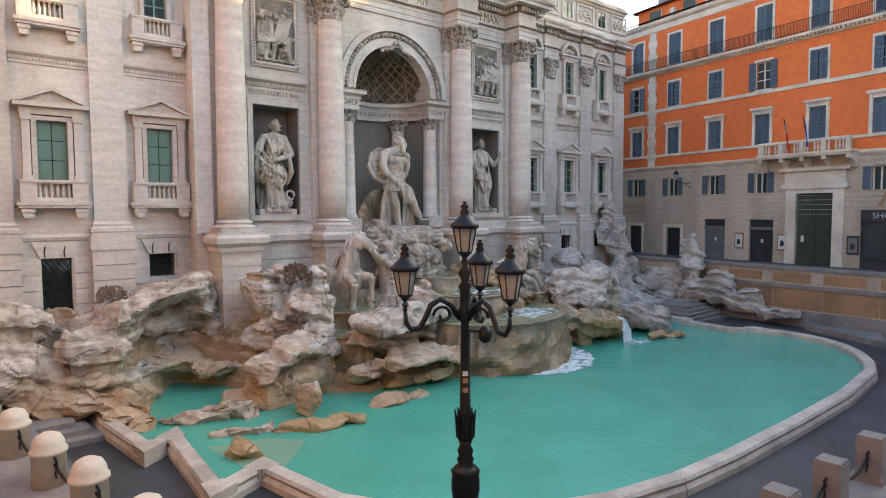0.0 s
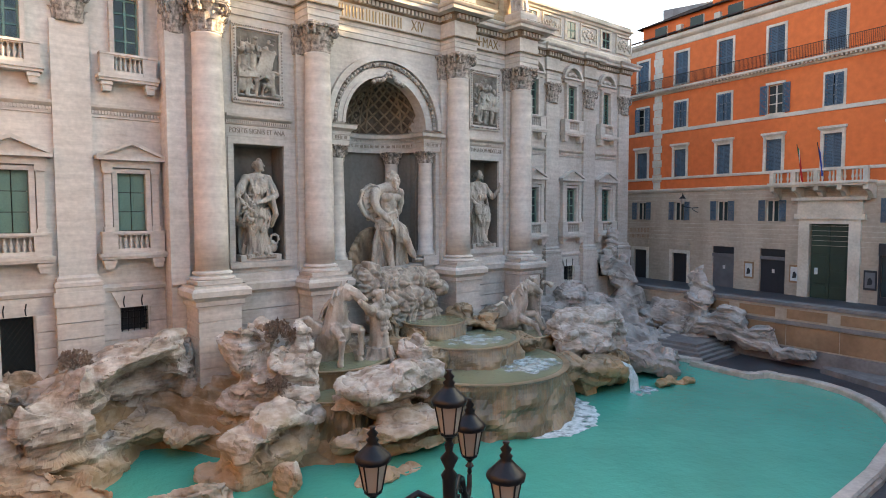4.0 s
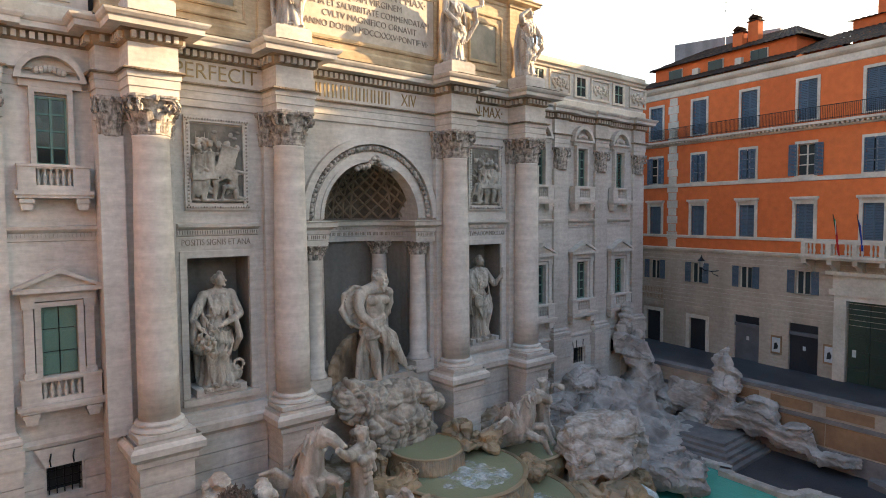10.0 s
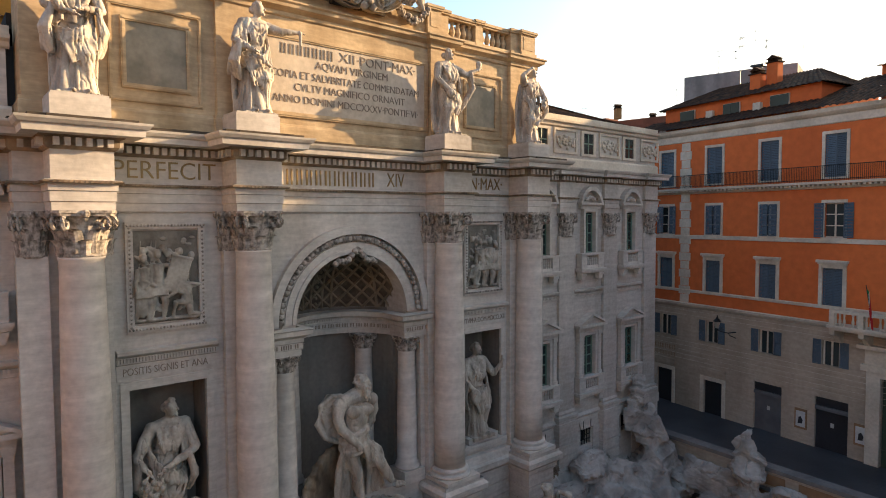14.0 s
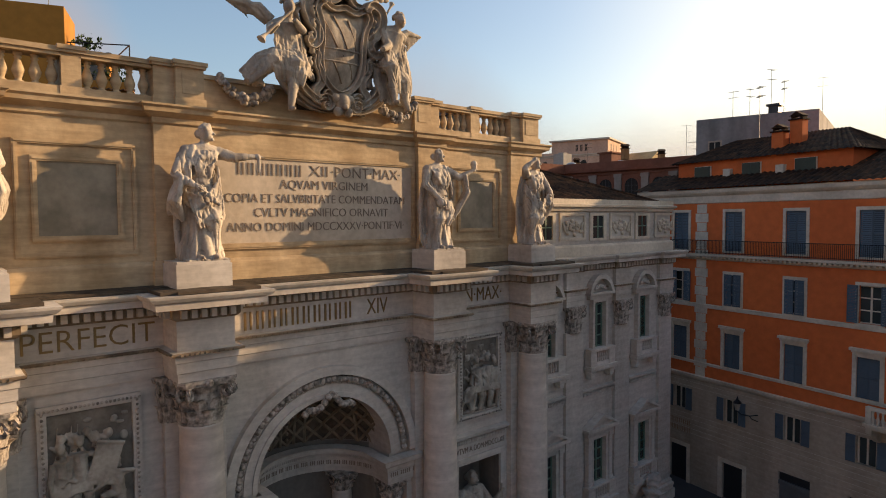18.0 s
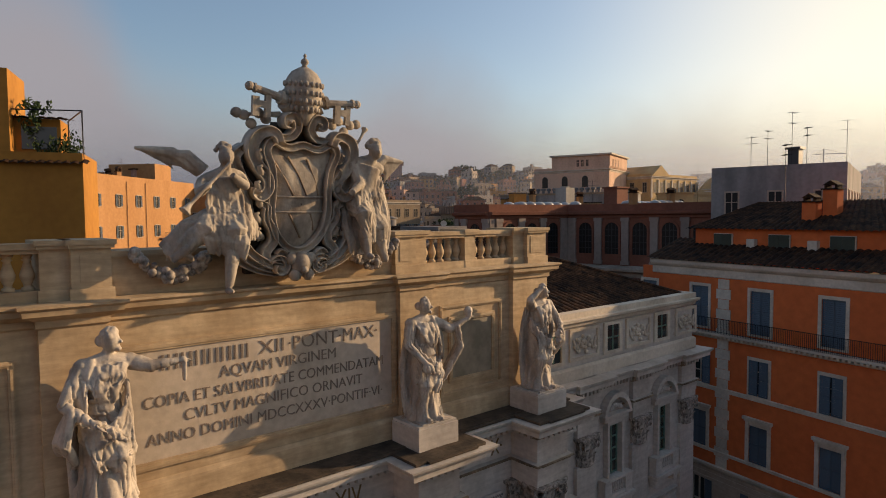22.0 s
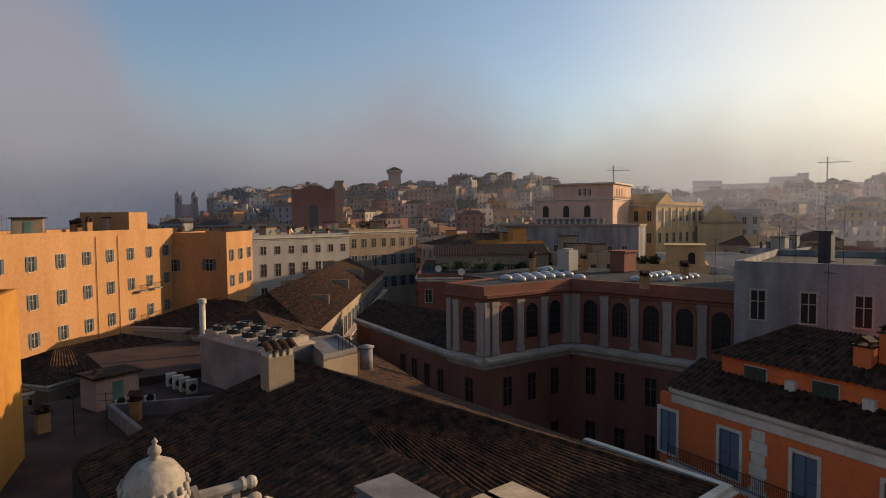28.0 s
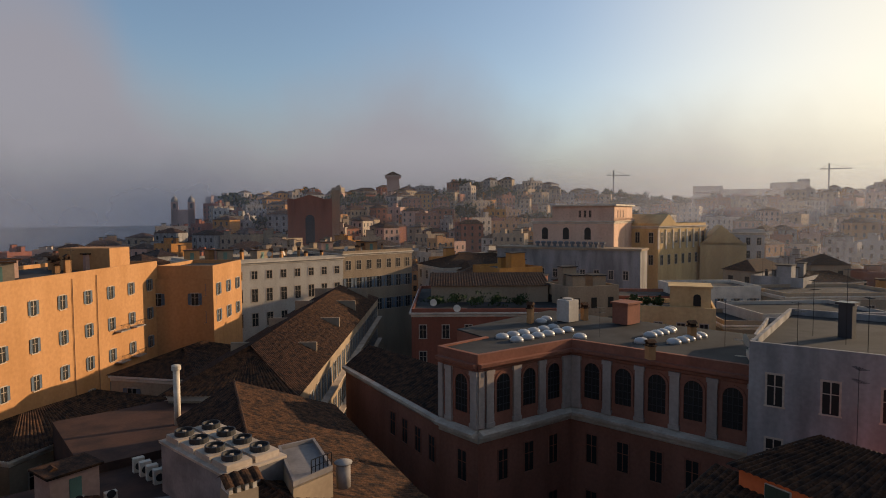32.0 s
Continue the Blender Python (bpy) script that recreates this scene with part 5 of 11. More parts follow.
formation("pale carved slab over a dark hollow below the palace", ROCK, 1, (
    (-14.7, -1.6, 4.0, 2.6, 1.4, 0.9, 8, 0, -20), (-12.6, -1.0, 4.2, 1.0, 1.0, 0.75, 10), (-12.0, -1.3, 3.4, 0.9, 0.8, 0.6, 0, 0, 15), (-15.0, -0.3, 2.6, 3.6, 1.0, 1.7), (-11.7, -0.5, 2.2, 0.9, 1.0, 2.1, 0, 0, 10),
    (-17.3, -3.0, 2.4, 1.6, 1.5, 1.3, 20), (-16.3, -2.4, 3.2, 1.4, 1.2, 0.9, 0, 0, -20), (-17.0, -2.3, 0.8, 2.4, 1.7, 1.4), (-15.3, -2.7, 1.0, 1.2, 0.7, 0.8, 15, 0, -32), (-11.7, -2.6, 0.7, 1.6, 0.9, 0.8, 5), (-13.6, -1.2, 0.9, 2.6, 1.2, 1.1)))
formation("pale rounded rocks heaped beside the barred door", ROCK, 2, (
    (-19.6, -1.6, 3.7, 1.8, 1.3, 0.9, 0, 0, 8), (-20.1, -2.4, 1.9, 2.3, 1.6, 1.5), (-18.6, -3.6, 1.0, 1.6, 1.3, 1.0, -20)))
formation("long low pale boulder at the end of the steps", ROCK, 3, ((-17.7, -4.4, 0.85, 1.9, 0.85, 0.65, -38, 0, 10), (-16.7, -5.5, 0.4, 1.0, 0.8, 0.45, -30), (-16.3, -6.6, 0.2, 0.6, 0.6, 0.4)))
formation("split pale blocks rising beside the rearing horse", ROCK, 4, (
    (-9.95, -3.3, 4.3, 1.1, 0.95, 1.25, 20, 0, -12), (-8.9, -2.6, 4.6, 0.7, 0.7, 0.9), (-8.25, -4.9, 3.6, 1.2, 1.0, 1.0, 15), (-7.55, -4.0, 4.2, 0.55, 0.6, 1.1), (-9.3, -3.7, 2.0, 1.8, 1.7, 2.0), (-8.4, -5.6, 2.2, 1.1, 0.9, 0.9)))
formation("pointed pale slab over ochre wet rock and a hollow", ROCK, 5, (
    (-10.3, -6.9, 2.05, 2.5, 1.0, 0.5, 19, 0, -9), (-11.9, -7.4, 1.5, 0.75, 0.8, 0.75), (-10.8, -6.4, 0.6, 1.8, 1.6, 1.0), (-11.8, -6.2, 0.25, 1.1, 1.3, 0.5), (-10.9, -8.9, 0.45, 0.55, 0.8, 1.0, 0, 20), (-8.9, -6.2, 0.9, 1.4, 1.2, 1.2)))
formation("broad flat pale slab above the lowest basin", ROCK, 6, (
    (-5.1, -7.5, 3.0, 2.6, 1.6, 0.75, 10, 0, -4), (-3.1, -6.5, 3.65, 0.8, 0.7, 0.85), (-5.3, -7.0, 1.7, 2.3, 1.4, 1.0), (-3.2, -6.8, 2.4, 1.1, 1.1, 0.9)))
formation("low pale slab over an ochre ledge in the water", ROCK, 7, (
    (-5.7, -9.0, 1.35, 2.4, 1.1, 0.42, 5, 0, -3), (-3.4, -8.8, 1.2, 1.2, 0.9, 0.5, -10), (-4.6, -8.4, 0.4, 2.4, 1.3, 0.7), (-7.4, -8.2, 0.9, 1.0, 0.9, 0.5), (-7.6, -10.1, 0.1, 0.9, 0.5, 0.35), (-6.2, -10.2, 0.05, 0.8, 0.4, 0.3)))
formation("great smooth pale rock mass beside the calm horse", ROCK, 8, (
    (9.9, -6.3, 2.9, 2.3, 1.9, 1.5, 10, 0, -10), (12.0, -6.0, 3.2, 1.9, 1.6, 1.15, 0, 0, 8), (10.9, -5.0, 3.4, 2.2, 1.3, 1.0), (8.1, -6.9, 2.3, 1.2, 1.0, 1.3, 0, 0, -18), (13.2, -6.4, 2.3, 0.9, 1.0, 1.4), (10.8, -6.0, 1.2, 3.0, 2.0, 1.5)), layers=0.5)
formation("ochre stained rocks under the side waterfall", WETROCK, 9, (
    (8.6, -8.2, 0.9, 2.2, 1.3, 1.1), (10.9, -8.3, 0.6, 1.6, 1.0, 0.9), (6.6, -7.6, 1.5, 1.3, 1.2, 1.0), (10.9, -8.2, 1.6, 0.9, 0.8, 0.6)))
formation("layered grey slabs reaching into the basin", GREYROCK, 10, (
    (14.1, -9.0, 0.9, 1.9, 1.0, 0.75, -8, 0, 6), (13.2, -7.9, 1.2, 1.4, 1.1, 0.8), (15.9, -8.4, 0.7, 1.6, 1.0, 0.7), (15.2, -6.3, 0.9, 2.6, 1.6, 0.9), (17.6, -6.6, 0.5, 1.6, 1.5, 0.5)), layers=1.3)
formation("low brown rock just above the water", WETROCK, 11, ((12.7, -10.4, 0.1, 1.3, 0.6, 0.35, 10), (13.9, -10.9, 0.1, 0.7, 0.4, 0.35)))
formation("tall furrowed grey rock climbing the corner of the palace", GREYROCK, 12, (
    (22.4, 0.2, 7.4, 0.55, 0.5, 1.7), (22.0, 0.3, 6.0, 0.8, 0.6, 1.1), (22.9, -0.1, 4.9, 1.5, 1.1, 1.5), (23.1, -0.5, 2.6, 2.2, 1.4, 1.9), (24.6, -1.2, 1.3, 1.6, 1.8, 1.5)), layers=0.7)
formation("grey cliff leaning on the palace wall", GREYROCK, 13, (
    (17.0, -0.1, 3.3, 1.9, 1.0, 1.7), (14.4, -0.3, 2.7, 2.3, 1.2, 1.6), (19.6, -0.3, 2.3, 2.0, 1.1, 1.6), (12.6, -1.2, 2.6, 1.8, 1.4, 1.5), (16.2, -2.0, 1.0, 4.2, 1.6, 1.0), (20.6, -2.2, 0.7, 2.4, 1.6, 0.9)), layers=0.7)
formation("peaked grey rock sloping down along the street wall", GREYROCK, 14, (
    (24.7, -5.9, 5.1, 0.6, 0.75, 1.3, 0, 10), (24.5, -6.5, 3.5, 1.0, 1.2, 1.5), (24.2, -6.4, 1.4, 1.5, 1.6, 1.6), (24.2, -8.4, 2.1, 1.0, 1.9, 1.4, 0, -18), (24.0, -10.6, 1.4, 0.95, 1.9, 1.1, 0, -14), (23.8, -13.0, 0.6, 0.85, 1.7, 0.8, 0, -8)), layers=0.8)
formation("dark hollowed rock behind the steps", GREYROCK, 15, ((25.3, -2.8, 1.9, 0.9, 2.4, 1.6), (24.6, -4.3, 0.7, 1.4, 1.2, 0.9), (22.4, -3.4, 0.6, 1.2, 1.0, 0.7)), layers=0.6)
formation("wet rocks between the upper basins", WETROCK, 16, ((-1.5, -6.3, 2.9, 0.9, 0.8, 0.7), (4.9, -6.1, 2.9, 0.9, 0.8, 0.7), (-0.9, -4.0, 3.9, 0.6, 0.6, 0.5), (3.0, -3.6, 3.9, 0.7, 0.5, 0.45), (-2.2, -4.2, 3.3, 0.9, 0.9, 0.8), (-1.9, -2.9, 4.2, 0.8, 0.7, 0.8), (4.6, -3.4, 3.7, 1.1, 1.0, 0.9), (3.4, -2.6, 4.1, 0.9, 0.8, 0.7), (-1.4, -4.6, 3.4, 0.8, 0.7, 0.6), (5.6, -5.4, 2.5, 1.2, 1.1, 0.9), (-2.8, -5.4, 2.8, 0.8, 0.8, 0.7)))
PALEWET = material("pale_damp_rock", (0.52, 0.43, 0.34), (0.30, 0.22, 0.15), rough=0.5, grain=5, stain=1.6, bump=0.9)
# the low ridge that parts the small pool from the basin
for k, (x, y, rx, ry, rz, wet) in enumerate(((-14.7, -7.0, 1.5, 0.55, 0.4, False), (-13.2, -7.6, 0.8, 0.5, 0.7, False), (-13.7, -9.6, 1.1, 0.45, 0.35, False), (-11.6, -10.7, 1.3, 0.4, 0.3, True), (-10.3, -11.0, 0.7, 0.35, 0.28, True), (-14.6, -11.5, 0.6, 0.6, 0.42, True))):
    formation("low stained rock parting the small pool from the basin", WETROCK if wet else PALEWET, 40 + k, ((x, y, 0.1, rx, ry, rz, -22), (x + rx * 0.5, y - 0.25, 0.1, rx * 0.5, ry * 0.9, rz * 0.7, 10)), 0.05, 0.5)

# ---- cascade basins ----
def basin(name, cx, cy, r, z, h, sx, label, drum):
    ob = thing(name, label, "basin")
    body = [(r * (1.10 - 0.10 * (k / 14) ** 0.7), (h - 0.14) * k / 14) for k in range(15)] + [(r * 1.03, h - 0.11), (r * 1.04, h - 0.02), (r * 1.02, h), (r * 0.97, h), (r * 0.96, h - 0.08)]

    def wob(a, zz):                      # rough and furrowed below the smooth lip
        k = min(1.0, max(0.0, (h - 0.12 - zz) / 0.5))
        c, s_ = math.cos(a), math.sin(a)
        return 0.012 * math.sin(3 * a + cx) + k * (0.10 * noise.noise(Vector((3 * c, 3 * s_, zz * 0.9 + r))) + 0.07 * noise.noise(Vector((8 * c, 8 * s_, zz * 1.6))) + 0.035 * abs(noise.noise(Vector((22 * c, 22 * s_, zz * 0.7)))) + 0.02 * noise.noise(Vector((18 * c, 18 * s_, zz * 6))))

    part("drum", Shape().lathe(body, cx, cy, z - h, seg=150, flute=wob), drum, ob, smooth=False)
    part("pool_water", Shape().lathe([(r * 0.99, -0.1), (r * 0.99, -0.03)], cx, cy, z, seg=48), BASIN_WATER, ob, "shallow greenish water")
    return ob


ALGAE = material("algae_stained_stone", (0.36, 0.265, 0.155), (0.15, 0.105, 0.055), rough=0.4, grain=4, stain=0.8, bump=0.6, bands=(1.0, 1.0, 0.3))
basin("cascade_basin", 1.4, -6.1, 4.6, 2.5, 2.9, 1, "broad lowest cascade basin streaked with algae", ALGAE)
basin("cascade_basin", 1.6, -4.6, 3.1, 3.5, 1.6, 1, "middle cascade basin with foaming water", ALGAE)
basin("cascade_basin", 1.0, -2.9, 1.75, 4.25, 1.6, 1, "small top cascade basin under the central statue", ALGAE)
basin("horse_pool", -5.3, -2.6, 2.9, 3.1, 2.4, 1, "green pool round the prancing horse", ALGAE)
basin("horse_pool", 7.2, -2.8, 2.8, 2.9, 2.2, 1, "green pool round the calm horse", ALGAE)
basin("side_basin", -6.9, -5.7, 1.5, 2.3, 2.0, 1, "small stepped side basin stained ochre", ALGAE)


def spread(name, pts, label, mat=None):
    """A rough-edged patch of foam lying on water."""
    sh = Shape()
    rnd = random.Random(len(pts))
    for x, y, z, r in pts:
        n = 14
        sh.slab([(x + r * (0.7 + 0.5 * rnd.random()) * math.cos(6.2832 * i / n), y + r * (0.7 + 0.5 * rnd.random()) * math.sin(6.2832 * i / n)) for i in range(n)], z, z + 0.02 + 0.02 * rnd.random())
    return single(name, sh, mat or FOAM, label, "foam", kind="stuff")


def foam_material(lo, hi):
    m = FOAM.copy()
    m.name = "broken_foam"
    n, l = m.node_tree.nodes, m.node_tree.links
    b = n["Principled BSDF"]
    tc, no, rp = n.new("ShaderNodeTexCoord"), n.new("ShaderNodeTexNoise"), n.new("ShaderNodeValToRGB")
    no.inputs["Scale"].default_value, no.inputs["Detail"].default_value, no.inputs["Roughness"].default_value = 1.5, 9, 0.62
    rp.color_ramp.elements[0].position, rp.color_ramp.elements[1].position = lo, hi
    l.new(tc.outputs["Object"], no.inputs["Vector"])
    l.new(no.outputs["Fac"], rp.inputs[0])
    l.new(rp.outputs[0], b.inputs["Alpha"])
    return m


BROKEN, THICK = foam_material(0.38, 0.74), foam_material(0.30, 0.50)
VEIL = material("thin_falling_water", (0.62, 0.64, 0.60), (0.4, 0.44, 0.40), rough=0.2, grain=9, stain=2)
VEIL.node_tree.nodes["Principled BSDF"].inputs["Alpha"].default_value = 0.16
rnd = random.Random(4)
crescent = Shape()
for r0, r1, z in ((4.6, 5.4, 0.012), (4.8, 5.7, 0.02), (4.95, 6.2, 0.028)):
    n0 = len(crescent.v)
    for q in range(61):
        a = radians(255 + 92 * q / 60)
        w = math.sin(math.pi * q / 60) ** 0.6 * (1 + 0.25 * noise.noise(Vector((q * 0.4, r0, 0))))
        crescent.v += [(1.4 + r0 * math.cos(a), -6.1 + r0 * math.sin(a), z), (1.4 + (r0 + (r1 - r0) * w) * math.cos(a), -6.1 + (r0 + (r1 - r0) * w) * math.sin(a), z)]
    crescent.f += [(n0 + 2 * q, n0 + 2 * q + 1, n0 + 2 * q + 3, n0 + 2 * q + 2) for q in range(60)]
single("foam", crescent, THICK, "broad white crescent of foam under the cascade", "foam", kind="stuff")


def churn(cx, cy, r, z, a0, a1, label):
    """A ragged sheet of broken foam on a basin."""
    sh = Shape()
    n = 40
    sh.v.append((cx, cy, z))
    for q in range(n + 1):
        a = radians(a0 + (a1 - a0) * q / n)
        rr_ = r * (0.75 + 0.45 * noise.noise(Vector((q * 0.35, z, r))))
        sh.v.append((cx + rr_ * math.cos(a), cy + rr_ * math.sin(a), z))
    sh.f += [(0, q + 1, q + 2) for q in range(n)]
    single("foam", sh, BROKEN, label, "foam", kind="stuff")


churn(2.4, -8.2, 2.2, 2.49, 0, 360, "white churning water on the lowest cascade basin")
churn(2.2, -8.4, 1.9, 2.496, 0, 360, "white churning water on the lowest cascade basin")
churn(3.4, -8.3, 1.4, 2.502, 0, 360, "white churning water on the lowest cascade basin")
churn(1.5, -5.6, 1.8, 3.49, 0, 360, "white churning water on the middle cascade basin")
churn(1.9, -5.9, 1.5, 3.496, 0, 360, "white churning water on the middle cascade basin")
spread("foam", [(10.3 + rnd.uniform(-1.0, 1.0), -10.2 + rnd.uniform(-0.4, 0.4), 0.01 + 0.002 * k, rnd.uniform(0.15, 0.35)) for k in range(16)], "white foam under the small side waterfall", BROKEN)


def curtain(name, cx, cy, r, z0, z1, a0, a1, label):
    """Thin uneven strands of falling water before a basin's wall."""
    sh = Shape()
    rnd = random.Random(int(100 * r))
    k = int((a1 - a0) * 0.9)
    for i in range(k):
        a = radians(a0 + (a1 - a0) * (i + rnd.random()) / k)
        w = rnd.uniform(0.008, 0.05)
        zb = z0 + rnd.random() ** 2 * (z1 - z0) * 0.6
        x, y = cx + r * math.cos(a), cy + r * math.sin(a)
        tx, ty = -math.sin(a) * w, math.cos(a) * w
        sh.add([(x - tx, y - ty, z1), (x + tx, y + ty, z1), (x + tx * 0.6 + 0.08 * math.cos(a), y + ty * 0.6 + 0.08 * math.sin(a), zb), (x - tx * 0.6 + 0.08 * math.cos(a), y - ty * 0.6 + 0.08 * math.sin(a), zb)], [(0, 1, 2, 3)])
    single(name, sh, VEIL, label, "waterfall", kind="stuff")


curtain("falling_water", 1.4, -6.1, 4.86, 0.0, 2.48, 190, 345, "thin strands of water falling from the lowest basin")
curtain("falling_water", 1.6, -4.6, 3.3, 2.5, 3.48, 200, 340, "thin strands of water falling from the middle basin")
curtain("falling_water", 1.0, -2.9, 1.9, 3.5, 4.23, 200, 340, "thin strands of water falling from the top basin")
sh = Shape()
for i in range(30):
    x = 9.7 + rnd.uniform(0, 0.8)
    sh.tube([(x, -8.6, 1.5), (x + 0.05, -9.4, 1.3 + rnd.uniform(-0.1, 0.1)), (x + 0.1, -9.75, 0.7), (x + rnd.uniform(-0.1, 0.2), -9.9, 0.0)], [0.02, 0.03, 0.03, 0.02], 4)
single("falling_water", sh, FOAM, "small white waterfall over a side ledge", "waterfall", kind="stuff")

# ---- statues ----
def rolls(sh, a, b, c, n, rad, wob, seed, bulge=0.08):
    """n rolls of cloth that sweep from the line a over b to c; each line is a pair of points."""
    rr = random.Random(seed)
    for k in range(n):
        t = k / max(1, n - 1)
        p = [Vector(q[0]).lerp(Vector(q[1]), t) + Vector((rr.uniform(-wob, wob), rr.uniform(-wob, wob), rr.uniform(-wob, wob))) for q in (a, b, c)]
        m1, m2 = p[0].lerp(p[1], 0.5) + Vector((0, -bulge, 0)), p[1].lerp(p[2], 0.5) + Vector((0, -bulge, 0))
        g = rr.uniform(0.8, 1.25)
        sh.tube([p[0], m1, p[1], m2, p[2]], [rad * 0.7 * g, rad * g, rad * 1.1 * g, rad * g, rad * 0.75 * g], 7)
    return sh


def draped_figure(h, left, right, seed, lean=0.0, head_turn=0.0, bent=1, hold=None, tail=0, beard=False):
    """A standing draped figure of height h, facing -y; left and right are the elbow and hand of each arm in parts of h.
    bent: the side of the bent knee; tail: the side on which the mantle hangs from the arm."""
    sh, sk = Shape(), Shape()
    rnd = random.Random(seed)
    u = h / 7.6
    lx, sho = lean * h, 6.12 * u
    V = lambda x, y, z: Vector((x * u, y * u, z * u))
    # robe: deep uneven pleats that die away over the bent thigh
    ph = rnd.uniform(0, 6)

    def pleat(a, z):
        zz = z / u
        deep = max(0.0, 1 - zz / 4.6)
        front = max(0.0, math.cos(a + math.pi / 2 - bent * 0.5)) ** 3
        k = deep * (1 - 0.75 * front * (1.0 if 1.2 < zz < 4 else 0.4))
        w = a + 0.25 * math.sin(2 * a + ph) + 0.06 * zz
        return k * (0.20 * (abs(math.sin(5.5 * w + ph)) - 0.5) + 0.07 * math.sin(17 * w))

    sk.lathe([(1.12 * u, 0), (1.18 * u, 0.15 * u), (1.02 * u, 0.9 * u), (0.92 * u, 1.8 * u), (0.88 * u, 2.7 * u), (0.9 * u, 3.4 * u), (0.82 * u, 4.0 * u), (0.6 * u, 4.7 * u), (0.58 * u, 4.95 * u)], 0, 0, 0, 64, flute=pleat)
    sh.add([(x, y * 0.82, z) for x, y, z in sk.v], sk.f)
    kx = bent * 0.5
    sh.tube([V(bent * 0.3, -0.15, 3.9), V(kx, -0.78, 2.25), V(kx * 1.1, -0.5, 1.2), V(kx, -0.55, 0.3)], [0.6 * u, 0.5 * u, 0.36 * u, 0.26 * u], 12)
    for x in (kx, -bent * 0.35):
        sh.ball(V(x, -1.0, 0.16), (0.2 * u, 0.42 * u, 0.15 * u), 9, 6)
    # torso
    sh.tube([(0, 0, 4.1 * u), (lx * 0.45, -0.02 * u, 4.9 * u), (lx * 0.8, -0.02 * u, 5.5 * u), (lx, 0, 6.0 * u)], [0.78 * u, 0.6 * u, 0.7 * u, 0.6 * u], 14)
    for k in (-1, 1):
        if not beard:
            sh.ball((lx + k * 0.33 * u, -0.5 * u, 5.6 * u), 0.32 * u, 10, 7)
        sh.ball((lx + k * 0.9 * u, 0, sho - 0.02 * u), (0.4 * u, 0.4 * u, 0.36 * u), 10, 7)
    sh.tube([(lx - 0.85 * u, 0, sho), (lx, 0.02 * u, sho + 0.16 * u), (lx + 0.85 * u, 0, sho)], [0.3 * u, 0.4 * u, 0.3 * u], 10)
    rolls(sh, (V(-0.75, -0.3, 6.1) + Vector((lx, 0, 0)), V(0.0, -0.5, 6.15) + Vector((lx, 0, 0))), (V(-0.5, -0.72, 5.3), V(0.15, -0.76, 5.2)), (V(-0.2, -0.62, 4.6), V(0.3, -0.62, 4.6)), 6, 0.085 * u, 0.05 * u, seed + 1, 0.05 * u)
    rolls(sh, (V(0.15, -0.5, 6.15) + Vector((lx, 0, 0)), V(0.8, -0.3, 6.1) + Vector((lx, 0, 0))), (V(0.1, -0.76, 5.2), V(0.55, -0.7, 5.3)), (V(-0.2, -0.66, 4.6), V(0.4, -0.6, 4.6)), 6, 0.085 * u, 0.05 * u, seed + 2, 0.05 * u)
    sh.tube([(0.66 * u * math.cos(a), 0.62 * u * math.sin(a), 4.68 * u + 0.05 * u * math.sin(2 * a)) for a in [6.2832 * q / 18 for q in range(19)]], 0.1 * u, 6)
    # neck, head, hair
    hx, hy = lx + head_turn * 0.16 * u, -0.2 * u
    sh.tube([(lx, 0, sho + 0.05 * u), (lx + 0.05 * u, -0.05 * u, 6.6 * u), (hx, hy * 0.6, 6.85 * u)], [0.3 * u, 0.24 * u, 0.25 * u], 10)
    sh.ball((hx, hy, 7.1 * u), (0.36 * u, 0.42 * u, 0.50 * u), 16, 12)
    tx, ty = math.sin(head_turn * 0.9), -math.cos(head_turn * 0.9)
    sh.tube([(hx + 0.40 * u * tx, hy + 0.40 * u * ty, 7.22 * u), (hx + 0.5 * u * tx, hy + 0.5 * u * ty, 7.03 * u)], [0.045 * u, 0.085 * u], 6)
    sh.ball((hx + 0.34 * u * tx, hy + 0.34 * u * ty, 6.78 * u), 0.13 * u, 8, 6)
    for k in range(26):
        a, e = rnd.uniform(0, 6.28), rnd.uniform(0.15, 1.5)
        c = Vector((math.cos(a) * math.cos(e), math.sin(a) * math.cos(e), math.sin(e)))
        if c.x * tx + c.y * ty < 0.62:
            sh.ball((hx + 0.36 * u * c.x, hy + 0.06 * u + 0.4 * u * c.y, 7.14 * u + 0.46 * u * c.z), rnd.uniform(0.1, 0.17) * u, 6, 5)
    sh.ball((hx - 0.42 * u * tx, hy - 0.46 * u * ty, 7.1 * u), 0.27 * u, 8, 6)
    if beard:
        for k in range(12):
            sh.ball((hx + (0.28 + 0.1 * math.sin(k)) * u * tx + 0.12 * u * math.cos(k * 2), hy + 0.38 * u * ty, (6.78 - 0.045 * k) * u), 0.14 * u, 6, 5)
    # arms with rolled sleeves
    for sgn, (el, ha) in ((-1, left), (1, right)):
        s0 = Vector((lx + sgn * 0.92 * u, 0, sho - 0.05 * u))
        e, w = Vector(el) * h, Vector(ha) * h
        sh.tube([s0, s0.lerp(e, 0.5), e], [0.36 * u, 0.34 * u, 0.26 * u], 10)
        for k in range(4):
            q = s0.lerp(e, 0.25 + 0.22 * k)
            sh.ball(q + Vector((0, 0, -0.05 * u)), (0.40 * u - 0.03 * u * k, 0.40 * u - 0.03 * u * k, 0.30 * u), 8, 6)
        sh.tube([e, e.lerp(w, 0.45), w], [0.25 * u, 0.23 * u, 0.14 * u], 10)
        d = (w - e).normalized()
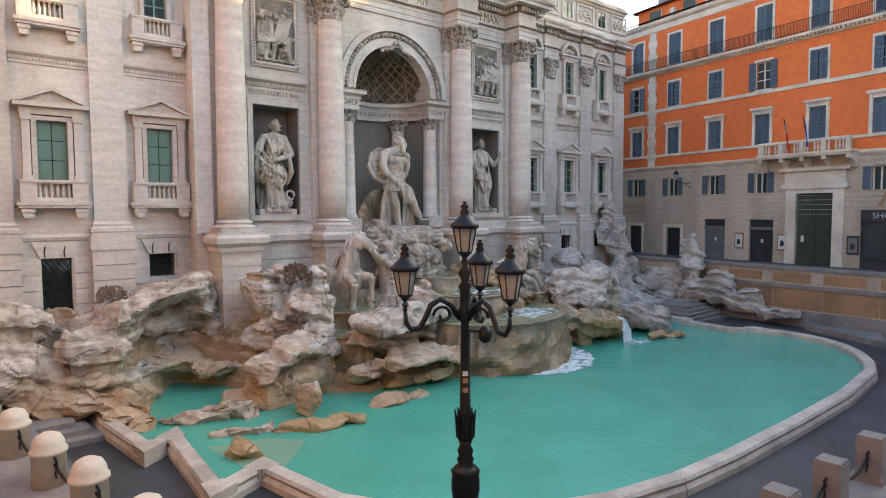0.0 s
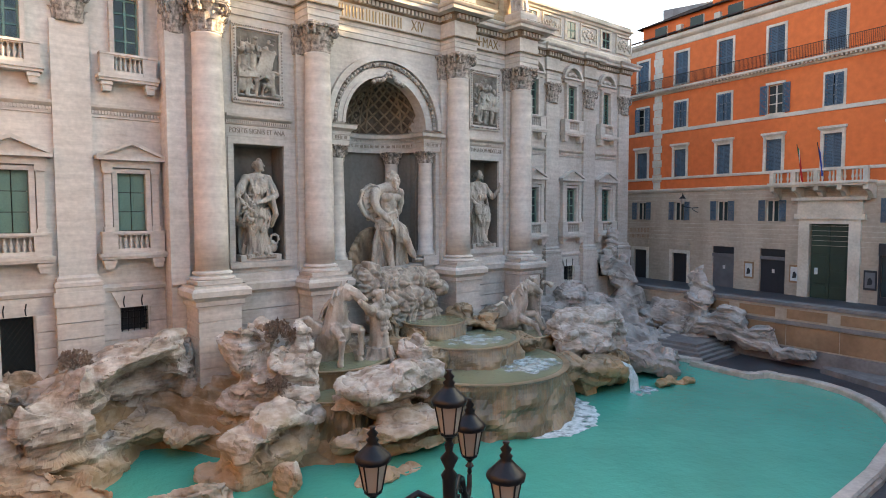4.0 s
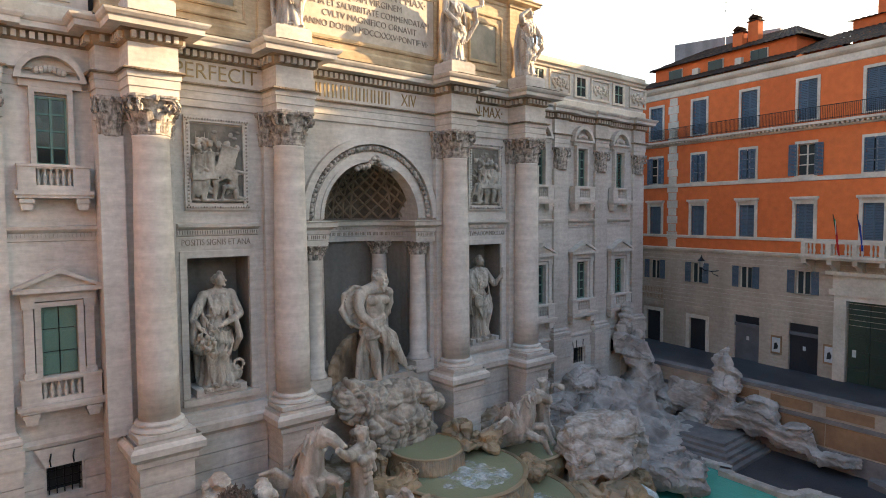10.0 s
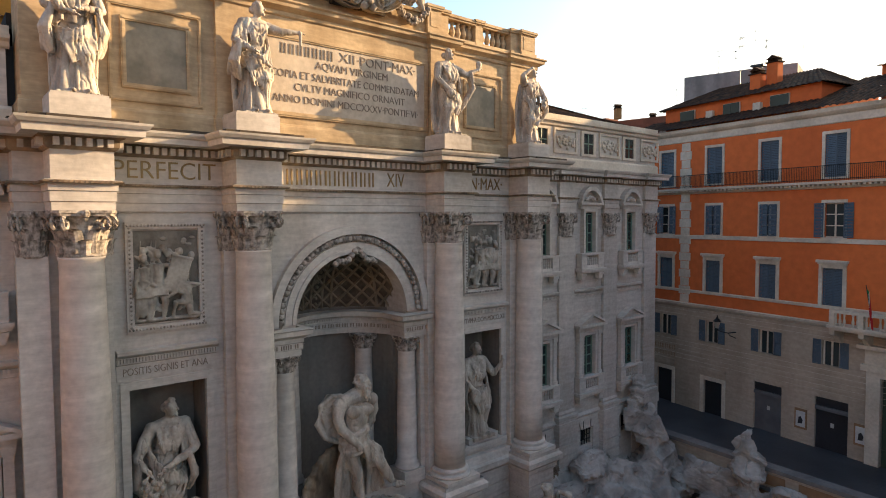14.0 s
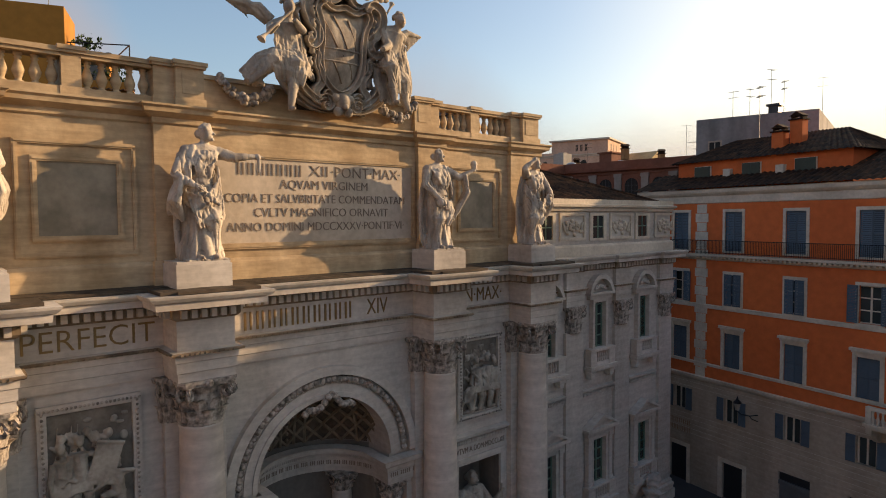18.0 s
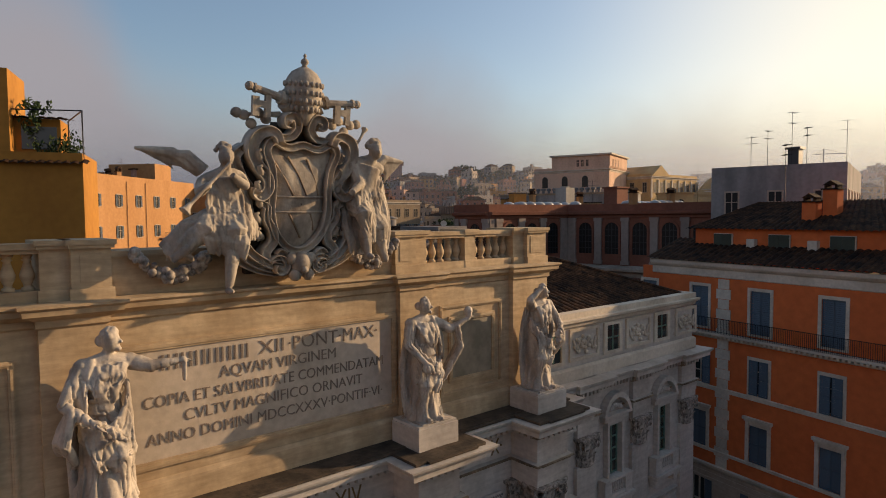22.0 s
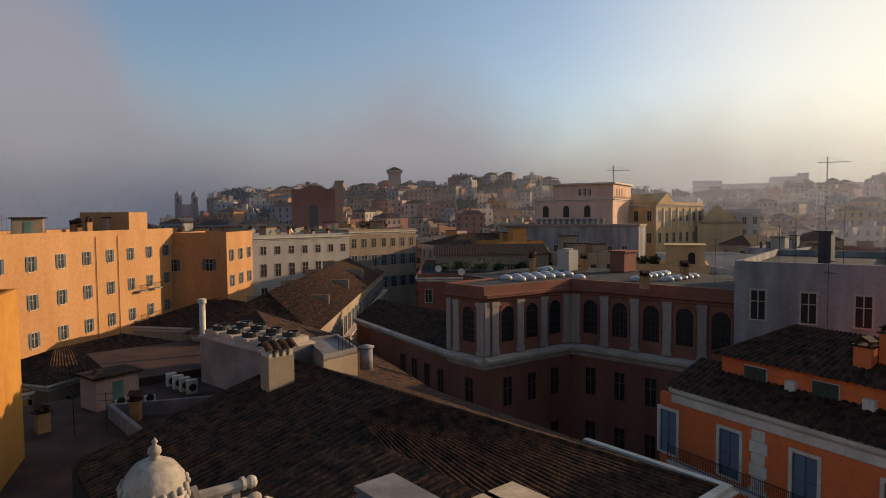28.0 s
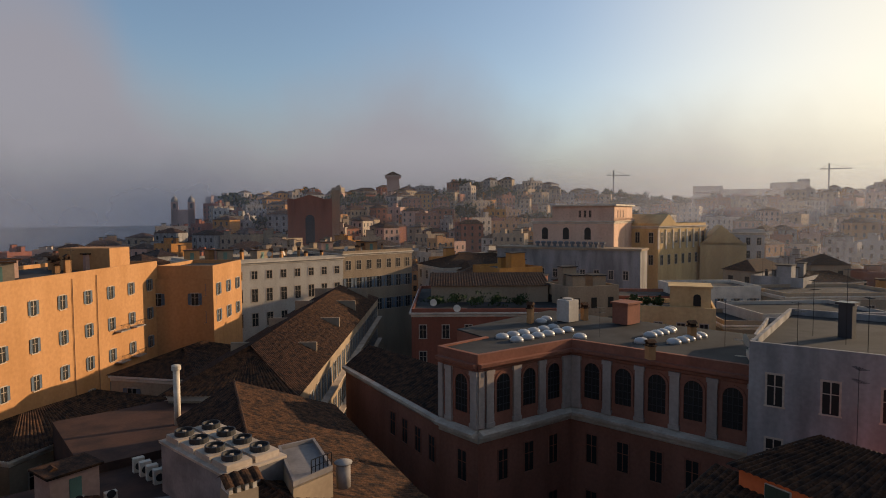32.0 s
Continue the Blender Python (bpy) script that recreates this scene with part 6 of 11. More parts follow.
        sh.ball(w + d * 0.12 * u, (0.17 * u, 0.17 * u, 0.19 * u), 8, 6)
        for k in range(3):
            sh.tube([w + d * 0.15 * u + Vector((0.07 * u * (k - 1), 0, 0)), w + d * 0.5 * u + Vector((0.1 * u * (k - 1), -0.03 * u, -0.06 * u * k))], [0.06 * u, 0.04 * u], 5)
        # cloth that falls from the forearm
        if tail in (sgn, 2):
            m = e.lerp(w, 0.25)
            rolls(sh, (m + V(0, -0.25, 0.1), m + V(0, 0.3, 0.1)), (m + V(sgn * 0.25, -0.2, -1.3), m + V(sgn * 0.5, 0.3, -1.2)), (V(sgn * 1.1, -0.4, 2.2), V(sgn * 1.6, 0.3, 2.6)), 6, 0.17 * u, 0.06 * u, seed + 5 + sgn, 0.0)
    # mantle: a thick twisted roll from the low hip to the high one, and the panel that hangs from it
    for k in range(7):
        t = k / 6
        pts = []
        for q in range(17):
            a = math.pi * (1.08 + 0.92 * 1.0 * q / 16) if bent > 0 else math.pi * (1.92 - 0.92 * q / 16)
            r = (1.0 + 0.10 * math.sin(math.pi * q / 16)) * (1 - 0.05 * t)
            zc = 3.2 + 1.5 * (q / 16) ** 1.2 + 0.62 * t - 0.75 * math.sin(math.pi * q / 16)
            pts.append((r * u * math.cos(a), r * 0.95 * u * math.sin(a) - 0.06 * u, (zc + 0.08 * math.sin(3 * q + k)) * u))
        sh.tube(pts, (0.10 + 0.03 * math.sin(2.2 * k)) * u, 7)
    rolls(sh, (V(-bent * 0.9, -0.5, 3.6), V(bent * 0.9, -0.6, 4.2)), (V(-bent * 0.75, -0.98, 2.9), V(bent * 0.95, -0.95, 3.0)), (V(-bent * 0.3, -1.0, 1.7), V(bent * 1.15, -0.6, 2.3)), 15, 0.085 * u, 0.05 * u, seed + 9, 0.1 * u)
    # cloak over the back, and one end of it over a shoulder
    rolls(sh, (V(-0.9, 0.35, 6.0), V(0.9, 0.35, 6.0)), (V(-1.15, 0.62, 3.4), V(1.15, 0.62, 3.4)), (V(-1.15, 0.45, 0.2), V(1.15, 0.45, 0.2)), 11, 0.2 * u, 0.06 * u, seed + 12, -0.08 * u)
    rolls(sh, (V(-bent * 0.55, -0.25, 6.45) + Vector((lx, 0, 0)), V(-bent * 1.05, 0.1, 6.25) + Vector((lx, 0, 0))), (V(-bent * 0.75, -0.6, 5.2), V(-bent * 1.25, -0.1, 5.0)), (V(-bent * 0.75, -0.7, 4.1), V(-bent * 1.3, -0.2, 3.6)), 6, 0.14 * u, 0.05 * u, seed + 14, 0.05 * u)
    for q in hold or ():
        sh.ball(Vector(q[:3]) * h, q[3] * h, 8, 6)
    block_ = [V(-1.2, -1.25, 0), V(1.2, -1.25, 0), V(1.2, 1.0, 0), V(-1.2, 1.0, 0)]
    sh.slab([(p.x, p.y) for p in block_], -0.25 * u, 0.06 * u)
    me = remeshed(sh, h / 165, "statue")
    return smooth_fold(me, 0.035 * u, 2.8 / u, seed, 6.0 * u, 0.22, None, 2, 0.085 * u)


def statue(me, m, label, group="", name="statue"):
    ob = new(name, me)
    ob.matrix_basis = m
    return tagged(ob, label, "statue", group)


AT = "statues of the attic"
FRUIT = [(-0.20 + 0.035 * (k % 4) + 0.01 * math.sin(k * 2.3), -0.19 - 0.02 * (k % 3), 0.36 + 0.03 * (k // 4) + 0.008 * math.cos(k * 3.1), 0.024) for k in range(18)]
BASKET = [(-0.15 + 0.075 * math.cos(k * 0.52), -0.18, 0.43 + 0.07 * math.sin(k * 0.52), 0.014) for k in range(7)]
URN = [(0.17 + 0.045 * math.cos(k * 0.6), -0.08, 0.16 + 0.05 * math.sin(k * 0.6), 0.018) for k in range(10)] + [(0.16, -0.02, 0.08, 0.07), (0.08, -0.08, 0.04, 0.05)]
SHEAF = [(-0.06 + 0.02 * math.sin(k * 2.1) + 0.012 * k, -0.19, 0.53 - 0.012 * k, 0.018) for k in range(11)]
statue(draped_figure(3.95, ((-0.2, -0.05, 0.66), (-0.04, -0.17, 0.60)), ((0.19, -0.06, 0.67), (0.03, -0.17, 0.64)), 1, 0.02, -0.3, 1, [(-0.1 - 0.02 * k, -0.15, 0.62 + 0.03 * k, 0.03 + 0.004 * k) for k in range(5)], 2), pose(-10.4, -0.72, 23.28), "draped marble woman holding a horn on the cornice", AT)
statue(draped_figure(4.1, ((-0.2, -0.08, 0.62), (-0.08, -0.2, 0.53)), ((0.25, -0.06, 0.77), (0.40, -0.09, 0.78)), 2, 0.03, 0.9, 1, SHEAF + [(0.42, -0.1, 0.77 - 0.02 * k, 0.016) for k in range(6)], -1), pose(-4.65, -0.72, 23.28), "draped marble woman with sheaf and outstretched arm", AT)
statue(draped_figure(3.95, ((-0.2, -0.05, 0.64), (-0.12, -0.18, 0.5)), ((0.23, -0.08, 0.73), (0.37, -0.12, 0.80)), 3, -0.02, 0.6, -1, [(0.39, -0.12, 0.84, 0.035), (0.39, -0.12, 0.87, 0.04), (-0.1, -0.18, 0.46, 0.05)], 1), pose(4.8, -0.72, 23.28), "draped marble woman raising a cup", AT)
statue(draped_figure(3.95, ((-0.16, -0.05, 0.88), (-0.04, -0.08, 0.97)), ((0.2, -0.1, 0.62), (0.1, -0.2, 0.58)), 4, 0.03, 0.6, -1, [(0.1 - 0.02 * (k % 3), -0.2, 0.57 - 0.02 * k, 0.035) for k in range(6)], 1), pose(10.4, -0.72, 23.28), "draped marble woman with flowers and raised arm", AT)
statue(draped_figure(4.75, ((-0.22, -0.04, 0.60), (-0.17, -0.15, 0.53)), ((0.19, -0.10, 0.62), (-0.06, -0.2, 0.54)), 5, 0.02, 0.75, -1, FRUIT + BASKET + URN, 2), pose(-7.7, 0.55, 8.15), "draped marble woman with a fruit basket in a niche", "statues of the niches")
statue(draped_figure(4.75, ((-0.2, -0.04, 0.62), (-0.15, -0.17, 0.53)), ((0.22, -0.08, 0.64), (0.27, -0.14, 0.76)), 6, 0.0, 0.25, 1, [(-0.15, -0.18, 0.50 - 0.02 * k, 0.05) for k in range(4)] + [(0.28, -0.15, 0.72 + 0.03 * k, 0.016) for k in range(5)], -1), pose(7.65, 0.55, 8.15), "draped marble figure holding a staff and a vessel in a niche", "statues of the niches")
for s in (-1, 1):
    single("statue_plinth", Shape().box(s * 7.7 - 1.05, s * 7.7 + 1.05, -0.1, 1.2, 7.84, 8.16), TRAVERTINE, "plain marble plinth in a niche", "plinth", "plinths of the niches")

# the great bearded sea god
sh = Shape()
sh.tube([(0.22, -0.35, 0.12), (0.12, -0.18, 0.85), (-0.02, -0.32, 1.55), (-0.2, -0.12, 2.3), (-0.25, -0.05, 2.95)], [0.17, 0.26, 0.27, 0.38, 0.46], 12)
sh.ball((0.25, -0.62, 0.08), (0.19, 0.42, 0.13), 10, 6)
sh.tube([(1.78, -0.5, 0.75), (1.5, -0.45, 1.15), (1.05, -0.62, 1.85), (0.6, -0.4, 2.4), (0.2, -0.1, 2.95)], [0.16, 0.25, 0.27, 0.4, 0.48], 12)
sh.ball((1.98, -0.72, 0.6), (0.36, 0.3, 0.13), 10, 6)
sh.tube([(-0.02, 0, 2.8), (0.04, -0.02, 3.4), (0.1, 0.0, 4.0), (0.14, 0.02, 4.6)], [0.58, 0.5, 0.62, 0.6], 14)
for k in (-1, 1):
    sh.ball((0.12 + k * 0.33, -0.42, 4.38), (0.38, 0.24, 0.27), 12, 8)
    for q in range(3):
        sh.ball((0.06 + k * 0.17, -0.46 + 0.02 * q, 3.9 - 0.26 * q), (0.17, 0.12, 0.14), 8, 6)
    sh.ball((0.14 + k * 0.82, 0.02, 4.68), (0.36, 0.36, 0.32), 10, 8)
sh.tube([(-0.6, 0, 4.8), (0.15, 0.05, 4.95), (0.85, 0.05, 4.8)], [0.3, 0.4, 0.3], 12)
sh.tube([(-0.75, -0.02, 4.6), (-0.86, -0.12, 4.1), (-0.72, -0.25, 3.65), (-0.42, -0.52, 3.25), (-0.2, -0.68, 2.98)], [0.32, 0.28, 0.23, 0.2, 0.13], 10)
sh.ball((-0.14, -0.74, 2.86), (0.15, 0.15, 0.2), 8, 6)
sh.tube([(0.98, 0.05, 4.6), (1.22, 0.2, 4.1), (1.12, 0.25, 3.6), (0.9, 0.2, 3.2)], [0.32, 0.26, 0.22, 0.14], 10)
sh.tube([(0.2, 0, 4.9), (0.34, -0.12, 5.3)], [0.28, 0.25], 10)
sh.ball((0.38, -0.18, 5.58), (0.30, 0.36, 0.42), 16, 12)
sh.tube([(0.52, -0.5, 5.66), (0.58, -0.56, 5.5)], [0.05, 0.08], 6)
rr = random.Random(5)
for k in range(70):
    a, e = rr.uniform(0, 6.28), rr.uniform(-0.3, 1.5)
    c = Vector((math.cos(a) * math.cos(e), math.sin(a) * math.cos(e), math.sin(e)))
    if c.y > -0.75:
        sh.ball((0.36 + 0.32 * c.x, -0.12 + 0.36 * c.y, 5.6 + 0.36 * c.z), rr.uniform(0.05, 0.085), 6, 5)
for k in range(40):                    # beard
    t = k / 39
    sh.ball((0.46 + 0.17 * math.cos(k * 2.4) * (1 - 0.5 * t), -0.5 - 0.08 * math.sin(k * 1.7), 5.44 - 0.62 * t), 0.085 - 0.025 * t, 6, 5)
for k in (-1, 1):                      # brow and cheeks
    sh.ball((0.42 + 0.12 * k, -0.48, 5.7), (0.11, 0.07, 0.05), 8, 6)
    sh.ball((0.44 + 0.14 * k, -0.47, 5.54), (0.09, 0.08, 0.07), 8, 6)
for k in range(6):                     # loincloth twisted round the hips
    sh.tube([((0.62 + 0.05 * math.sin(k * 2)) * math.cos(a), 0.56 * math.sin(a) - 0.06, 2.75 + 0.12 * k + 0.26 * math.sin(a + 0.9 + 0.2 * k)) for a in [6.2832 * q / 18 for q in range(19)]], 0.1, 7)
rolls(sh, ((-0.1, -0.5, 3.1), (0.55, -0.45, 3.0)), ((0.2, -0.72, 2.6), (0.95, -0.6, 2.5)), ((0.5, -0.55, 1.7), (1.35, -0.3, 1.8)), 10, 0.11, 0.05, 3)
rolls(sh, ((-0.55, -0.2, 3.0), (0.5, 0.15, 2.9)), ((-0.75, 0.1, 1.7), (0.75, 0.3, 1.6)), ((-0.95, 0.05, 0.0), (1.25, 0.3, 0.0)), 15, 0.15, 0.06, 4, 0.0)
rolls(sh, ((0.7, -0.2, 2.4), (1.2, -0.2, 2.0)), ((0.75, -0.1, 1.4), (1.35, 0.0, 1.2)), ((0.7, 0.0, 0.1), (1.6, 0.1, 0.3)), 8, 0.12, 0.05, 6, 0.0)
for k in range(11):                    # cloak blown out in a great loop behind the shoulder
    t = k / 10
    sh.tube([(-0.35, 0.15 + 0.25 * t, 5.0), (-0.95, 0.2 + 0.4 * t, 5.12 - 0.1 * t), (-1.5 + 0.2 * t, 0.25 + 0.4 * t, 4.75 - 0.15 * t), (-1.72 + 0.45 * t, 0.2 + 0.4 * t, 4.0 - 0.1 * t), (-1.4 + 0.5 * t, 0.1 + 0.35 * t, 3.35), (-0.75 + 0.2 * t, 0.1 + 0.2 * t, 3.0)], [0.1, 0.12, 0.13, 0.13, 0.12, 0.1], 7)
for k in range(12):                    # the hollow of the cloak
    t = k / 11
    sh.tube([(-0.3, 0.2, 4.95 - 1.5 * t), (-0.9, 0.3, 5.0 - 1.8 * t), (-1.5 + 0.5 * abs(t - 0.3), 0.26, 4.8 - 1.7 * t)], [0.15, 0.12 + 0.05 * (k % 2), 0.13], 7)
me = smooth_fold(remeshed(sh, 0.03, "statue"), 0.015, 3.4, 9, 3.0, 0.25, None, 2, 0.05)
statue(me, pose(-0.05, 0.1, 6.85) @ Matrix.Diagonal((0.97, 0.97, 0.965, 1)), "colossal bearded marble sea god stepping from a shell")

# his shell: a great ribbed fan behind him on a mass of carved ruffles, with a beast's head
shell = thing("shell_chariot", "ruffled stone shell with a sea beast on the rocks", "sculpture")


def frilled(seed, blobs, amp, mat, voxel=0.04):
    sh = Shape()
    for k, b in enumerate(blobs):
        sh.ball(b[:3], b[3:6], 18, 12)
    me = remeshed(sh, voxel, "ruffle")
    n = len(me.vertices)
    co, nr = np.empty(n * 3), np.empty(n * 3)
    me.vertices.foreach_get("co", co)
    me.vertices.foreach_get("normal", nr)
    co, nr = co.reshape(-1, 3), nr.reshape(-1, 3)
    for i, c in enumerate(co):
        w = Vector(c)
        q = noise.noise(w * 0.9 + Vector((seed, 0, 0)))
        fold = abs(math.sin(6.2 * w.x + 0.6 * w.z + 4.5 * q)) ** 0.6 - 0.7
        lip = abs(noise.noise(Vector((w.x * 1.6, w.y * 1.6, w.z * 3.6)) + Vector((0, seed, 0)))) - 0.2
        co[i] += nr[i] * (amp * fold + amp * 1.5 * lip + 0.03 * noise.noise(w * 7))
    me.vertices.foreach_set("co", co.ravel())
    me.polygons.foreach_set("use_smooth", [True] * len(me.polygons))
    me.materials.clear()
    me.materials.append(mat)
    me.update()
    return me


part("ruffle", frilled(3, ((-0.5, -1.0, 6.1, 2.2, 0.9, 0.9), (0.9, -1.0, 6.2, 1.4, 0.8, 0.8), (-1.8, -0.6, 6.6, 0.8, 0.9, 0.9), (0.1, -1.5, 5.2, 2.3, 0.9, 0.9), (0.3, -1.2, 4.4, 2.6, 1.1, 0.7), (-0.2, -0.3, 6.3, 2.3, 0.9, 0.75)), 0.2, CREST), CREST, shell)
part("beast_head", frilled(8, ((1.95, -1.35, 6.35, 0.55, 0.75, 0.55), (2.1, -1.9, 6.1, 0.35, 0.45, 0.3), (2.5, -1.5, 5.8, 0.6, 0.7, 0.5), (1.6, -1.0, 6.7, 0.4, 0.5, 0.4)), 0.1, CREST), CREST, shell, "carved head of a sea beast")
fan = Shape()
for k in range(19):
    a = radians(84 + 112 * k / 18)
    fan.tube([(-0.5, 1.1, 6.7), (-0.5 + 1.3 * math.cos(a), 1.0 - 0.3 * abs(math.cos(a)), 6.8 + 1.6 * math.sin(a)), (-0.5 + 2.05 * math.cos(a), 0.75 - 0.6 * abs(math.cos(a)) + 0.1 * (k % 2), 6.8 + 2.6 * math.sin(a))], [0.2, 0.22, 0.17], 7)
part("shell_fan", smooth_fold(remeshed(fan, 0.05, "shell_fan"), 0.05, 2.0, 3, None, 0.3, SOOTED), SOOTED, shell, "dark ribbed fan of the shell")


def sea_horse(seed, rear):
    """A winged horse, facing -y: rearing, or leaning forward."""
    sh = Shape()
    tilt = radians(58 if rear else 24)
    c, s_ = math.cos(tilt), math.sin(tilt)

    def P(f, side, up):                  # along the body, to the side, above it
        return Vector((side, -(f * c - up * s_), f * s_ + up * c))

    sh.tube([P(-1.3, 0, 0), P(-0.3, 0, 0.05), P(0.6, 0, -0.02), P(1.15, 0, 0.08)], [0.6, 0.68, 0.76, 0.6], 14)
    sh.ball(P(0.95, -0.28, -0.2), (0.36, 0.36, 0.42), 10, 8).ball(P(0.95, 0.28, -0.2), (0.36, 0.36, 0.42), 10, 8)
    nk = P(1.2, 0, 0.25)
    hd_ = nk + Vector((0.2, -0.4, 1.35))
    sh.tube([P(0.9, 0, 0.2), nk + Vector((0, -0.05, 0.5)), nk + Vector((0.05, -0.1, 1.0)), hd_], [0.62, 0.48, 0.4, 0.32], 12)
    sh.tube([hd_ + Vector((-0.05, 0.1, 0.1)), hd_ + Vector((0.25, -0.4, -0.12)), hd_ + Vector((0.48, -0.8, -0.48))], [0.34, 0.27, 0.19], 10)
    sh.ball(hd_ + Vector((0.02, -0.12, -0.2)), (0.26, 0.28, 0.28), 9, 7)
    for k in (-1, 1):
        sh.tube([hd_ + Vector((k * 0.16, 0.12, 0.2)), hd_ + Vector((k * 0.2, 0.08, 0.52))], [0.1, 0.03], 6)
    for k in (-1, 1):                    # nostrils, eyes and the jaw
        sh.ball(hd_ + Vector((0.46 + 0.1 * k, -0.84, -0.42)), (0.08, 0.09, 0.09), 7, 5)
        sh.ball(hd_ + Vector((0.1 + 0.22 * k, -0.3, 0.08)), (0.07, 0.09, 0.07), 7, 5)
        sh.ball(P(0.2, 0.5 * k, 0.1), (0.25, 0.4, 0.35), 9, 7)
    for k in range(44):
        t = k / 43
        p = P(0.9, 0, 0.7).lerp(hd_, t) + Vector((0.1 * math.sin(k * 2.7), 0.18, 0.12))
        q = Vector((0.5 * math.sin(k * 1.9), 0.2 * math.cos(k * 2.3), 0))
        sh.tube([p, p + q * 0.6 + Vector((0, 0.08, 0.06)), p + q + Vector((0, 0.02, -0.18)), p + q * 1.3 + Vector((0, -0.06, -0.3))], [0.1, 0.09, 0.075, 0.04], 6)
    for k in (-1, 1):
        sho = P(0.95, k * 0.4, -0.2)
        knee = sho + (Vector((0.22 * k, -0.75, -0.35 + 0.3 * (k > 0))) if rear else Vector((0.05 * k, -0.95, -0.1 + 0.25 * k)))
        hoof = knee + (Vector((0.04 * k, 0.1, -1.2)) if rear else Vector((0, -0.45, -0.9)))
        sh.tube([sho, knee], [0.28, 0.19], 9)
        sh.tube([knee, knee.lerp(hoof, 0.6), hoof], [0.19, 0.12, 0.15], 9)
        sh.ball(hoof, (0.16, 0.2, 0.13), 8, 6)
        w0 = P(0.5, k * 0.5, 0.35)
        for q in range(7):
            sh.tube([w0, w0 + Vector((k * (0.7 + 0.06 * q), 0.3 + 0.12 * q, 0.65 - 0.16 * q)), w0 + Vector((k * (1.25 - 0.03 * q), 0.6 + 0.2 * q, 0.55 - 0.3 * q))], [0.16, 0.16, 0.07], 6)
    sh.tube([P(-1.1, 0, 0), P(-1.7, 0.3, -0.2), P(-2.1, 0.9, 0.3) + Vector((0, 0, 0.4)), P(-1.9, 1.3, 0.6) + Vector((0, 0, 0.9))], [0.5, 0.42, 0.3, 0.12], 10)
    return smooth_fold(remeshed(sh, 0.032, "horse_statue"), 0.008, 3.0, seed, None, 0.25, None, 2)


statue(sea_horse(21, True), pose(-5.6, -3.2, 4.0, 0, 0, 12), "rearing winged marble sea horse in a green pool", "", "horse_statue")
statue(sea_horse(22, False), pose(6.3, -3.2, 3.7, 0, 0, 38), "calm winged marble sea horse stepping forward", "", "horse_statue")


def triton(seed, up):
    sh = Shape()
    sh.tube([(0, 0, -0.2), (0.05, 0, 0.8), (0.0, 0, 1.5), (0.05, 0, 2.1)], [0.62, 0.48, 0.42, 0.5], 12)
    sh.tube([(-0.45, 0, 2.25), (0, 0, 2.35), (0.5, 0, 2.25)], [0.25, 0.3, 0.25], 10)
    sh.tube([(0, 0, 2.3), (0.03, -0.05, 2.7)], [0.2, 0.18], 8)
    sh.ball((0.03, -0.08, 2.9), (0.24, 0.27, 0.32), 12, 8)
    for k in range(10):
        sh.ball((0.03 + 0.22 * math.cos(k * 0.7), 0.0 + 0.22 * math.sin(k * 0.7), 3.06 + 0.05 * math.sin(k)), 0.11, 6, 5)
    for k in (-1, 1):                    # chest, belly and shoulders
        sh.ball((k * 0.24, -0.34, 2.02), (0.3, 0.2, 0.22), 10, 7)
        sh.ball((k * 0.52, 0, 2.25), (0.3, 0.3, 0.28), 10, 7)
        for q in range(3):
            sh.ball((k * 0.13, -0.38, 1.62 - 0.24 * q), (0.14, 0.1, 0.12), 8, 6)
    for k in range(14):                  # hair and beard
        sh.ball((0.03 + 0.16 * math.cos(k * 1.3), -0.24 + 0.06 * math.sin(k * 2.1), 2.74 - 0.02 * k), 0.075, 6, 5)
    if up:
        sh.tube([(-0.45, 0, 2.25), (-1.0, -0.28, 2.4), (-1.6, -0.3, 2.85)], [0.26, 0.21, 0.13], 9)
        sh.tube([(0.5, 0, 2.2), (0.75, 0.2, 1.6), (0.95, 0.1, 1.1)], [0.22, 0.18, 0.12], 9)
    else:
        sh.tube([(-0.45, 0, 2.25), (-0.95, 0.1, 2.35), (-1.4, 0.3, 2.5)], [0.22, 0.18, 0.12], 9)
        sh.tube([(0.5, 0, 2.2), (0.75, -0.35, 2.3), (0.35, -0.5, 2.75)], [0.22, 0.18, 0.12], 9)
        sh.tube([(0.35, -0.45, 2.8), (0.5, -0.8, 2.7), (0.7, -1.0, 2.55)], [0.08, 0.14, 0.22], 8)
    for k in (-1, 1):
        sh.tube([(k * 0.25, 0, 0.3), (k * 0.6, -0.2, -0.1), (k * 0.95, 0.2, -0.2), (k * 1.2, 0.4, 0.5)], [0.42, 0.34, 0.24, 0.12], 9)
    for k in range(9):
        a = k * 0.7
        sh.tube([(0.5 * math.cos(a), 0.5 * math.sin(a), 0.5), (0.68 * math.cos(a), 0.68 * math.sin(a), -0.2)], [0.16, 0.22], 7)
    return smooth_fold(remeshed(sh, 0.032, "triton_statue"), 0.02, 3.2, seed, 0.9, 0.25, None, 2)


statue(triton(31, True), pose(-3.4, -4.0, 3.05, 0, 0, 15) @ Matrix.Scale(1.06, 4), "muscular marble triton reining in the rearing horse", "", "triton_statue")
statue(triton(32, False), pose(9.0, -3.2, 3.0, 0, 0, 25), "muscular marble triton blowing a conch", "", "triton_statue")

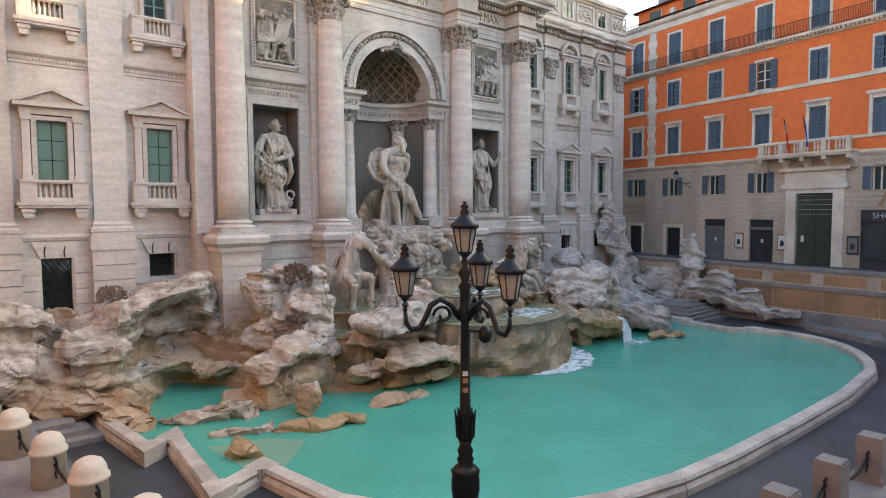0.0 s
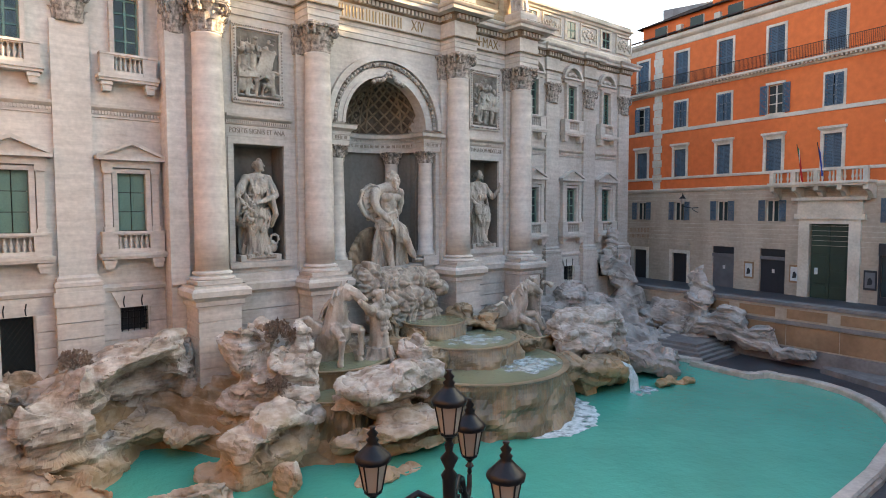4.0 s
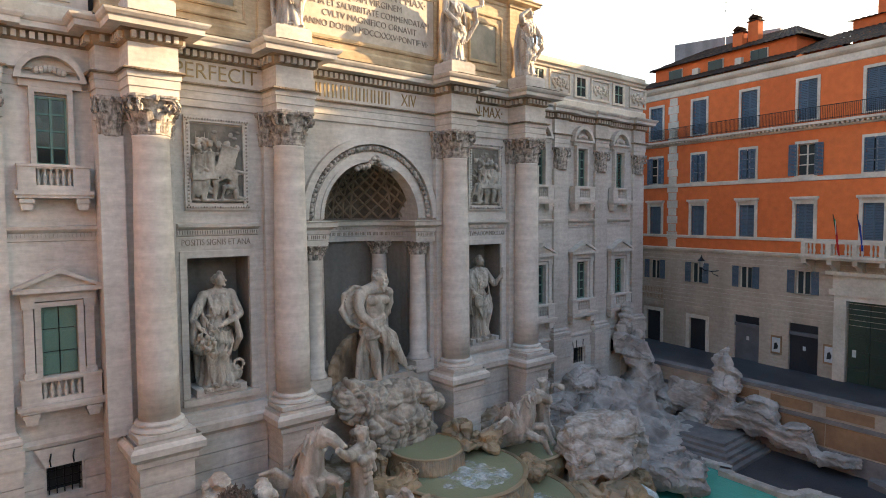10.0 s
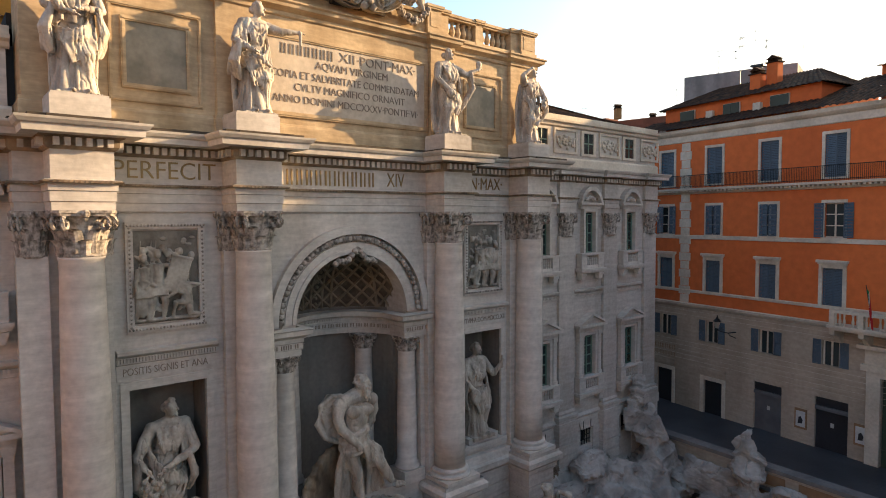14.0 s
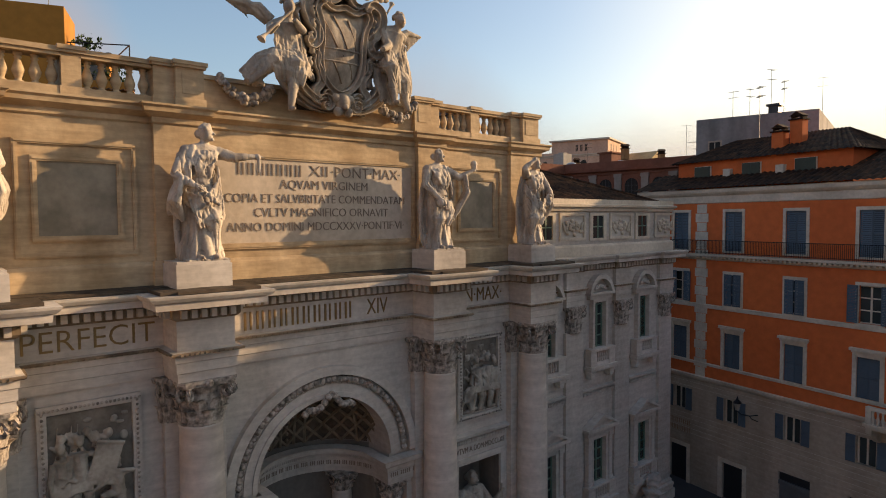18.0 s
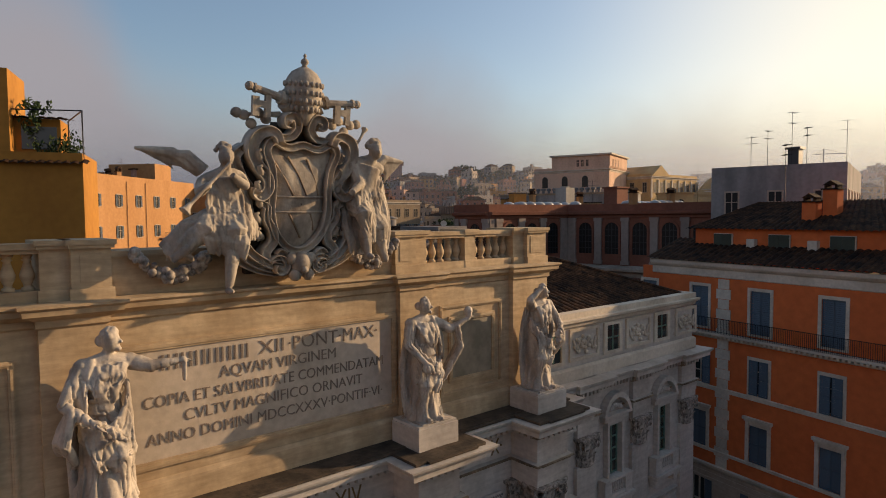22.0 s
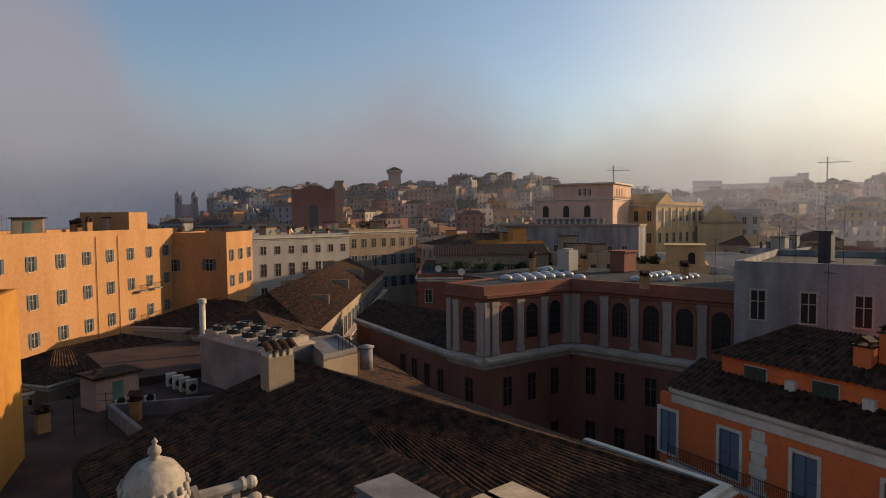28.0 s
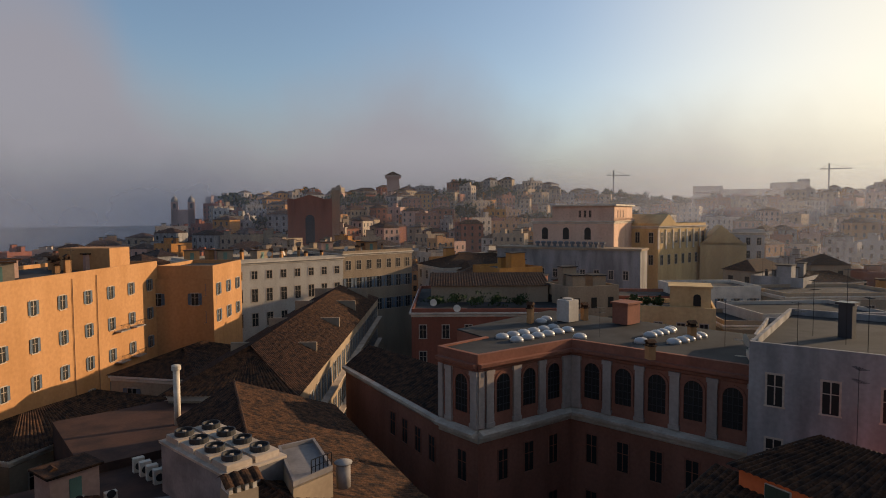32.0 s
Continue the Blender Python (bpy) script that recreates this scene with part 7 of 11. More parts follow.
# ---- crest over the attic ----
CX, CYY = 0.45, -0.2
crest = thing("coat_of_arms", "carved stone shield with tiara, keys and scrolls", "coat of arms", at=pose(CX, CYY - 0.05, 28.62, 8))
half = [(0.0, 1.55), (0.42, 1.46), (0.8, 1.62), (1.0, 1.36), (0.84, 0.9), (0.8, 0.35), (0.82, -0.2), (0.68, -0.75), (0.34, -1.14), (0.0, -1.26)]
loop = half + [(-x, z) for x, z in half[-2:0:-1]]
out = []
for k in range(48):                       # a smooth line through the corners of the shield
    u = k * len(loop) / 48
    i, t = int(u), u - int(u)
    p0, p1, p2, p3 = (Vector(loop[(i + j) % len(loop)]) for j in (-1, 0, 1, 2))
    q = 0.5 * ((2 * p1) + (p2 - p0) * t + (2 * p0 - 5 * p1 + 4 * p2 - p3) * t * t + (3 * p1 - p0 - 3 * p2 + p3) * t ** 3)
    out.append((q.x, 1.7 + q.y))
out = out[::-1]
out.append(out[0])
sh = Shape()
for r, y in ((1.0, -0.05), (0.85, -0.14), (0.6, -0.24), (0.3, -0.28), (0.02, -0.29)):
    sh.v += [(x * r, y, 1.7 + (z - 1.7) * r) for x, z in out[:-1]]
sh.f += [(j * 48 + i, j * 48 + (i + 1) % 48, (j + 1) * 48 + (i + 1) % 48, (j + 1) * 48 + i) for j in range(4) for i in range(48)]
part("shield", sh, CREST, crest, "convex shield with diagonal bands", smooth=True)
for pts in (((-0.8, -0.16, 2.85), (-0.5, -0.24, 2.4), (-0.25, -0.29, 1.95)), ((-0.42, -0.17, 3.0), (-0.1, -0.24, 2.5), (0.15, -0.29, 1.95)), ((0.15, -0.19, 2.95), (0.4, -0.24, 2.4), (0.55, -0.22, 1.95)), ((-0.35, -0.25, 1.45), (-0.15, -0.27, 1.1), (0.05, -0.2, 0.75)), ((0.3, -0.26, 1.45), (0.4, -0.22, 1.2), (0.46, -0.16, 0.95))):
    part("shield_band", Shape().tube(pts, 0.03, 6), SOOTED, crest, "dark incised line")
for z in (1.48, 1.9):
    part("shield_band", Shape().tube([(-0.78, -0.13, z), (-0.4, -0.26, z), (0, -0.3, z), (0.4, -0.26, z), (0.78, -0.13, z)], 0.035, 6), CREST, crest)


def smooth_line(pts, step=7):
    """A smooth run of points through the given ones."""
    q, fine = [Vector(p) for p in pts], []
    for i in range(step * (len(q) - 1) + 1):
        k = min(i // step, len(q) - 2)
        t = i / step - k
        p0, p1, p2, p3 = q[max(k - 1, 0)], q[k], q[k + 1], q[min(k + 2, len(q) - 1)]
        fine.append(0.5 * ((2 * p1) + (p2 - p0) * t + (2 * p0 - 5 * p1 + 4 * p2 - p3) * t * t + (3 * p1 - p0 - 3 * p2 + p3) * t ** 3))
    return fine


def ribbon(pts, w, tip=0.45, closed=False):
    """A carved band with a hollow face and raised edges that bends through the given points."""
    fine = smooth_line(pts)
    n = len(fine)
    sec = [(-1.0, 0.3), (-1.02, -0.06), (-0.9, -0.13), (-0.72, -0.13), (-0.58, -0.06), (-0.2, 0.0), (0.2, 0.0), (0.58, -0.06), (0.72, -0.15), (0.92, -0.15), (1.02, -0.07), (1.0, 0.3)]
    sh = Shape()
    for i, p in enumerate(fine):
        d = fine[min(i + 1, n - 1)] - fine[max(i - 1, 0)]
        nrm = Vector((-d.z, 0, d.x)).normalized()
        ww = w if closed else w * (tip + (1 - tip) * math.sin(math.pi * (0.06 + 0.88 * i / (n - 1))) ** 0.6)
        sh.v += [tuple(p + nrm * a_ * ww + Vector((0, b_, 0))) for a_, b_ in sec]
    m_ = len(sec)
    sh.f += [(i * m_ + j, i * m_ + (j + 1) % m_, (i + 1) * m_ + (j + 1) % m_, (i + 1) * m_ + j) for i in range(n - 1) for j in range(m_)]
    sh.f += [tuple(range(m_))[::-1], tuple((n - 1) * m_ + j for j in range(m_))]
    return sh


def coil(x, z, r, a0, turns, s, y=-0.1):
    """Points of a scroll that winds inwards."""
    return [(s * (x + r * (1 - 0.8 * k / 9) * math.cos(a0 + turns * k / 9)), y - 0.012 * k, z + r * (1 - 0.8 * k / 9) * math.sin(a0 + turns * k / 9)) for k in range(10)]


rim = ribbon([(x * 1.06, -0.17, 1.7 + (z - 1.7) * 1.05) for x, z in out], 0.11, closed=True)
part("shield_rim", rim, CREST, crest, "raised moulded rim", smooth=True)
for s in (-1, 1):
    k_ = 1.0 if s < 0 else 1.16
    runs = ((0.17, [(s * x * k_, y, z) for x, y, z in ((0.74, -0.3, 3.36), (0.82, -0.28, 3.56), (1.02, -0.22, 3.64), (1.32, -0.15, 3.48), (1.42, -0.1, 3.1), (1.24, -0.12, 2.7), (1.0, -0.15, 2.4), (0.98, -0.18, 2.12), (1.16, -0.22, 1.92), (1.34, -0.26, 2.0), (1.32, -0.28, 2.12))]),
            (0.13, [(s * x, y, z) for x, y, z in ((0.72, -0.1, 3.5), (0.4, -0.16, 3.52), (0.2, -0.18, 3.76), (0.3, -0.24, 4.05), (0.52, -0.26, 4.02), (0.54, -0.28, 3.86), (0.44, -0.28, 3.84))]),
            (0.13, [(s * x * k_, y, z) for x, y, z in ((1.2, -0.1, 1.72), (0.98, -0.16, 1.62), (0.98, -0.16, 1.3), (0.8, -0.16, 0.98), (0.78, -0.18, 0.66), (0.98, -0.18, 0.38), (0.9, -0.22, 0.1), (0.6, -0.26, 0.06), (0.46, -0.28, 0.26), (0.58, -0.3, 0.38), (0.68, -0.3, 0.28))]),
            (0.15, [(s * x, y, z) for x, y, z in ((1.5, 0.12, 3.2), (1.8, 0.08, 2.9), (1.62, 0.1, 2.4), (1.36, 0.1, 2.0), (1.5, 0.1, 1.5), (1.3, 0.1, 1.1), (1.42, 0.1, 0.7))]))
    for w_, pts in runs:
        part("scroll", ribbon(pts, w_), CREST, crest, smooth=True)
    for q in range(3):                    # stepped moulding that sweeps round under the shield
        part("volute_moulding", ribbon([(s * (2.1 - 0.2 * q), 0.05 - 0.1 * q, 0.7 + 0.05 * q), (s * (1.72 - 0.17 * q), -0.02 - 0.1 * q, 0.22 + 0.07 * q), (s * (1.2 - 0.13 * q), -0.05 - 0.1 * q, -0.08 + 0.08 * q), (s * (0.6 - 0.07 * q), -0.08 - 0.08 * q, -0.22 + 0.08 * q), (s * 0.15, -0.1 - 0.08 * q, -0.2 + 0.07 * q)], 0.12, 0.8), CREST, crest, smooth=True)
    part("scroll", ribbon(coil(0.62, -0.02, 0.3, 0.4, 6.5, s, -0.3), 0.09), CREST, crest, smooth=True)
    leafs = Shape()
    for q in range(6):                    # curled leaves between shield and scrolls
        x_, z_ = s * (1.02 + 0.05 * (q % 2)), 0.75 + 0.42 * q
        leafs.tube([(x_, -0.05, z_), (x_ + s * 0.16, -0.2, z_ + 0.12), (x_ + s * 0.22, -0.22, z_ + 0.26), (x_ + s * 0.14, -0.28, z_ + 0.3)], [0.1, 0.11, 0.07, 0.03], 7)
    part("acanthus", leafs, CREST, crest, smooth=True)["kind"] = "stuff"
    key = Shape().tube([(s * 0.15, 0.1, 4.15), (s * 0.55, -0.1, 4.42)], 0.2, 9)
    key.tube([(s * 0.5, -0.15, 4.5), (s * 1.55, -0.3, 4.72 if s < 0 else 4.6)], [0.12, 0.09], 9)
    key.tube([(s * 0.62, -0.16, 4.53), (s * 0.72, -0.17, 4.55)], 0.19, 9).ball((s * 1.6, -0.3, 4.73 if s < 0 else 4.6), 0.12).tube([(s * 1.42, -0.28, 4.7 if s < 0 else 4.6), (s * 1.48, -0.28, 4.7 if s < 0 else 4.6)], 0.13, 8)
    key.box(s * 1.2 - 0.3, s * 1.2 - 0.12, -0.32, -0.2, 4.0, 4.5).box(s * 1.2 + 0.05, s * 1.2 + 0.2, -0.32, -0.2, 3.98, 4.55).box(s * 1.2 - 0.12, s * 1.2 + 0.05, -0.32, -0.2, 4.22, 4.4)
    part("crossed_key", key, CREST, crest, smooth=False)
    bow = Shape()
    for q in range(5):
        bow.ball((s * (1.0 + 0.2 * q), 0.0, 3.95 + 0.16 * math.sin(q * 2.2)), (0.16, 0.08, 0.14), 8, 6)
    part("key_bow", bow.tube([(s * 0.6, 0, 4.1), (s * 1.95, 0, 4.0)], [0.09, 0.03], 6), CREST, crest, smooth=True)
part("mask", Shape().ball((0, -0.45, 0.05), (0.3, 0.25, 0.36), 12, 8).ball((-0.28, -0.42, 0.2), 0.17).ball((0.28, -0.42, 0.2), 0.17).ball((0, -0.65, -0.08), 0.12).ball((-0.2, -0.5, -0.25), 0.18).ball((0.2, -0.5, -0.25), 0.18), CREST, crest, smooth=True)
# a black-coloured block takes the place of the shaded hollow behind the shield
part("backing", Shape().box(-1.35, 1.35, 0.2, 0.9, -0.3, 2.9).box(-0.6, 0.6, 0.15, 0.6, 2.6, 3.9), LEDGE, crest, "dark backing block standing in for a shaded hollow")
tiara = part("tiara", Shape().lathe([(0.2, 3.85), (0.3, 4.1), (0.34, 4.2), (0.42, 4.32), (0.49, 4.55), (0.51, 4.75), (0.5, 4.95), (0.45, 5.12), (0.34, 5.28), (0.18, 5.38), (0.1, 5.42), (0.06, 5.44)], 0, -0.12, seg=24), CREST, crest, "domed papal crown with three rings", smooth=True)
for z, r, nn in ((4.3, 0.42, 18), (4.5, 0.48, 20), (4.72, 0.515, 20), (4.95, 0.505, 20)):
    band = Shape()
    for k in range(nn):
        a = 6.2832 * k / nn
        band.ball((r * math.cos(a), -0.12 + r * math.sin(a), z), (0.06, 0.06, 0.08), 6, 5)
    part("crown_ring", band, CREST, tiara, smooth=True)
part("orb", Shape().lathe([(0.1, 5.42), (0.06, 5.46), (0.11, 5.53), (0.1, 5.6), (0.03, 5.66), (0.05, 5.72), (0.01, 5.78)], 0, -0.12, seg=10), CREST, tiara, smooth=True)


def folds(sh, a, b, c, n, rad, wob, seed):
    """A bundle of n drapery rolls that sweep from the line a to the lines b and c (pairs of points)."""
    rr = random.Random(seed)
    for k in range(n):
        t = k / max(1, n - 1)
        p = [Vector(q[0]).lerp(Vector(q[1]), t) + Vector((rr.uniform(-wob, wob), rr.uniform(-wob, wob), rr.uniform(-wob, wob))) for q in (a, b, c)]
        m1, m2 = p[0].lerp(p[1], 0.5) + Vector((0, -0.08, 0)), p[1].lerp(p[2], 0.5) + Vector((0, -0.08, 0))
        sh.tube([p[0], m1, p[1], m2, p[2]], [rad * 0.7, rad, rad * 1.1, rad, rad * 0.6], 7)
    return sh


def curls(sh, c, r, seed):
    rr = random.Random(seed)
    for k in range(22):
        a, b = rr.uniform(0, 6.28), rr.uniform(-0.2, 1.5)
        sh.ball((c[0] + r * math.cos(a) * math.cos(b), c[1] + 0.08 + r * math.sin(a) * math.cos(b) * 0.9, c[2] + 0.08 + r * math.sin(b)), rr.uniform(0.07, 0.12), 6, 5)
    return sh


def feathers(sh, root, tip, drop, n, rad):
    root, tip, drop = Vector(root), Vector(tip), Vector(drop)
    for k in range(n):
        t = k / (n - 1)
        a = root.lerp(tip, t * 0.55)
        e = tip.lerp(drop, t)
        sh.tube([root.lerp(a, 0.5), a.lerp(e, 0.45) + Vector((0, 0, 0.12 * (1 - t))), e], [rad, rad * 0.9, rad * 0.35], 6)
    sh.tube([root, root.lerp(tip, 0.45) + Vector((0, 0, 0.22)), tip], [0.2, 0.17, 0.05], 8)
    return sh


la = Shape()
la.tube([(0.0, -0.3, 1.9), (0.1, -0.45, 2.45), (0.02, -0.5, 3.0)], [0.40, 0.34, 0.38], 12)
la.tube([(-0.5, -0.4, 2.85), (0, -0.5, 3.08), (0.45, -0.4, 3.02)], [0.17, 0.22, 0.17], 10)
la.tube([(0.02, -0.5, 3.05), (0.0, -0.66, 3.35)], [0.16, 0.13], 8)
la.ball((-0.02, -0.74, 3.5), (0.19, 0.24, 0.25), 12, 8)
la.ball((-0.04, -0.98, 3.44), (0.05, 0.07, 0.08), 6, 5)
curls(la, (-0.02, -0.66, 3.55), 0.2, 1)
la.tube([(0.1, -0.4, 1.9), (0.12, -0.95, 1.5), (0.02, -0.85, 0.8), (-0.1, -0.9, 0.05)], [0.36, 0.28, 0.19, 0.1], 10)
la.ball((-0.14, -1.04, -0.04), (0.1, 0.24, 0.09), 8, 6)
la.tube([(-0.1, -0.35, 1.9), (-0.55, -0.75, 1.55), (-0.95, -0.45, 1.25)], [0.36, 0.3, 0.24], 10)
la.tube([(-0.5, -0.4, 2.85), (-0.72, -0.8, 2.55), (-0.6, -1.12, 2.72)], [0.17, 0.14, 0.09], 9)
la.tube([(0.45, -0.4, 3.0), (0.4, -0.85, 2.75), (0.0, -1.05, 3.0)], [0.17, 0.14, 0.09], 9)
la.tube([(-0.02, -1.02, 3.34), (-0.62, -1.14, 2.72), (-1.1, -1.22, 2.22)], 0.052, 8)
la.tube([(-1.05, -1.21, 2.28), (-1.18, -1.24, 2.12), (-1.25, -1.25, 2.04)], [0.055, 0.09, 0.17], 10)
folds(la, ((-0.45, -0.5, 2.75), (0.4, -0.5, 2.7)), ((-0.5, -0.66, 2.3), (0.4, -0.72, 2.25)), ((-0.45, -0.6, 1.8), (0.38, -0.75, 1.8)), 11, 0.05, 0.03, 12)
folds(la, ((-0.5, -0.5, 2.1), (0.4, -0.6, 2.1)), ((-0.75, -0.85, 1.7), (0.4, -1.05, 1.6)), ((-0.5, -0.75, 0.95), (0.3, -0.95, 0.75)), 14, 0.07, 0.04, 2)
folds(la, ((-0.4, -0.35, 2.1), (-0.1, -0.7, 1.9)), ((-1.0, -0.4, 1.75), (-0.75, -0.75, 1.35)), ((-1.55, -0.2, 1.15), (-1.25, -0.5, 0.75)), 13, 0.085, 0.05, 4)
folds(la, ((-0.9, -0.3, 1.7), (-0.6, -0.5, 1.3)), ((-1.3, -0.2, 1.25), (-1.0, -0.45, 1.0)), ((-1.35, -0.1, 0.8), (-0.75, -0.35, 0.75)), 8, 0.08, 0.05, 14)
folds(la, ((0.35, -0.3, 3.1), (0.55, -0.1, 3.0)), ((0.6, -0.45, 2.2), (0.85, -0.1, 2.1)), ((0.55, -0.65, 1.2), (1.05, -0.2, 1.25)), 10, 0.075, 0.05, 3)
feathers(la, (-0.4, 0.05, 3.15), (-1.9, 0.3, 3.72), (-1.0, 0.3, 3.2), 11, 0.06)
feathers(la, (-0.35, -0.04, 3.15), (-1.25, 0.12, 3.6), (-0.75, 0.15, 3.15), 8, 0.05)
feathers(la, (0.4, 0.1, 3.1), (0.62, 0.25, 3.95), (0.85, 0.25, 3.3), 6, 0.08)
statue(smooth_fold(remeshed(la, 0.024, "angel_statue"), 0.012, 4.2, 41, 2.6, 0.35, CREST, 1, 0.02), pose(CX - 2.16, -0.3, 28.12) @ Matrix.Diagonal((1, 1, 0.95, 1)), "winged marble figure blowing a long trumpet beside the shield", "winged figures of the crest", "angel_statue")

ra = Shape()
ra.tube([(0.1, -0.2, 1.8), (0.15, -0.35, 2.4), (0.3, -0.4, 2.95)], [0.42, 0.38, 0.4], 12)
ra.tube([(-0.15, -0.3, 3.0), (0.3, -0.35, 3.08), (0.8, -0.3, 2.85)], [0.2, 0.25, 0.2], 10)
ra.tube([(0.32, -0.4, 3.0), (0.42, -0.55, 3.3)], [0.18, 0.15], 8)
ra.ball((0.44, -0.62, 3.4), (0.19, 0.24, 0.25), 12, 8)
ra.ball((0.4, -0.86, 3.36), (0.05, 0.07, 0.08), 6, 5)
curls(ra, (0.46, -0.55, 3.46), 0.2, 5)
ra.tube([(-0.15, -0.3, 3.0), (-0.15, -0.65, 2.4), (-0.6, -0.95, 2.15)], [0.2, 0.16, 0.1], 9)
ra.tube([(-0.1, -0.25, 3.05), (-0.25, -0.3, 3.5), (-0.1, -0.35, 3.75)], [0.18, 0.14, 0.1], 9)
ra.tube([(-0.25, -0.4, 3.3), (0.15, -0.4, 3.95), (0.22, -0.4, 4.1)], [0.035, 0.05, 0.12], 8)
ra.tube([(-0.05, -0.3, 1.8), (-0.2, -0.95, 1.5), (-0.1, -0.8, 0.9), (-0.02, -0.85, 0.35)], [0.36, 0.27, 0.2, 0.11], 10)
ra.ball((-0.05, -0.98, 0.3), (0.1, 0.22, 0.09), 8, 6)
ra.tube([(0.3, -0.2, 1.8), (0.55, -0.7, 1.1), (0.6, -0.6, 0.5), (0.7, -0.7, 0.1)], [0.36, 0.26, 0.18, 0.1], 10)
folds(ra, ((-0.1, -0.55, 2.8), (0.7, -0.5, 2.7)), ((-0.1, -0.62, 2.3), (0.6, -0.6, 2.3)), ((-0.15, -0.6, 1.8), (0.6, -0.6, 1.8)), 10, 0.05, 0.03, 16)
folds(ra, ((-0.2, -0.4, 2.3), (0.7, -0.35, 2.5)), ((-0.3, -0.8, 1.7), (0.9, -0.5, 1.6)), ((-0.1, -0.8, 0.75), (0.8, -0.6, 0.5)), 17, 0.075, 0.05, 6)
folds(ra, ((0.7, -0.2, 2.9), (0.9, 0.0, 2.7)), ((0.9, -0.3, 2.0), (1.1, 0.0, 1.9)), ((0.7, -0.4, 1.0), (1.25, -0.1, 0.9)), 11, 0.075, 0.05, 7)
folds(ra, ((-0.4, 0.0, 1.9), (0.2, 0.0, 1.9)), ((-0.5, -0.2, 1.2), (0.3, -0.4, 1.0)), ((-0.35, -0.3, 0.4), (0.35, -0.4, 0.3)), 11, 0.07, 0.05, 8)
feathers(ra, (0.65, 0.1, 2.9), (1.85, -0.05, 3.2), (1.15, 0.0, 2.5), 12, 0.075)
statue(smooth_fold(remeshed(ra, 0.024, "angel_statue"), 0.012, 4.2, 42, 2.4, 0.35, CREST, 1, 0.02), pose(CX + 1.9, -0.4, 28.45), "winged marble figure seated with a short trumpet beside the shield", "winged figures of the crest", "angel_statue")
for s in (-1, 1):
    g = Shape()
    rr = random.Random(7)
    for k in range(60):
        t = rr.random()
        g.ball((CX * 0.5 + s * (2.1 + 1.9 * t), -0.05 + rr.uniform(-0.1, 0.08), 28.95 - 0.55 * math.sin(3.14 * t) + rr.uniform(-0.14, 0.14) + 0.1 * t), rr.uniform(0.07, 0.14), 7, 5)
    single("garland", g, CARVED, "carved stone garland of fruit hung below the crest", "garland", "garlands of the crest", smooth=True)

# dry plants carved on the rocks
def dry_plant(x, y, z, r, seed):
    rr = random.Random(seed)
    g = Shape()
    for k in range(110):
        a, b = rr.uniform(0, 6.28), rr.uniform(0.1, 1.4)
        d = Vector((math.cos(a) * math.cos(b), math.sin(a) * math.cos(b), math.sin(b)))
        p = Vector((x, y, z))
        tip = p + d * r * rr.uniform(0.6, 1.0)
        g.tube([p.lerp(tip, 0.5), tip], [0.015, 0.01], 3)
        for q in range(4):
            m = Euler((rr.uniform(0, 3), rr.uniform(0, 3), rr.uniform(0, 3))).to_matrix()
            w = r * rr.uniform(0.1, 0.18)
            g.add([tip + m @ Vector(c) for c in ((-w, 0, 0), (0, w * 0.6, 0.02), (w, 0, 0), (0, -w * 0.6, 0.02))], [(0, 1, 2, 3)])
    single("carved_plant", g, DRYPLANT, "brown carved bush of leaves growing on the rocks", "plant", "carved plants")


DRYPLANT = material("dry_brown_leaves", (0.33, 0.25, 0.19), (0.18, 0.13, 0.10), grain=9, bump=0.3)
dry_plant(-16.2, -1.6, 4.15, 0.75, 1)
dry_plant(-8.9, -4.4, 4.7, 0.9, 2)
dry_plant(-9.6, -5.6, 2.9, 0.6, 3)
dry_plant(11.6, -0.9, 5.2, 0.9, 4)
dry_plant(11.6, -0.9, 6.3, 0.6, 5)

# ---- orange house ----
OA, OU = Vector((33.72, 1.45, 0)), Vector((-0.18275, -0.98316, 0))
OM = Matrix(((OU.x, -OU.y, 0, OA.x), (OU.y, OU.x, 0, OA.y), (0, 0, 1, 0), (0, 0, 0, 1)))
house = thing("orange_house", "orange plastered town house with blue shutters and stone ground floor", "building", at=OM)
AX = [-3.75 + 4.55 * i for i in range(-1, 7)]       # window axes


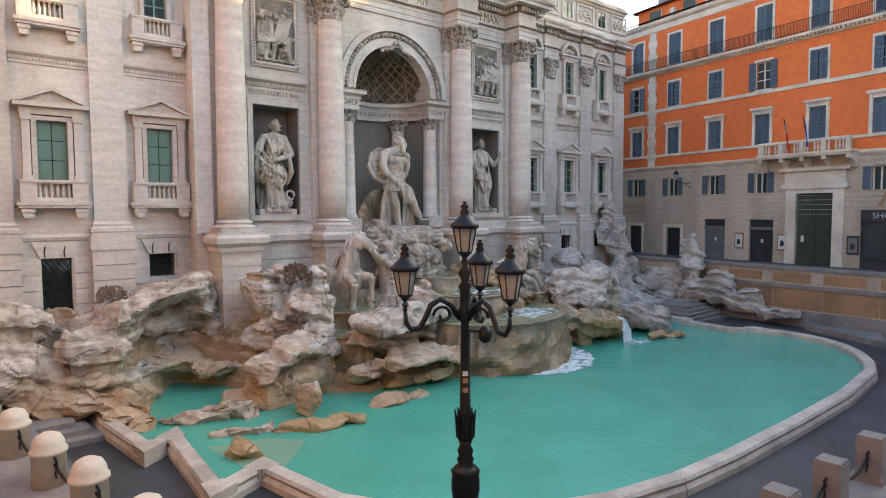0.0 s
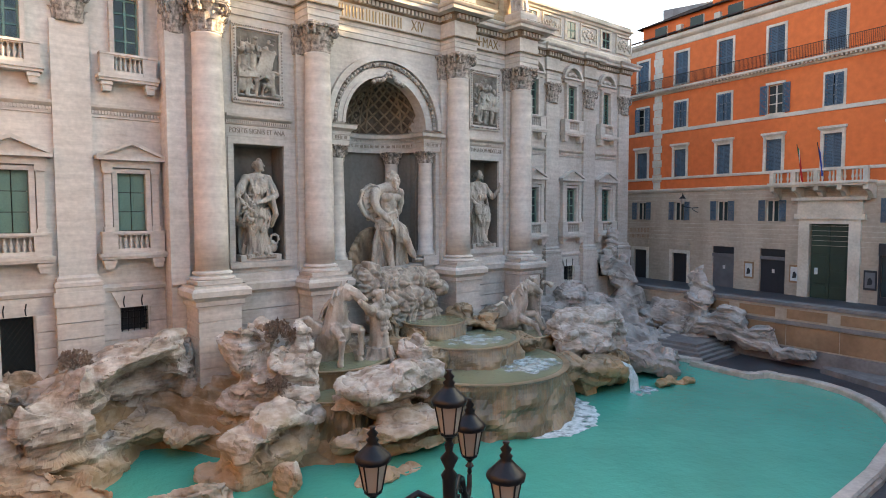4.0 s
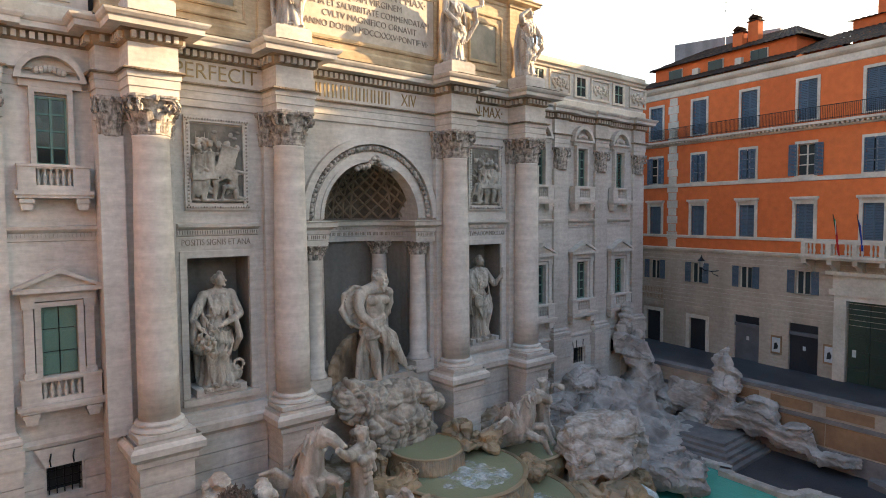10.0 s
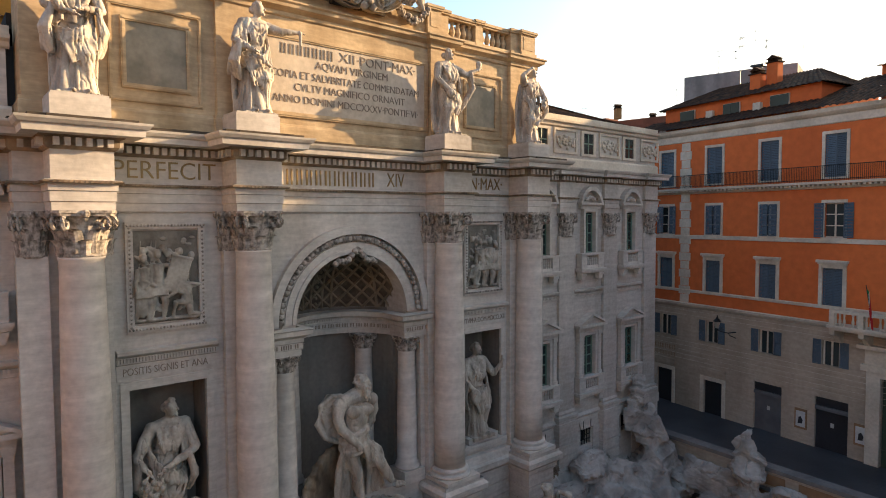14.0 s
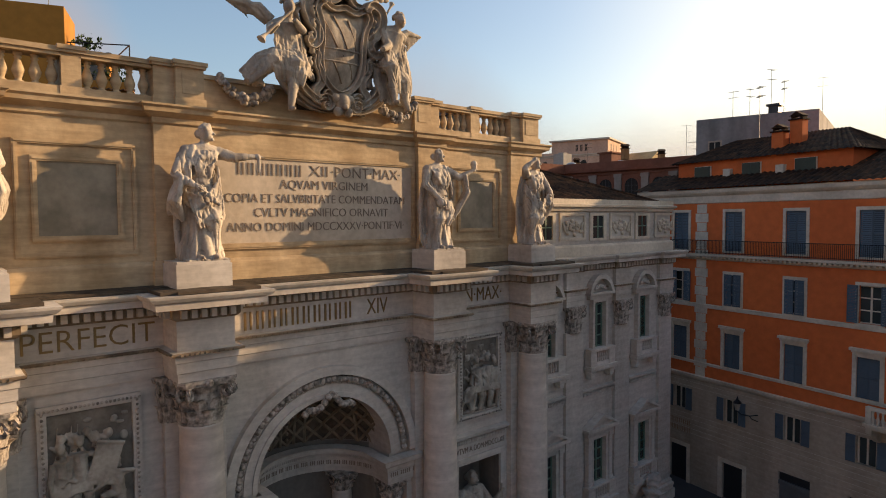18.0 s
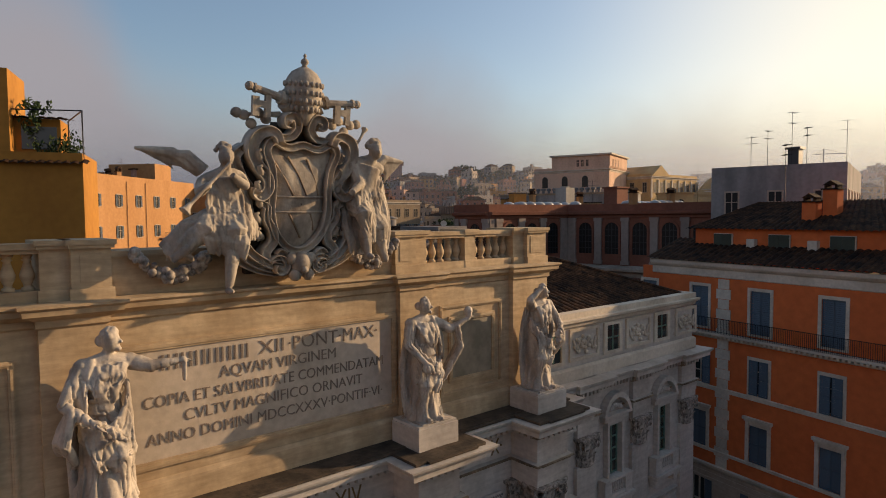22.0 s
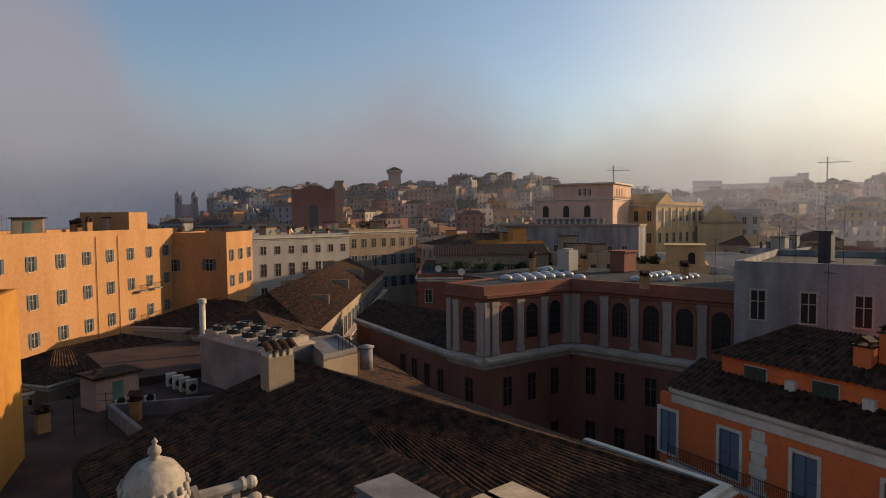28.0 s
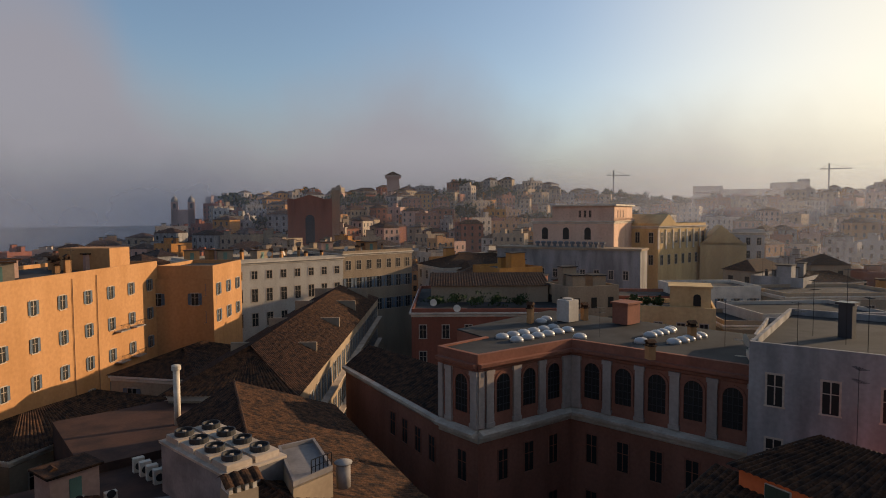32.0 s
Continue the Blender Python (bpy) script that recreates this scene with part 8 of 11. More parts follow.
def holed_wall(name, x0, x1, z0, z1, y0, y1, holes, mat, parent):
    """A wall with rectangular holes (x0, x1, z0, z1)."""
    xs = sorted({x0, x1, *(h[0] for h in holes), *(h[1] for h in holes)})
    zs = sorted({z0, z1, *(h[2] for h in holes), *(h[3] for h in holes)})
    solid = lambda i, k: 0 <= i < len(xs) - 1 and 0 <= k < len(zs) - 1 and not any(h[0] < (xs[i] + xs[i + 1]) / 2 < h[1] and h[2] < (zs[k] + zs[k + 1]) / 2 < h[3] for h in holes)
    sh, at = Shape(), {}

    def vert(x, y, z):
        if (x, y, z) not in at:
            at[(x, y, z)] = len(sh.v)
            sh.v.append((x, y, z))
        return at[(x, y, z)]

    for i in range(len(xs) - 1):
        for k in range(len(zs) - 1):
            if not solid(i, k):
                continue
            a, b, c, d = xs[i], xs[i + 1], zs[k], zs[k + 1]
            for y, order in ((y0, 1), (y1, -1)):
                sh.f.append(tuple([vert(a, y, c), vert(b, y, c), vert(b, y, d), vert(a, y, d)][::order]))
            for gone, p, q in ((not solid(i - 1, k), (a, d), (a, c)), (not solid(i + 1, k), (b, c), (b, d)), (not solid(i, k - 1), (a, c), (b, c)), (not solid(i, k + 1), (b, d), (a, d))):
                if gone:
                    sh.f.append((vert(q[0], y0, q[1]), vert(p[0], y0, p[1]), vert(p[0], y1, p[1]), vert(q[0], y1, q[1])))
    return part(name, sh, mat, parent)


top = [(x - 0.68, x + 0.68, 22.0, 24.85) for x in AX]
sec = [(x - 0.62, x + 0.62, 18.0, 20.3) for x in AX]
fst = [(x - 0.65, x + 0.65, 13.45, 15.95) for x in AX]
mez = [(x - 0.55, x + 0.55, 9.4, 11.1) for x in AX if not 13 < x < 16]
doors = [(0.15, 1.8, 3.5, 6.3), (4.45, 6.6, 3.5, 7.15), (8.95, 11.1, 3.5, 7.15), (13.0, 15.85, 3.5, 9.25), (18.0, 22.5, 4.2, 7.1), (-4.6, -3.0, 3.5, 6.4)]
H0, H1 = -8.0, 27.0
holed_wall("upper_wall", H0, H1, 12.2, 26.0, 0.0, 0.35, top + sec + fst, ORANGE, house)
holed_wall("ground_floor_wall", H0, H1, 3.0, 12.2, 0.0, 0.35, mez + doors, GREYSTONE, house)
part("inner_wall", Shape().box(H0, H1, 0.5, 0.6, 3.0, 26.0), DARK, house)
part("side_wall", Shape().box(H0, H0 + 0.4, 0.35, 13, 3.0, 26.0), ORANGE, house)
part("side_wall", Shape().box(H1 - 0.4, H1, 0.35, 13, 3.0, 26.0), ORANGE, house)
part("back_wall", Shape().box(H0, H1, 12.6, 13, 3.0, 26.0), ORANGE, house)
for nm, pr in (("eaves_cornice", [(0, 25.5), (0.06, 25.55), (0.06, 26.05), (0.2, 26.15), (0.32, 26.3), (0.36, 26.55), (0, 26.6)]),
               ("gallery_slab", [(0, 21.25), (0.1, 21.3), (0.14, 21.5), (0.5, 21.56), (0.52, 21.72), (0, 21.74)]),
               ("string_course", [(0, 17.6), (0.07, 17.62), (0.09, 17.88), (0, 17.92)]),
               ("string_course", [(0, 13.2), (0.08, 13.22), (0.1, 13.4), (0, 13.44)]),
               ("belt_course", [(0, 11.95), (0.06, 12.0), (0.16, 12.15), (0.18, 12.3), (0, 12.34)])):
    part(nm, Shape().sweep(pr, [(H0, 0.0), (H1, 0.0)]), CREAM, house)
dn = Shape()
for i in range(110):
    dn.box(H0 + 0.1 + 0.318 * i, H0 + 0.26 + 0.318 * i, -0.42, 0, 21.42, 21.54)
part("dentil_course", dn, CREAM, house)["kind"] = "stuff"
for z in range(19):
    w = 0.55 if z % 2 else 0.42
    part("quoin", Shape().box(-1.87 - w, -1.87 + w, -0.05, 0.0, 12.36 + 0.69 * z, 12.36 + 0.69 * z + 0.66), CREAM, house)
for z in range(12):
    part("rustic_joint", Shape().box(H0, H1, -0.012, 0.0, 7.6 + 0.37 * z, 7.62 + 0.37 * z), CREAM, house) if z not in (5, 6, 7, 8, 9) else None

lou = Shape()
lou.box(-0.31, -0.26, 0, 0.05, 0, 1).box(0.26, 0.31, 0, 0.05, 0, 1).box(-0.26, 0.26, 0, 0.05, 0, 0.04).box(-0.26, 0.26, 0, 0.05, 0.48, 0.52).box(-0.26, 0.26, 0, 0.05, 0.96, 1.0)
for i in range(22):
    z = 0.05 + 0.0415 * i
    lou.add([(-0.26, 0.0, z), (0.26, 0.0, z), (0.26, 0.045, z + 0.035), (-0.26, 0.045, z + 0.035)], [(0, 1, 2, 3)])
lou_me = lou.mesh("shutter", SHUTTER_BLUE)
CURTAIN = material("pale_curtain", (0.55, 0.55, 0.52), (0.42, 0.42, 0.40), grain=14, bump=0.3, bands=(6.0, 1.0, 0.2))


def leaf(parent, x, z, w, h, y, turn=0.0):
    m = pose(x, y, z, 0, 0, turn) @ Matrix.Diagonal((w / 0.62, 1, h, 1))
    return shared("shutter", lou_me, parent, m)


def frame_part(x0, x1, z0, z1, w, y0, parent, mat=None, top_hood=False):
    sh = Shape().box(x0 - w, x0, y0, 0.06, z0 - w * 0.6, z1 + w).box(x1, x1 + w, y0, 0.06, z0 - w * 0.6, z1 + w).box(x0, x1, y0, 0.06, z1, z1 + w).box(x0, x1, y0 - 0.03, 0.06, z0 - w * 0.6, z0)
    if top_hood:
        sh.box(x0 - w - 0.12, x1 + w + 0.12, -0.24, 0.02, z1 + w + 0.12, z1 + w + 0.3).box(x0 - w - 0.04, x1 + w + 0.04, -0.14, 0.02, z1 + w, z1 + w + 0.12)
        for s in (x0 - w, x1):
            sh.box(s + 0.04, s + w - 0.04, -0.14, 0.0, z1 - 0.25, z1 + w)
    return part("window", sh, mat or CREAM, parent)


for i, x in enumerate(AX):
    w = frame_part(x - 0.68, x + 0.68, 22.0, 24.85, 0.2, -0.05, house)
    leaf(w, x - 0.34, 22.0, 0.66, 2.85, 0.05)
    leaf(w, x + 0.34, 22.0, 0.66, 2.85, 0.05)
    w = frame_part(x - 0.62, x + 0.62, 18.0, 20.3, 0.2, -0.05, house)
    part("pane", Shape().box(x - 0.62, x + 0.62, 0.22, 0.24, 18.0, 20.3), PANE, w)
    gf = Shape().box(x - 0.05, x + 0.05, 0.17, 0.23, 18, 20.3)
    for z in (18.0, 18.75, 19.5, 20.22):
        gf.box(x - 0.62, x + 0.62, 0.18, 0.23, z, z + 0.07)
    part("window_frame", gf, CREAM, w)
    spread_ = 0.62 if i % 3 == 1 else 0.33
    if i == 4:
        spread_ = 0.93
    leaf(w, x - spread_ - 0.02, 18.0, 0.6, 2.3, -0.12)
    leaf(w, x + spread_ + 0.02, 18.0, 0.6, 2.3, -0.12)
    w = frame_part(x - 0.65, x + 0.65, 13.45, 15.95, 0.24, -0.07, house, None, True)
    leaf(w, x - 0.325, 13.45, 0.64, 2.5, 0.06)
    leaf(w, x + 0.325, 13.45, 0.64, 2.5, 0.06)
    if not 13 < x < 16:
        w = frame_part(x - 0.55, x + 0.55, 9.4, 11.1, 0.1, -0.03, house, GREYSTONE)
        part("pane", Shape().box(x - 0.55, x + 0.55, 0.24, 0.26, 9.4, 11.1), PANE, w)
        part("window_frame", Shape().box(x - 0.55, x - 0.47, 0.17, 0.24, 9.4, 11.1).box(x + 0.47, x + 0.55, 0.17, 0.24, 9.4, 11.1).box(x - 0.05, x + 0.05, 0.17, 0.24, 9.4, 11.1).box(x - 0.55, x + 0.55, 0.17, 0.24, 11.02, 11.1), CREAM, w)
        if i % 2:
            part("curtain", Shape().box(x - 0.47, x + 0.47, 0.27, 0.29, 9.4, 11.05), CURTAIN, w)
        leaf(w, x - 0.88, 9.4, 0.56, 1.7, -0.06)
        leaf(w, x + 0.88, 9.4, 0.56, 1.7, -0.06)
# gallery railing
rail = part("gallery_railing", Shape().tube([(H0, -0.46, 22.75), (H1, -0.46, 22.75)], 0.025, 6).tube([(H0, -0.46, 21.85), (H1, -0.46, 21.85)], 0.02, 6), IRON, house)
bars_ = Shape()
for i in range(300):
    x = H0 + 0.06 + i * (H1 - H0) / 300
    bars_.box(x - 0.01, x + 0.01, -0.47, -0.45, 21.74, 22.75)
part("railing", bars_, IRON, rail)["kind"] = "stuff"
# doors, shutters and portal of the ground floor
METAL = material("grey_roller_door", (0.16, 0.16, 0.165), (0.11, 0.11, 0.115), rough=0.5, grain=3, bump=0.1)
BLACKP = material("black_painted_panel", (0.03, 0.03, 0.035), (0.02, 0.02, 0.022), rough=0.4, bump=0.05)
PAPER = material("posted_paper", (0.6, 0.6, 0.57), (0.5, 0.5, 0.48), bump=0.0)
for x0, x1, z1 in ((0.15, 1.8, 6.3), (4.45, 6.6, 7.15), (8.95, 11.1, 7.15), (-4.6, -3.0, 6.4)):
    d = part("door", Shape().box(x0, x1, 0.18, 0.24, 3.5, z1 - 0.85 if z1 > 7 else z1), METAL if x0 == 4.45 else BLACKP, house, "closed dark metal shop shutter")
    if z1 > 7:
        part("fanlight", Shape().box(x0, x1, 0.16, 0.24, z1 - 0.6, z1), BLACKP, d)
        part("roller_box", Shape().box(x0, x1, 0.02, 0.2, z1 - 0.88, z1 - 0.62), METAL, d)
        part("notice", Shape().box((x0 + x1) / 2 - 0.1, (x0 + x1) / 2 + 0.12, 0.165, 0.18, 5.2, 5.5), PAPER, d)
    else:
        part("door_frame", Shape().box(x0 - 0.35, x0, -0.06, 0.1, 3.5, z1 + 0.3).box(x1, x1 + 0.3, -0.06, 0.1, 3.5, z1 + 0.3).box(x0, x1, -0.06, 0.1, z1, z1 + 0.3), CREAM, d)
        part("lintel_relief", Shape().box(x0 - 0.3, x1 + 0.3, -0.08, 0.05, z1 + 0.5, z1 + 1.0), GREYSTONE, d)
portal = part("portal", Shape().box(12.1, 16.75, -0.22, 0.1, 10.0, 11.0), CREAM, house, "tall travertine portal")
part("jamb", Shape().box(12.2, 13.0, -0.18, 0.1, 3.5, 9.6), CREAM, portal)
part("jamb", Shape().box(15.85, 16.65, -0.18, 0.1, 3.5, 9.6), CREAM, portal)
part("lintel", Shape().box(13.0, 15.85, -0.18, 0.1, 9.25, 9.6), CREAM, portal)
part("architrave", Shape().box(11.9, 16.95, -0.3, 0.1, 9.6, 10.0), CREAM, portal)
part("cornice", Shape().box(11.7, 17.15, -0.45, 0.1, 11.0, 11.25), CREAM, portal)
for s in range(2):
    for r in range(5):
        x, z = 13.05 + 1.4 * s, 3.6 + 1.13 * r
        part("door_panel", Shape().box(x, x + 1.36, 0.14, 0.2, z, z + 1.1).box(x + 0.2, x + 1.16, 0.1, 0.15, z + 0.18, z + 0.92), WOOD_GREEN, portal)
part("notice", Shape().box(13.35, 13.6, 0.09, 0.1, 5.4, 5.9), PAPER, portal)
# balcony over the portal
bal = part("balcony", Shape().box(10.4, 17.5, -1.25, 0, 12.05, 12.2).box(10.3, 17.6, -1.35, 0, 12.2, 12.38), CREAM, house, "stone balcony with a balustrade over the portal")
part("balcony_rail", Shape().box(10.4, 17.5, -1.25, -0.95, 13.18, 13.36), CREAM, bal)
hb = Shape().lathe([(0.08, 0), (0.05, 0.08), (0.1, 0.28), (0.05, 0.55), (0.08, 0.78), (0.08, 0.82)], 0, 0, seg=8).mesh("baluster", CREAM, smooth=True)
for i in range(26):
    if i % 6 != 3:
        shared("baluster", hb, bal, pose(10.75 + 0.26 * i, -1.1, 12.37))
for x in (10.55, 12.3, 13.95, 15.6, 17.35):
    part("balcony_post", Shape().box(x - 0.15, x + 0.15, -1.25, -0.95, 12.38, 13.2), CREAM, bal)
    part("corbel", Shape().prism([(0, 12.05), (0, 11.1), (0.25, 11.1), (0.7, 11.6), (1.15, 11.75), (1.15, 12.05)], -0.16, 0.16, Matrix(((0, 1, 0, x), (-1, 0, 0, 0), (0, 0, 1, 0), (0, 0, 0, 1)))), CREAM, bal)


def flag(x, colours, label):
    f_ = thing("flag", label, "flag", "flags on the balcony")
    part("pole", Shape().tube([(x, -1.0, 12.4), (x - 0.1, -1.75, 15.2)], 0.025, 6), IRON, f_)
    n = len(colours)
    for k, c in enumerate(colours):
        sh = Shape()
        for j in range(9):
            t = j / 8
            for q in (0, 1):
                u = (k + q) / n
                sh.v.append((x - 0.08 + 0.05 * math.sin(5 * u + 3 * t) + 0.1 * u, -1.7 + 0.55 * t + 0.25 * u * (1 - t) + 0.06 * math.sin(8 * u), 15.0 - 2.3 * t - 0.55 * u * (1 - 0.4 * t)))
        sh.f += [(2 * j, 2 * j + 1, 2 * j + 3, 2 * j + 2) for j in range(8)]
        part("stripe", sh, c, f_)
    f_.matrix_basis = OM


FGREEN = material("flag_green", (0.03, 0.22, 0.09), (0.02, 0.17, 0.07), bump=0.05)
FWHITE = material("flag_white", (0.7, 0.7, 0.68), (0.6, 0.6, 0.58), bump=0.05)
FRED = material("flag_red", (0.5, 0.03, 0.03), (0.4, 0.02, 0.02), bump=0.05)
FBLUE = material("flag_blue", (0.03, 0.06, 0.30), (0.02, 0.05, 0.22), bump=0.05)
flag(12.9, (FGREEN, FWHITE, FRED), "furled green white and red flag")
flag(14.4, (FBLUE,), "furled dark blue flag")
# shop front, posters, bracket lamp
shop = part("shop_front", Shape().box(17.85, 18.0, -0.08, 0.1, 3.6, 7.3).box(22.5, 22.65, -0.08, 0.1, 3.6, 7.3).box(18.0, 22.5, -0.08, 0.1, 3.6, 4.2).box(17.85, 22.65, -0.14, 0.1, 7.1, 7.95), BLACKP, house, "black shop front with a glazed window")
part("pane", Shape().box(18.0, 22.5, 0.05, 0.07, 4.2, 7.1), PANE, shop)
shared("sign_letters", lettering("SHOES", 0.42, 1.9, 0.01, PAPER, "sign_letters"), shop, pose(19.6, -0.16, 7.5))
part("sign_shape", Shape().prism([(18.9, 8.2), (19.15, 8.2), (19.5, 9.0), (19.85, 8.2), (20.1, 8.2), (19.6, 9.25), (19.4, 9.25)], -0.1, 0.0), BROWN, house, "brown letter-like sign shape")
for x in (7.6, 11.5, 16.9):
    p = tagged(part("poster_frame", Shape().box(x, x + 0.85, -0.06, 0.0, 4.6, 6.0), BROWN if x < 12 else BLACKP), "framed poster on the stone wall", "poster", "posters")
    p.matrix_basis = OM
    part("poster", Shape().box(x + 0.1, x + 0.75, -0.07, -0.06, 4.75, 5.85), PAPER if x < 12 else METAL, p)
    part("poster_shape", Shape().slab([(0, 0), (0.3, 0.05), (0.35, 0.3), (0.2, 0.55), (0.05, 0.45)], 0, 0.01).mesh("poster_shape", BLACKP), BLACKP, p).matrix_basis = pose(x + 0.25, -0.075, 4.95, 90)
wl_ = thing("wall_lantern", "black iron lantern on a wall bracket", "lantern", at=OM)
part("bracket", Shape().tube([(2.9, 0, 10.55), (2.6, -0.5, 10.5), (2.2, -0.9, 10.6), (2.0, -1.0, 10.8)], 0.04, 6).tube([(2.9, 0, 10.1), (2.7, -0.4, 10.3), (2.6, -0.5, 10.5)], 0.03, 6), IRON, wl_)
part("lantern_glass", Shape().lathe([(0.14, 0), (0.24, 0.5)], 2.0, -1.0, 10.85, 6), LAMP_GLASS, wl_)
part("lantern_cap", Shape().lathe([(0.3, 0), (0.26, 0.08), (0.1, 0.25), (0.04, 0.4), (0.02, 0.5)], 2.0, -1.0, 11.35, 8), IRON, wl_)
for txt, z in ((7, 8.35), (8, 7.75)):
    shared("faded_letters", bars(txt, 0.38, 2.6, 0.004, BROWN, "faded_letters"), house, pose(-4.0, -0.01, z))
# an unseen house added along the row to keep the sun off the square
nh = thing("street_house", "unseen orange plastered house added to the row to shade the square", "building", at=OM)
part("wall", Shape().box(27.2, 64.0, 0.0, 13.0, 3.0, 27.5), ORANGE, nh)
part("cornice", Shape().sweep([(0, 26.8), (0.1, 26.9), (0.4, 27.2), (0.42, 27.55), (0, 27.6)], [(27.2, 0.0), (64.0, 0.0)]), CREAM, nh)
part("roof", Shape().prism([(-0.5, 27.5), (13.4, 27.5), (6.5, 29.5)], 27.2, 64.0, Matrix(((0, 1, 0, 0), (1, 0, 0, 0), (0, 0, 1, 0), (0, 0, 0, 1)))), TILE, nh)
for x in range(8):
    for z in (8.0, 13.5, 18.0, 22.0):
        part("window", Shape().box(28.8 + 4.5 * x, 30.2 + 4.5 * x, -0.04, 0.02, z, z + 2.4), SHUTTER_BLUE, nh)
# roof: tiled slope, attic storey with green shutters, chimneys
def tile_roof(name, corners, parent, rows_per_m=2.3, label="", mat=None, amp=0.09):
    """A slope between an eave (a, b) and a ridge (d, c), covered by rows of half-round tiles running down it."""
    a, b, c, d = (Vector(p) for p in corners)
    n = max(3, int(max((b - a).length, (c - d).length) * rows_per_m))
    k = 4
    m = max(2, int((d - a).length / 0.5))
    nrm = (b - a).cross(d - a).normalized()
    if nrm.z < 0:
        nrm = -nrm
    sh = Shape()
    for j in range(m + 1):
        for i in range(n * k + 1):
            u, v = i / (n * k), j / m
            p = a.lerp(b, u).lerp(d.lerp(c, u), v)
            sh.v.append(p + nrm * (amp * abs(math.sin(math.pi * i / k)) + 0.02 * (1 if j % 2 else 0) + 0.015 * noise.noise(p * 2)))
    w = n * k + 1
    sh.f += [(j * w + i, j * w + i + 1, (j + 1) * w + i + 1, (j + 1) * w + i) for j in range(m) for i in range(n * k)]
    return part(name, sh, mat or TILE, parent, label)


tile_roof("roof", ((H0 - 0.3, -0.5, 26.6), (H1 + 0.3, -0.5, 26.6), (H1 + 0.3, 3.2, 28.0), (H0 - 0.3, 3.2, 28.0)), house, label="weathered brown tile roof")
part("attic_storey", Shape().box(-6.0, 7.6, 2.3, 10, 26.6, 28.9), ORANGE, house)
tile_roof("attic_roof", ((-6.6, 1.9, 28.8), (8.1, 1.9, 28.8), (5.2, 6.2, 30.7), (-3.5, 6.2, 30.7)), house)
tile_roof("attic_roof", ((-6.6, 10.4, 28.8), (-6.6, 1.9, 28.8), (-3.5, 6.2, 30.7), (-3.5, 6.3, 30.7)), house)
for x in (-3.6, 0.6, 4.6):
    w = part("attic_window", Shape().box(x - 0.75, x + 0.75, 2.18, 2.3, 27.25, 28.5), CREAM, house)
    part("shutter", Shape().box(x - 0.7, x - 0.01, 2.12, 2.18, 27.28, 28.47).box(x + 0.01, x + 0.7, 2.12, 2.18, 27.28, 28.47), WOOD_GREEN, w, "closed dark green shutters")
for x in (-1.3, 2.9):
    part("air_conditioner", Shape().box(x - 0.3, x + 0.3, 1.95, 2.3, 27.5, 28.15), CREAM, house)
tile_roof("attic_roof", ((8.1, 10.4, 28.8), (-6.6, 10.4, 28.8), (-3.5, 6.2, 30.7), (5.2, 6.2, 30.7)), house)
tile_roof("attic_roof", ((8.1, 1.9, 28.8), (8.1, 10.4, 28.8), (5.2, 6.3, 30.7), (5.2, 6.2, 30.7)), house)
tile_roof("roof", ((7.6, 3.2, 28.0), (H1, 3.2, 28.0), (H1, 7.6, 29.6), (7.6, 7.6, 29.6)), house)
part("rear_block", Shape().box(9.0, 24.0, 7.4, 12.5, 26.5, 30.3), ORANGE, house)
tile_roof("rear_roof", ((8.7, 7.1, 30.25), (24.3, 7.1, 30.25), (24.3, 12.6, 31.1), (8.7, 12.6, 31.1)), house)
for x, y, z0, z1 in ((1.9, 3.6, 29.3, 30.6), (2.9, 4.2, 29.8, 31.4), (10.6, 9.0, 31.0, 32.2), (14.2, 9.0, 31.0, 32.6), (16.4, 5.2, 29.4, 30.6), (17.6, 5.0, 29.4, 30.7), (19.0, 5.2, 29.4, 30.5)):
    ch = part("chimney", Shape().box(x - 0.45, x + 0.45, y - 0.35, y + 0.35, z0 - 0.8, z1), ORANGE, house)
    part("chimney_cap", Shape().box(x - 0.55, x + 0.55, y - 0.45, y + 0.45, z1, z1 + 0.1).prism([(x - 0.5, z1 + 0.3), (x + 0.5, z1 + 0.3), (x, z1 + 0.6)], y - 0.4, y + 0.4).box(x - 0.4, x - 0.25, y - 0.3, y + 0.3, z1, z1 + 0.32).box(x + 0.25, x + 0.4, y - 0.3, y + 0.3, z1, z1 + 0.32), TILE, ch)


def aerial(x, y, z, h, seed, m=None):
    rr = random.Random(seed)
    a = thing("television_aerial", "thin metal television aerial on a mast", "aerial", "aerials", at=m)
    part("mast", Shape().tube([(x, y, z), (x, y, z + h)], 0.022, 5), IRON, a)
    ang = rr.uniform(0, 3)
    dx, dy = math.cos(ang), math.sin(ang)
    for q in range(2):
        zz = z + h * (1 - 0.16 * q) - 0.1
        sh = Shape().tube([(x - 0.5 * dx, y - 0.5 * dy, zz), (x + 0.5 * dx, y + 0.5 * dy, zz)], 0.014, 4)
        for k in range(7):
            t = -0.48 + 0.16 * k
            w = 0.3 - 0.025 * k
            sh.tube([(x + t * dx - w * dy, y + t * dy + w * dx, zz), (x + t * dx + w * dy, y + t * dy - w * dx, zz)], 0.012, 4)
        part("aerial_boom", sh, IRON, a)


for i, (x, y, z, h) in enumerate(((-2.0, 7, 30.5, 4.5), (11.5, 8, 29.5, 5.0), (13.0, 9, 29.5, 6.0), (16.0, 8.5, 29.5, 4.2), (19.0, 8.0, 29.5, 5.2))):
    aerial(x, y, z, h, i, OM)

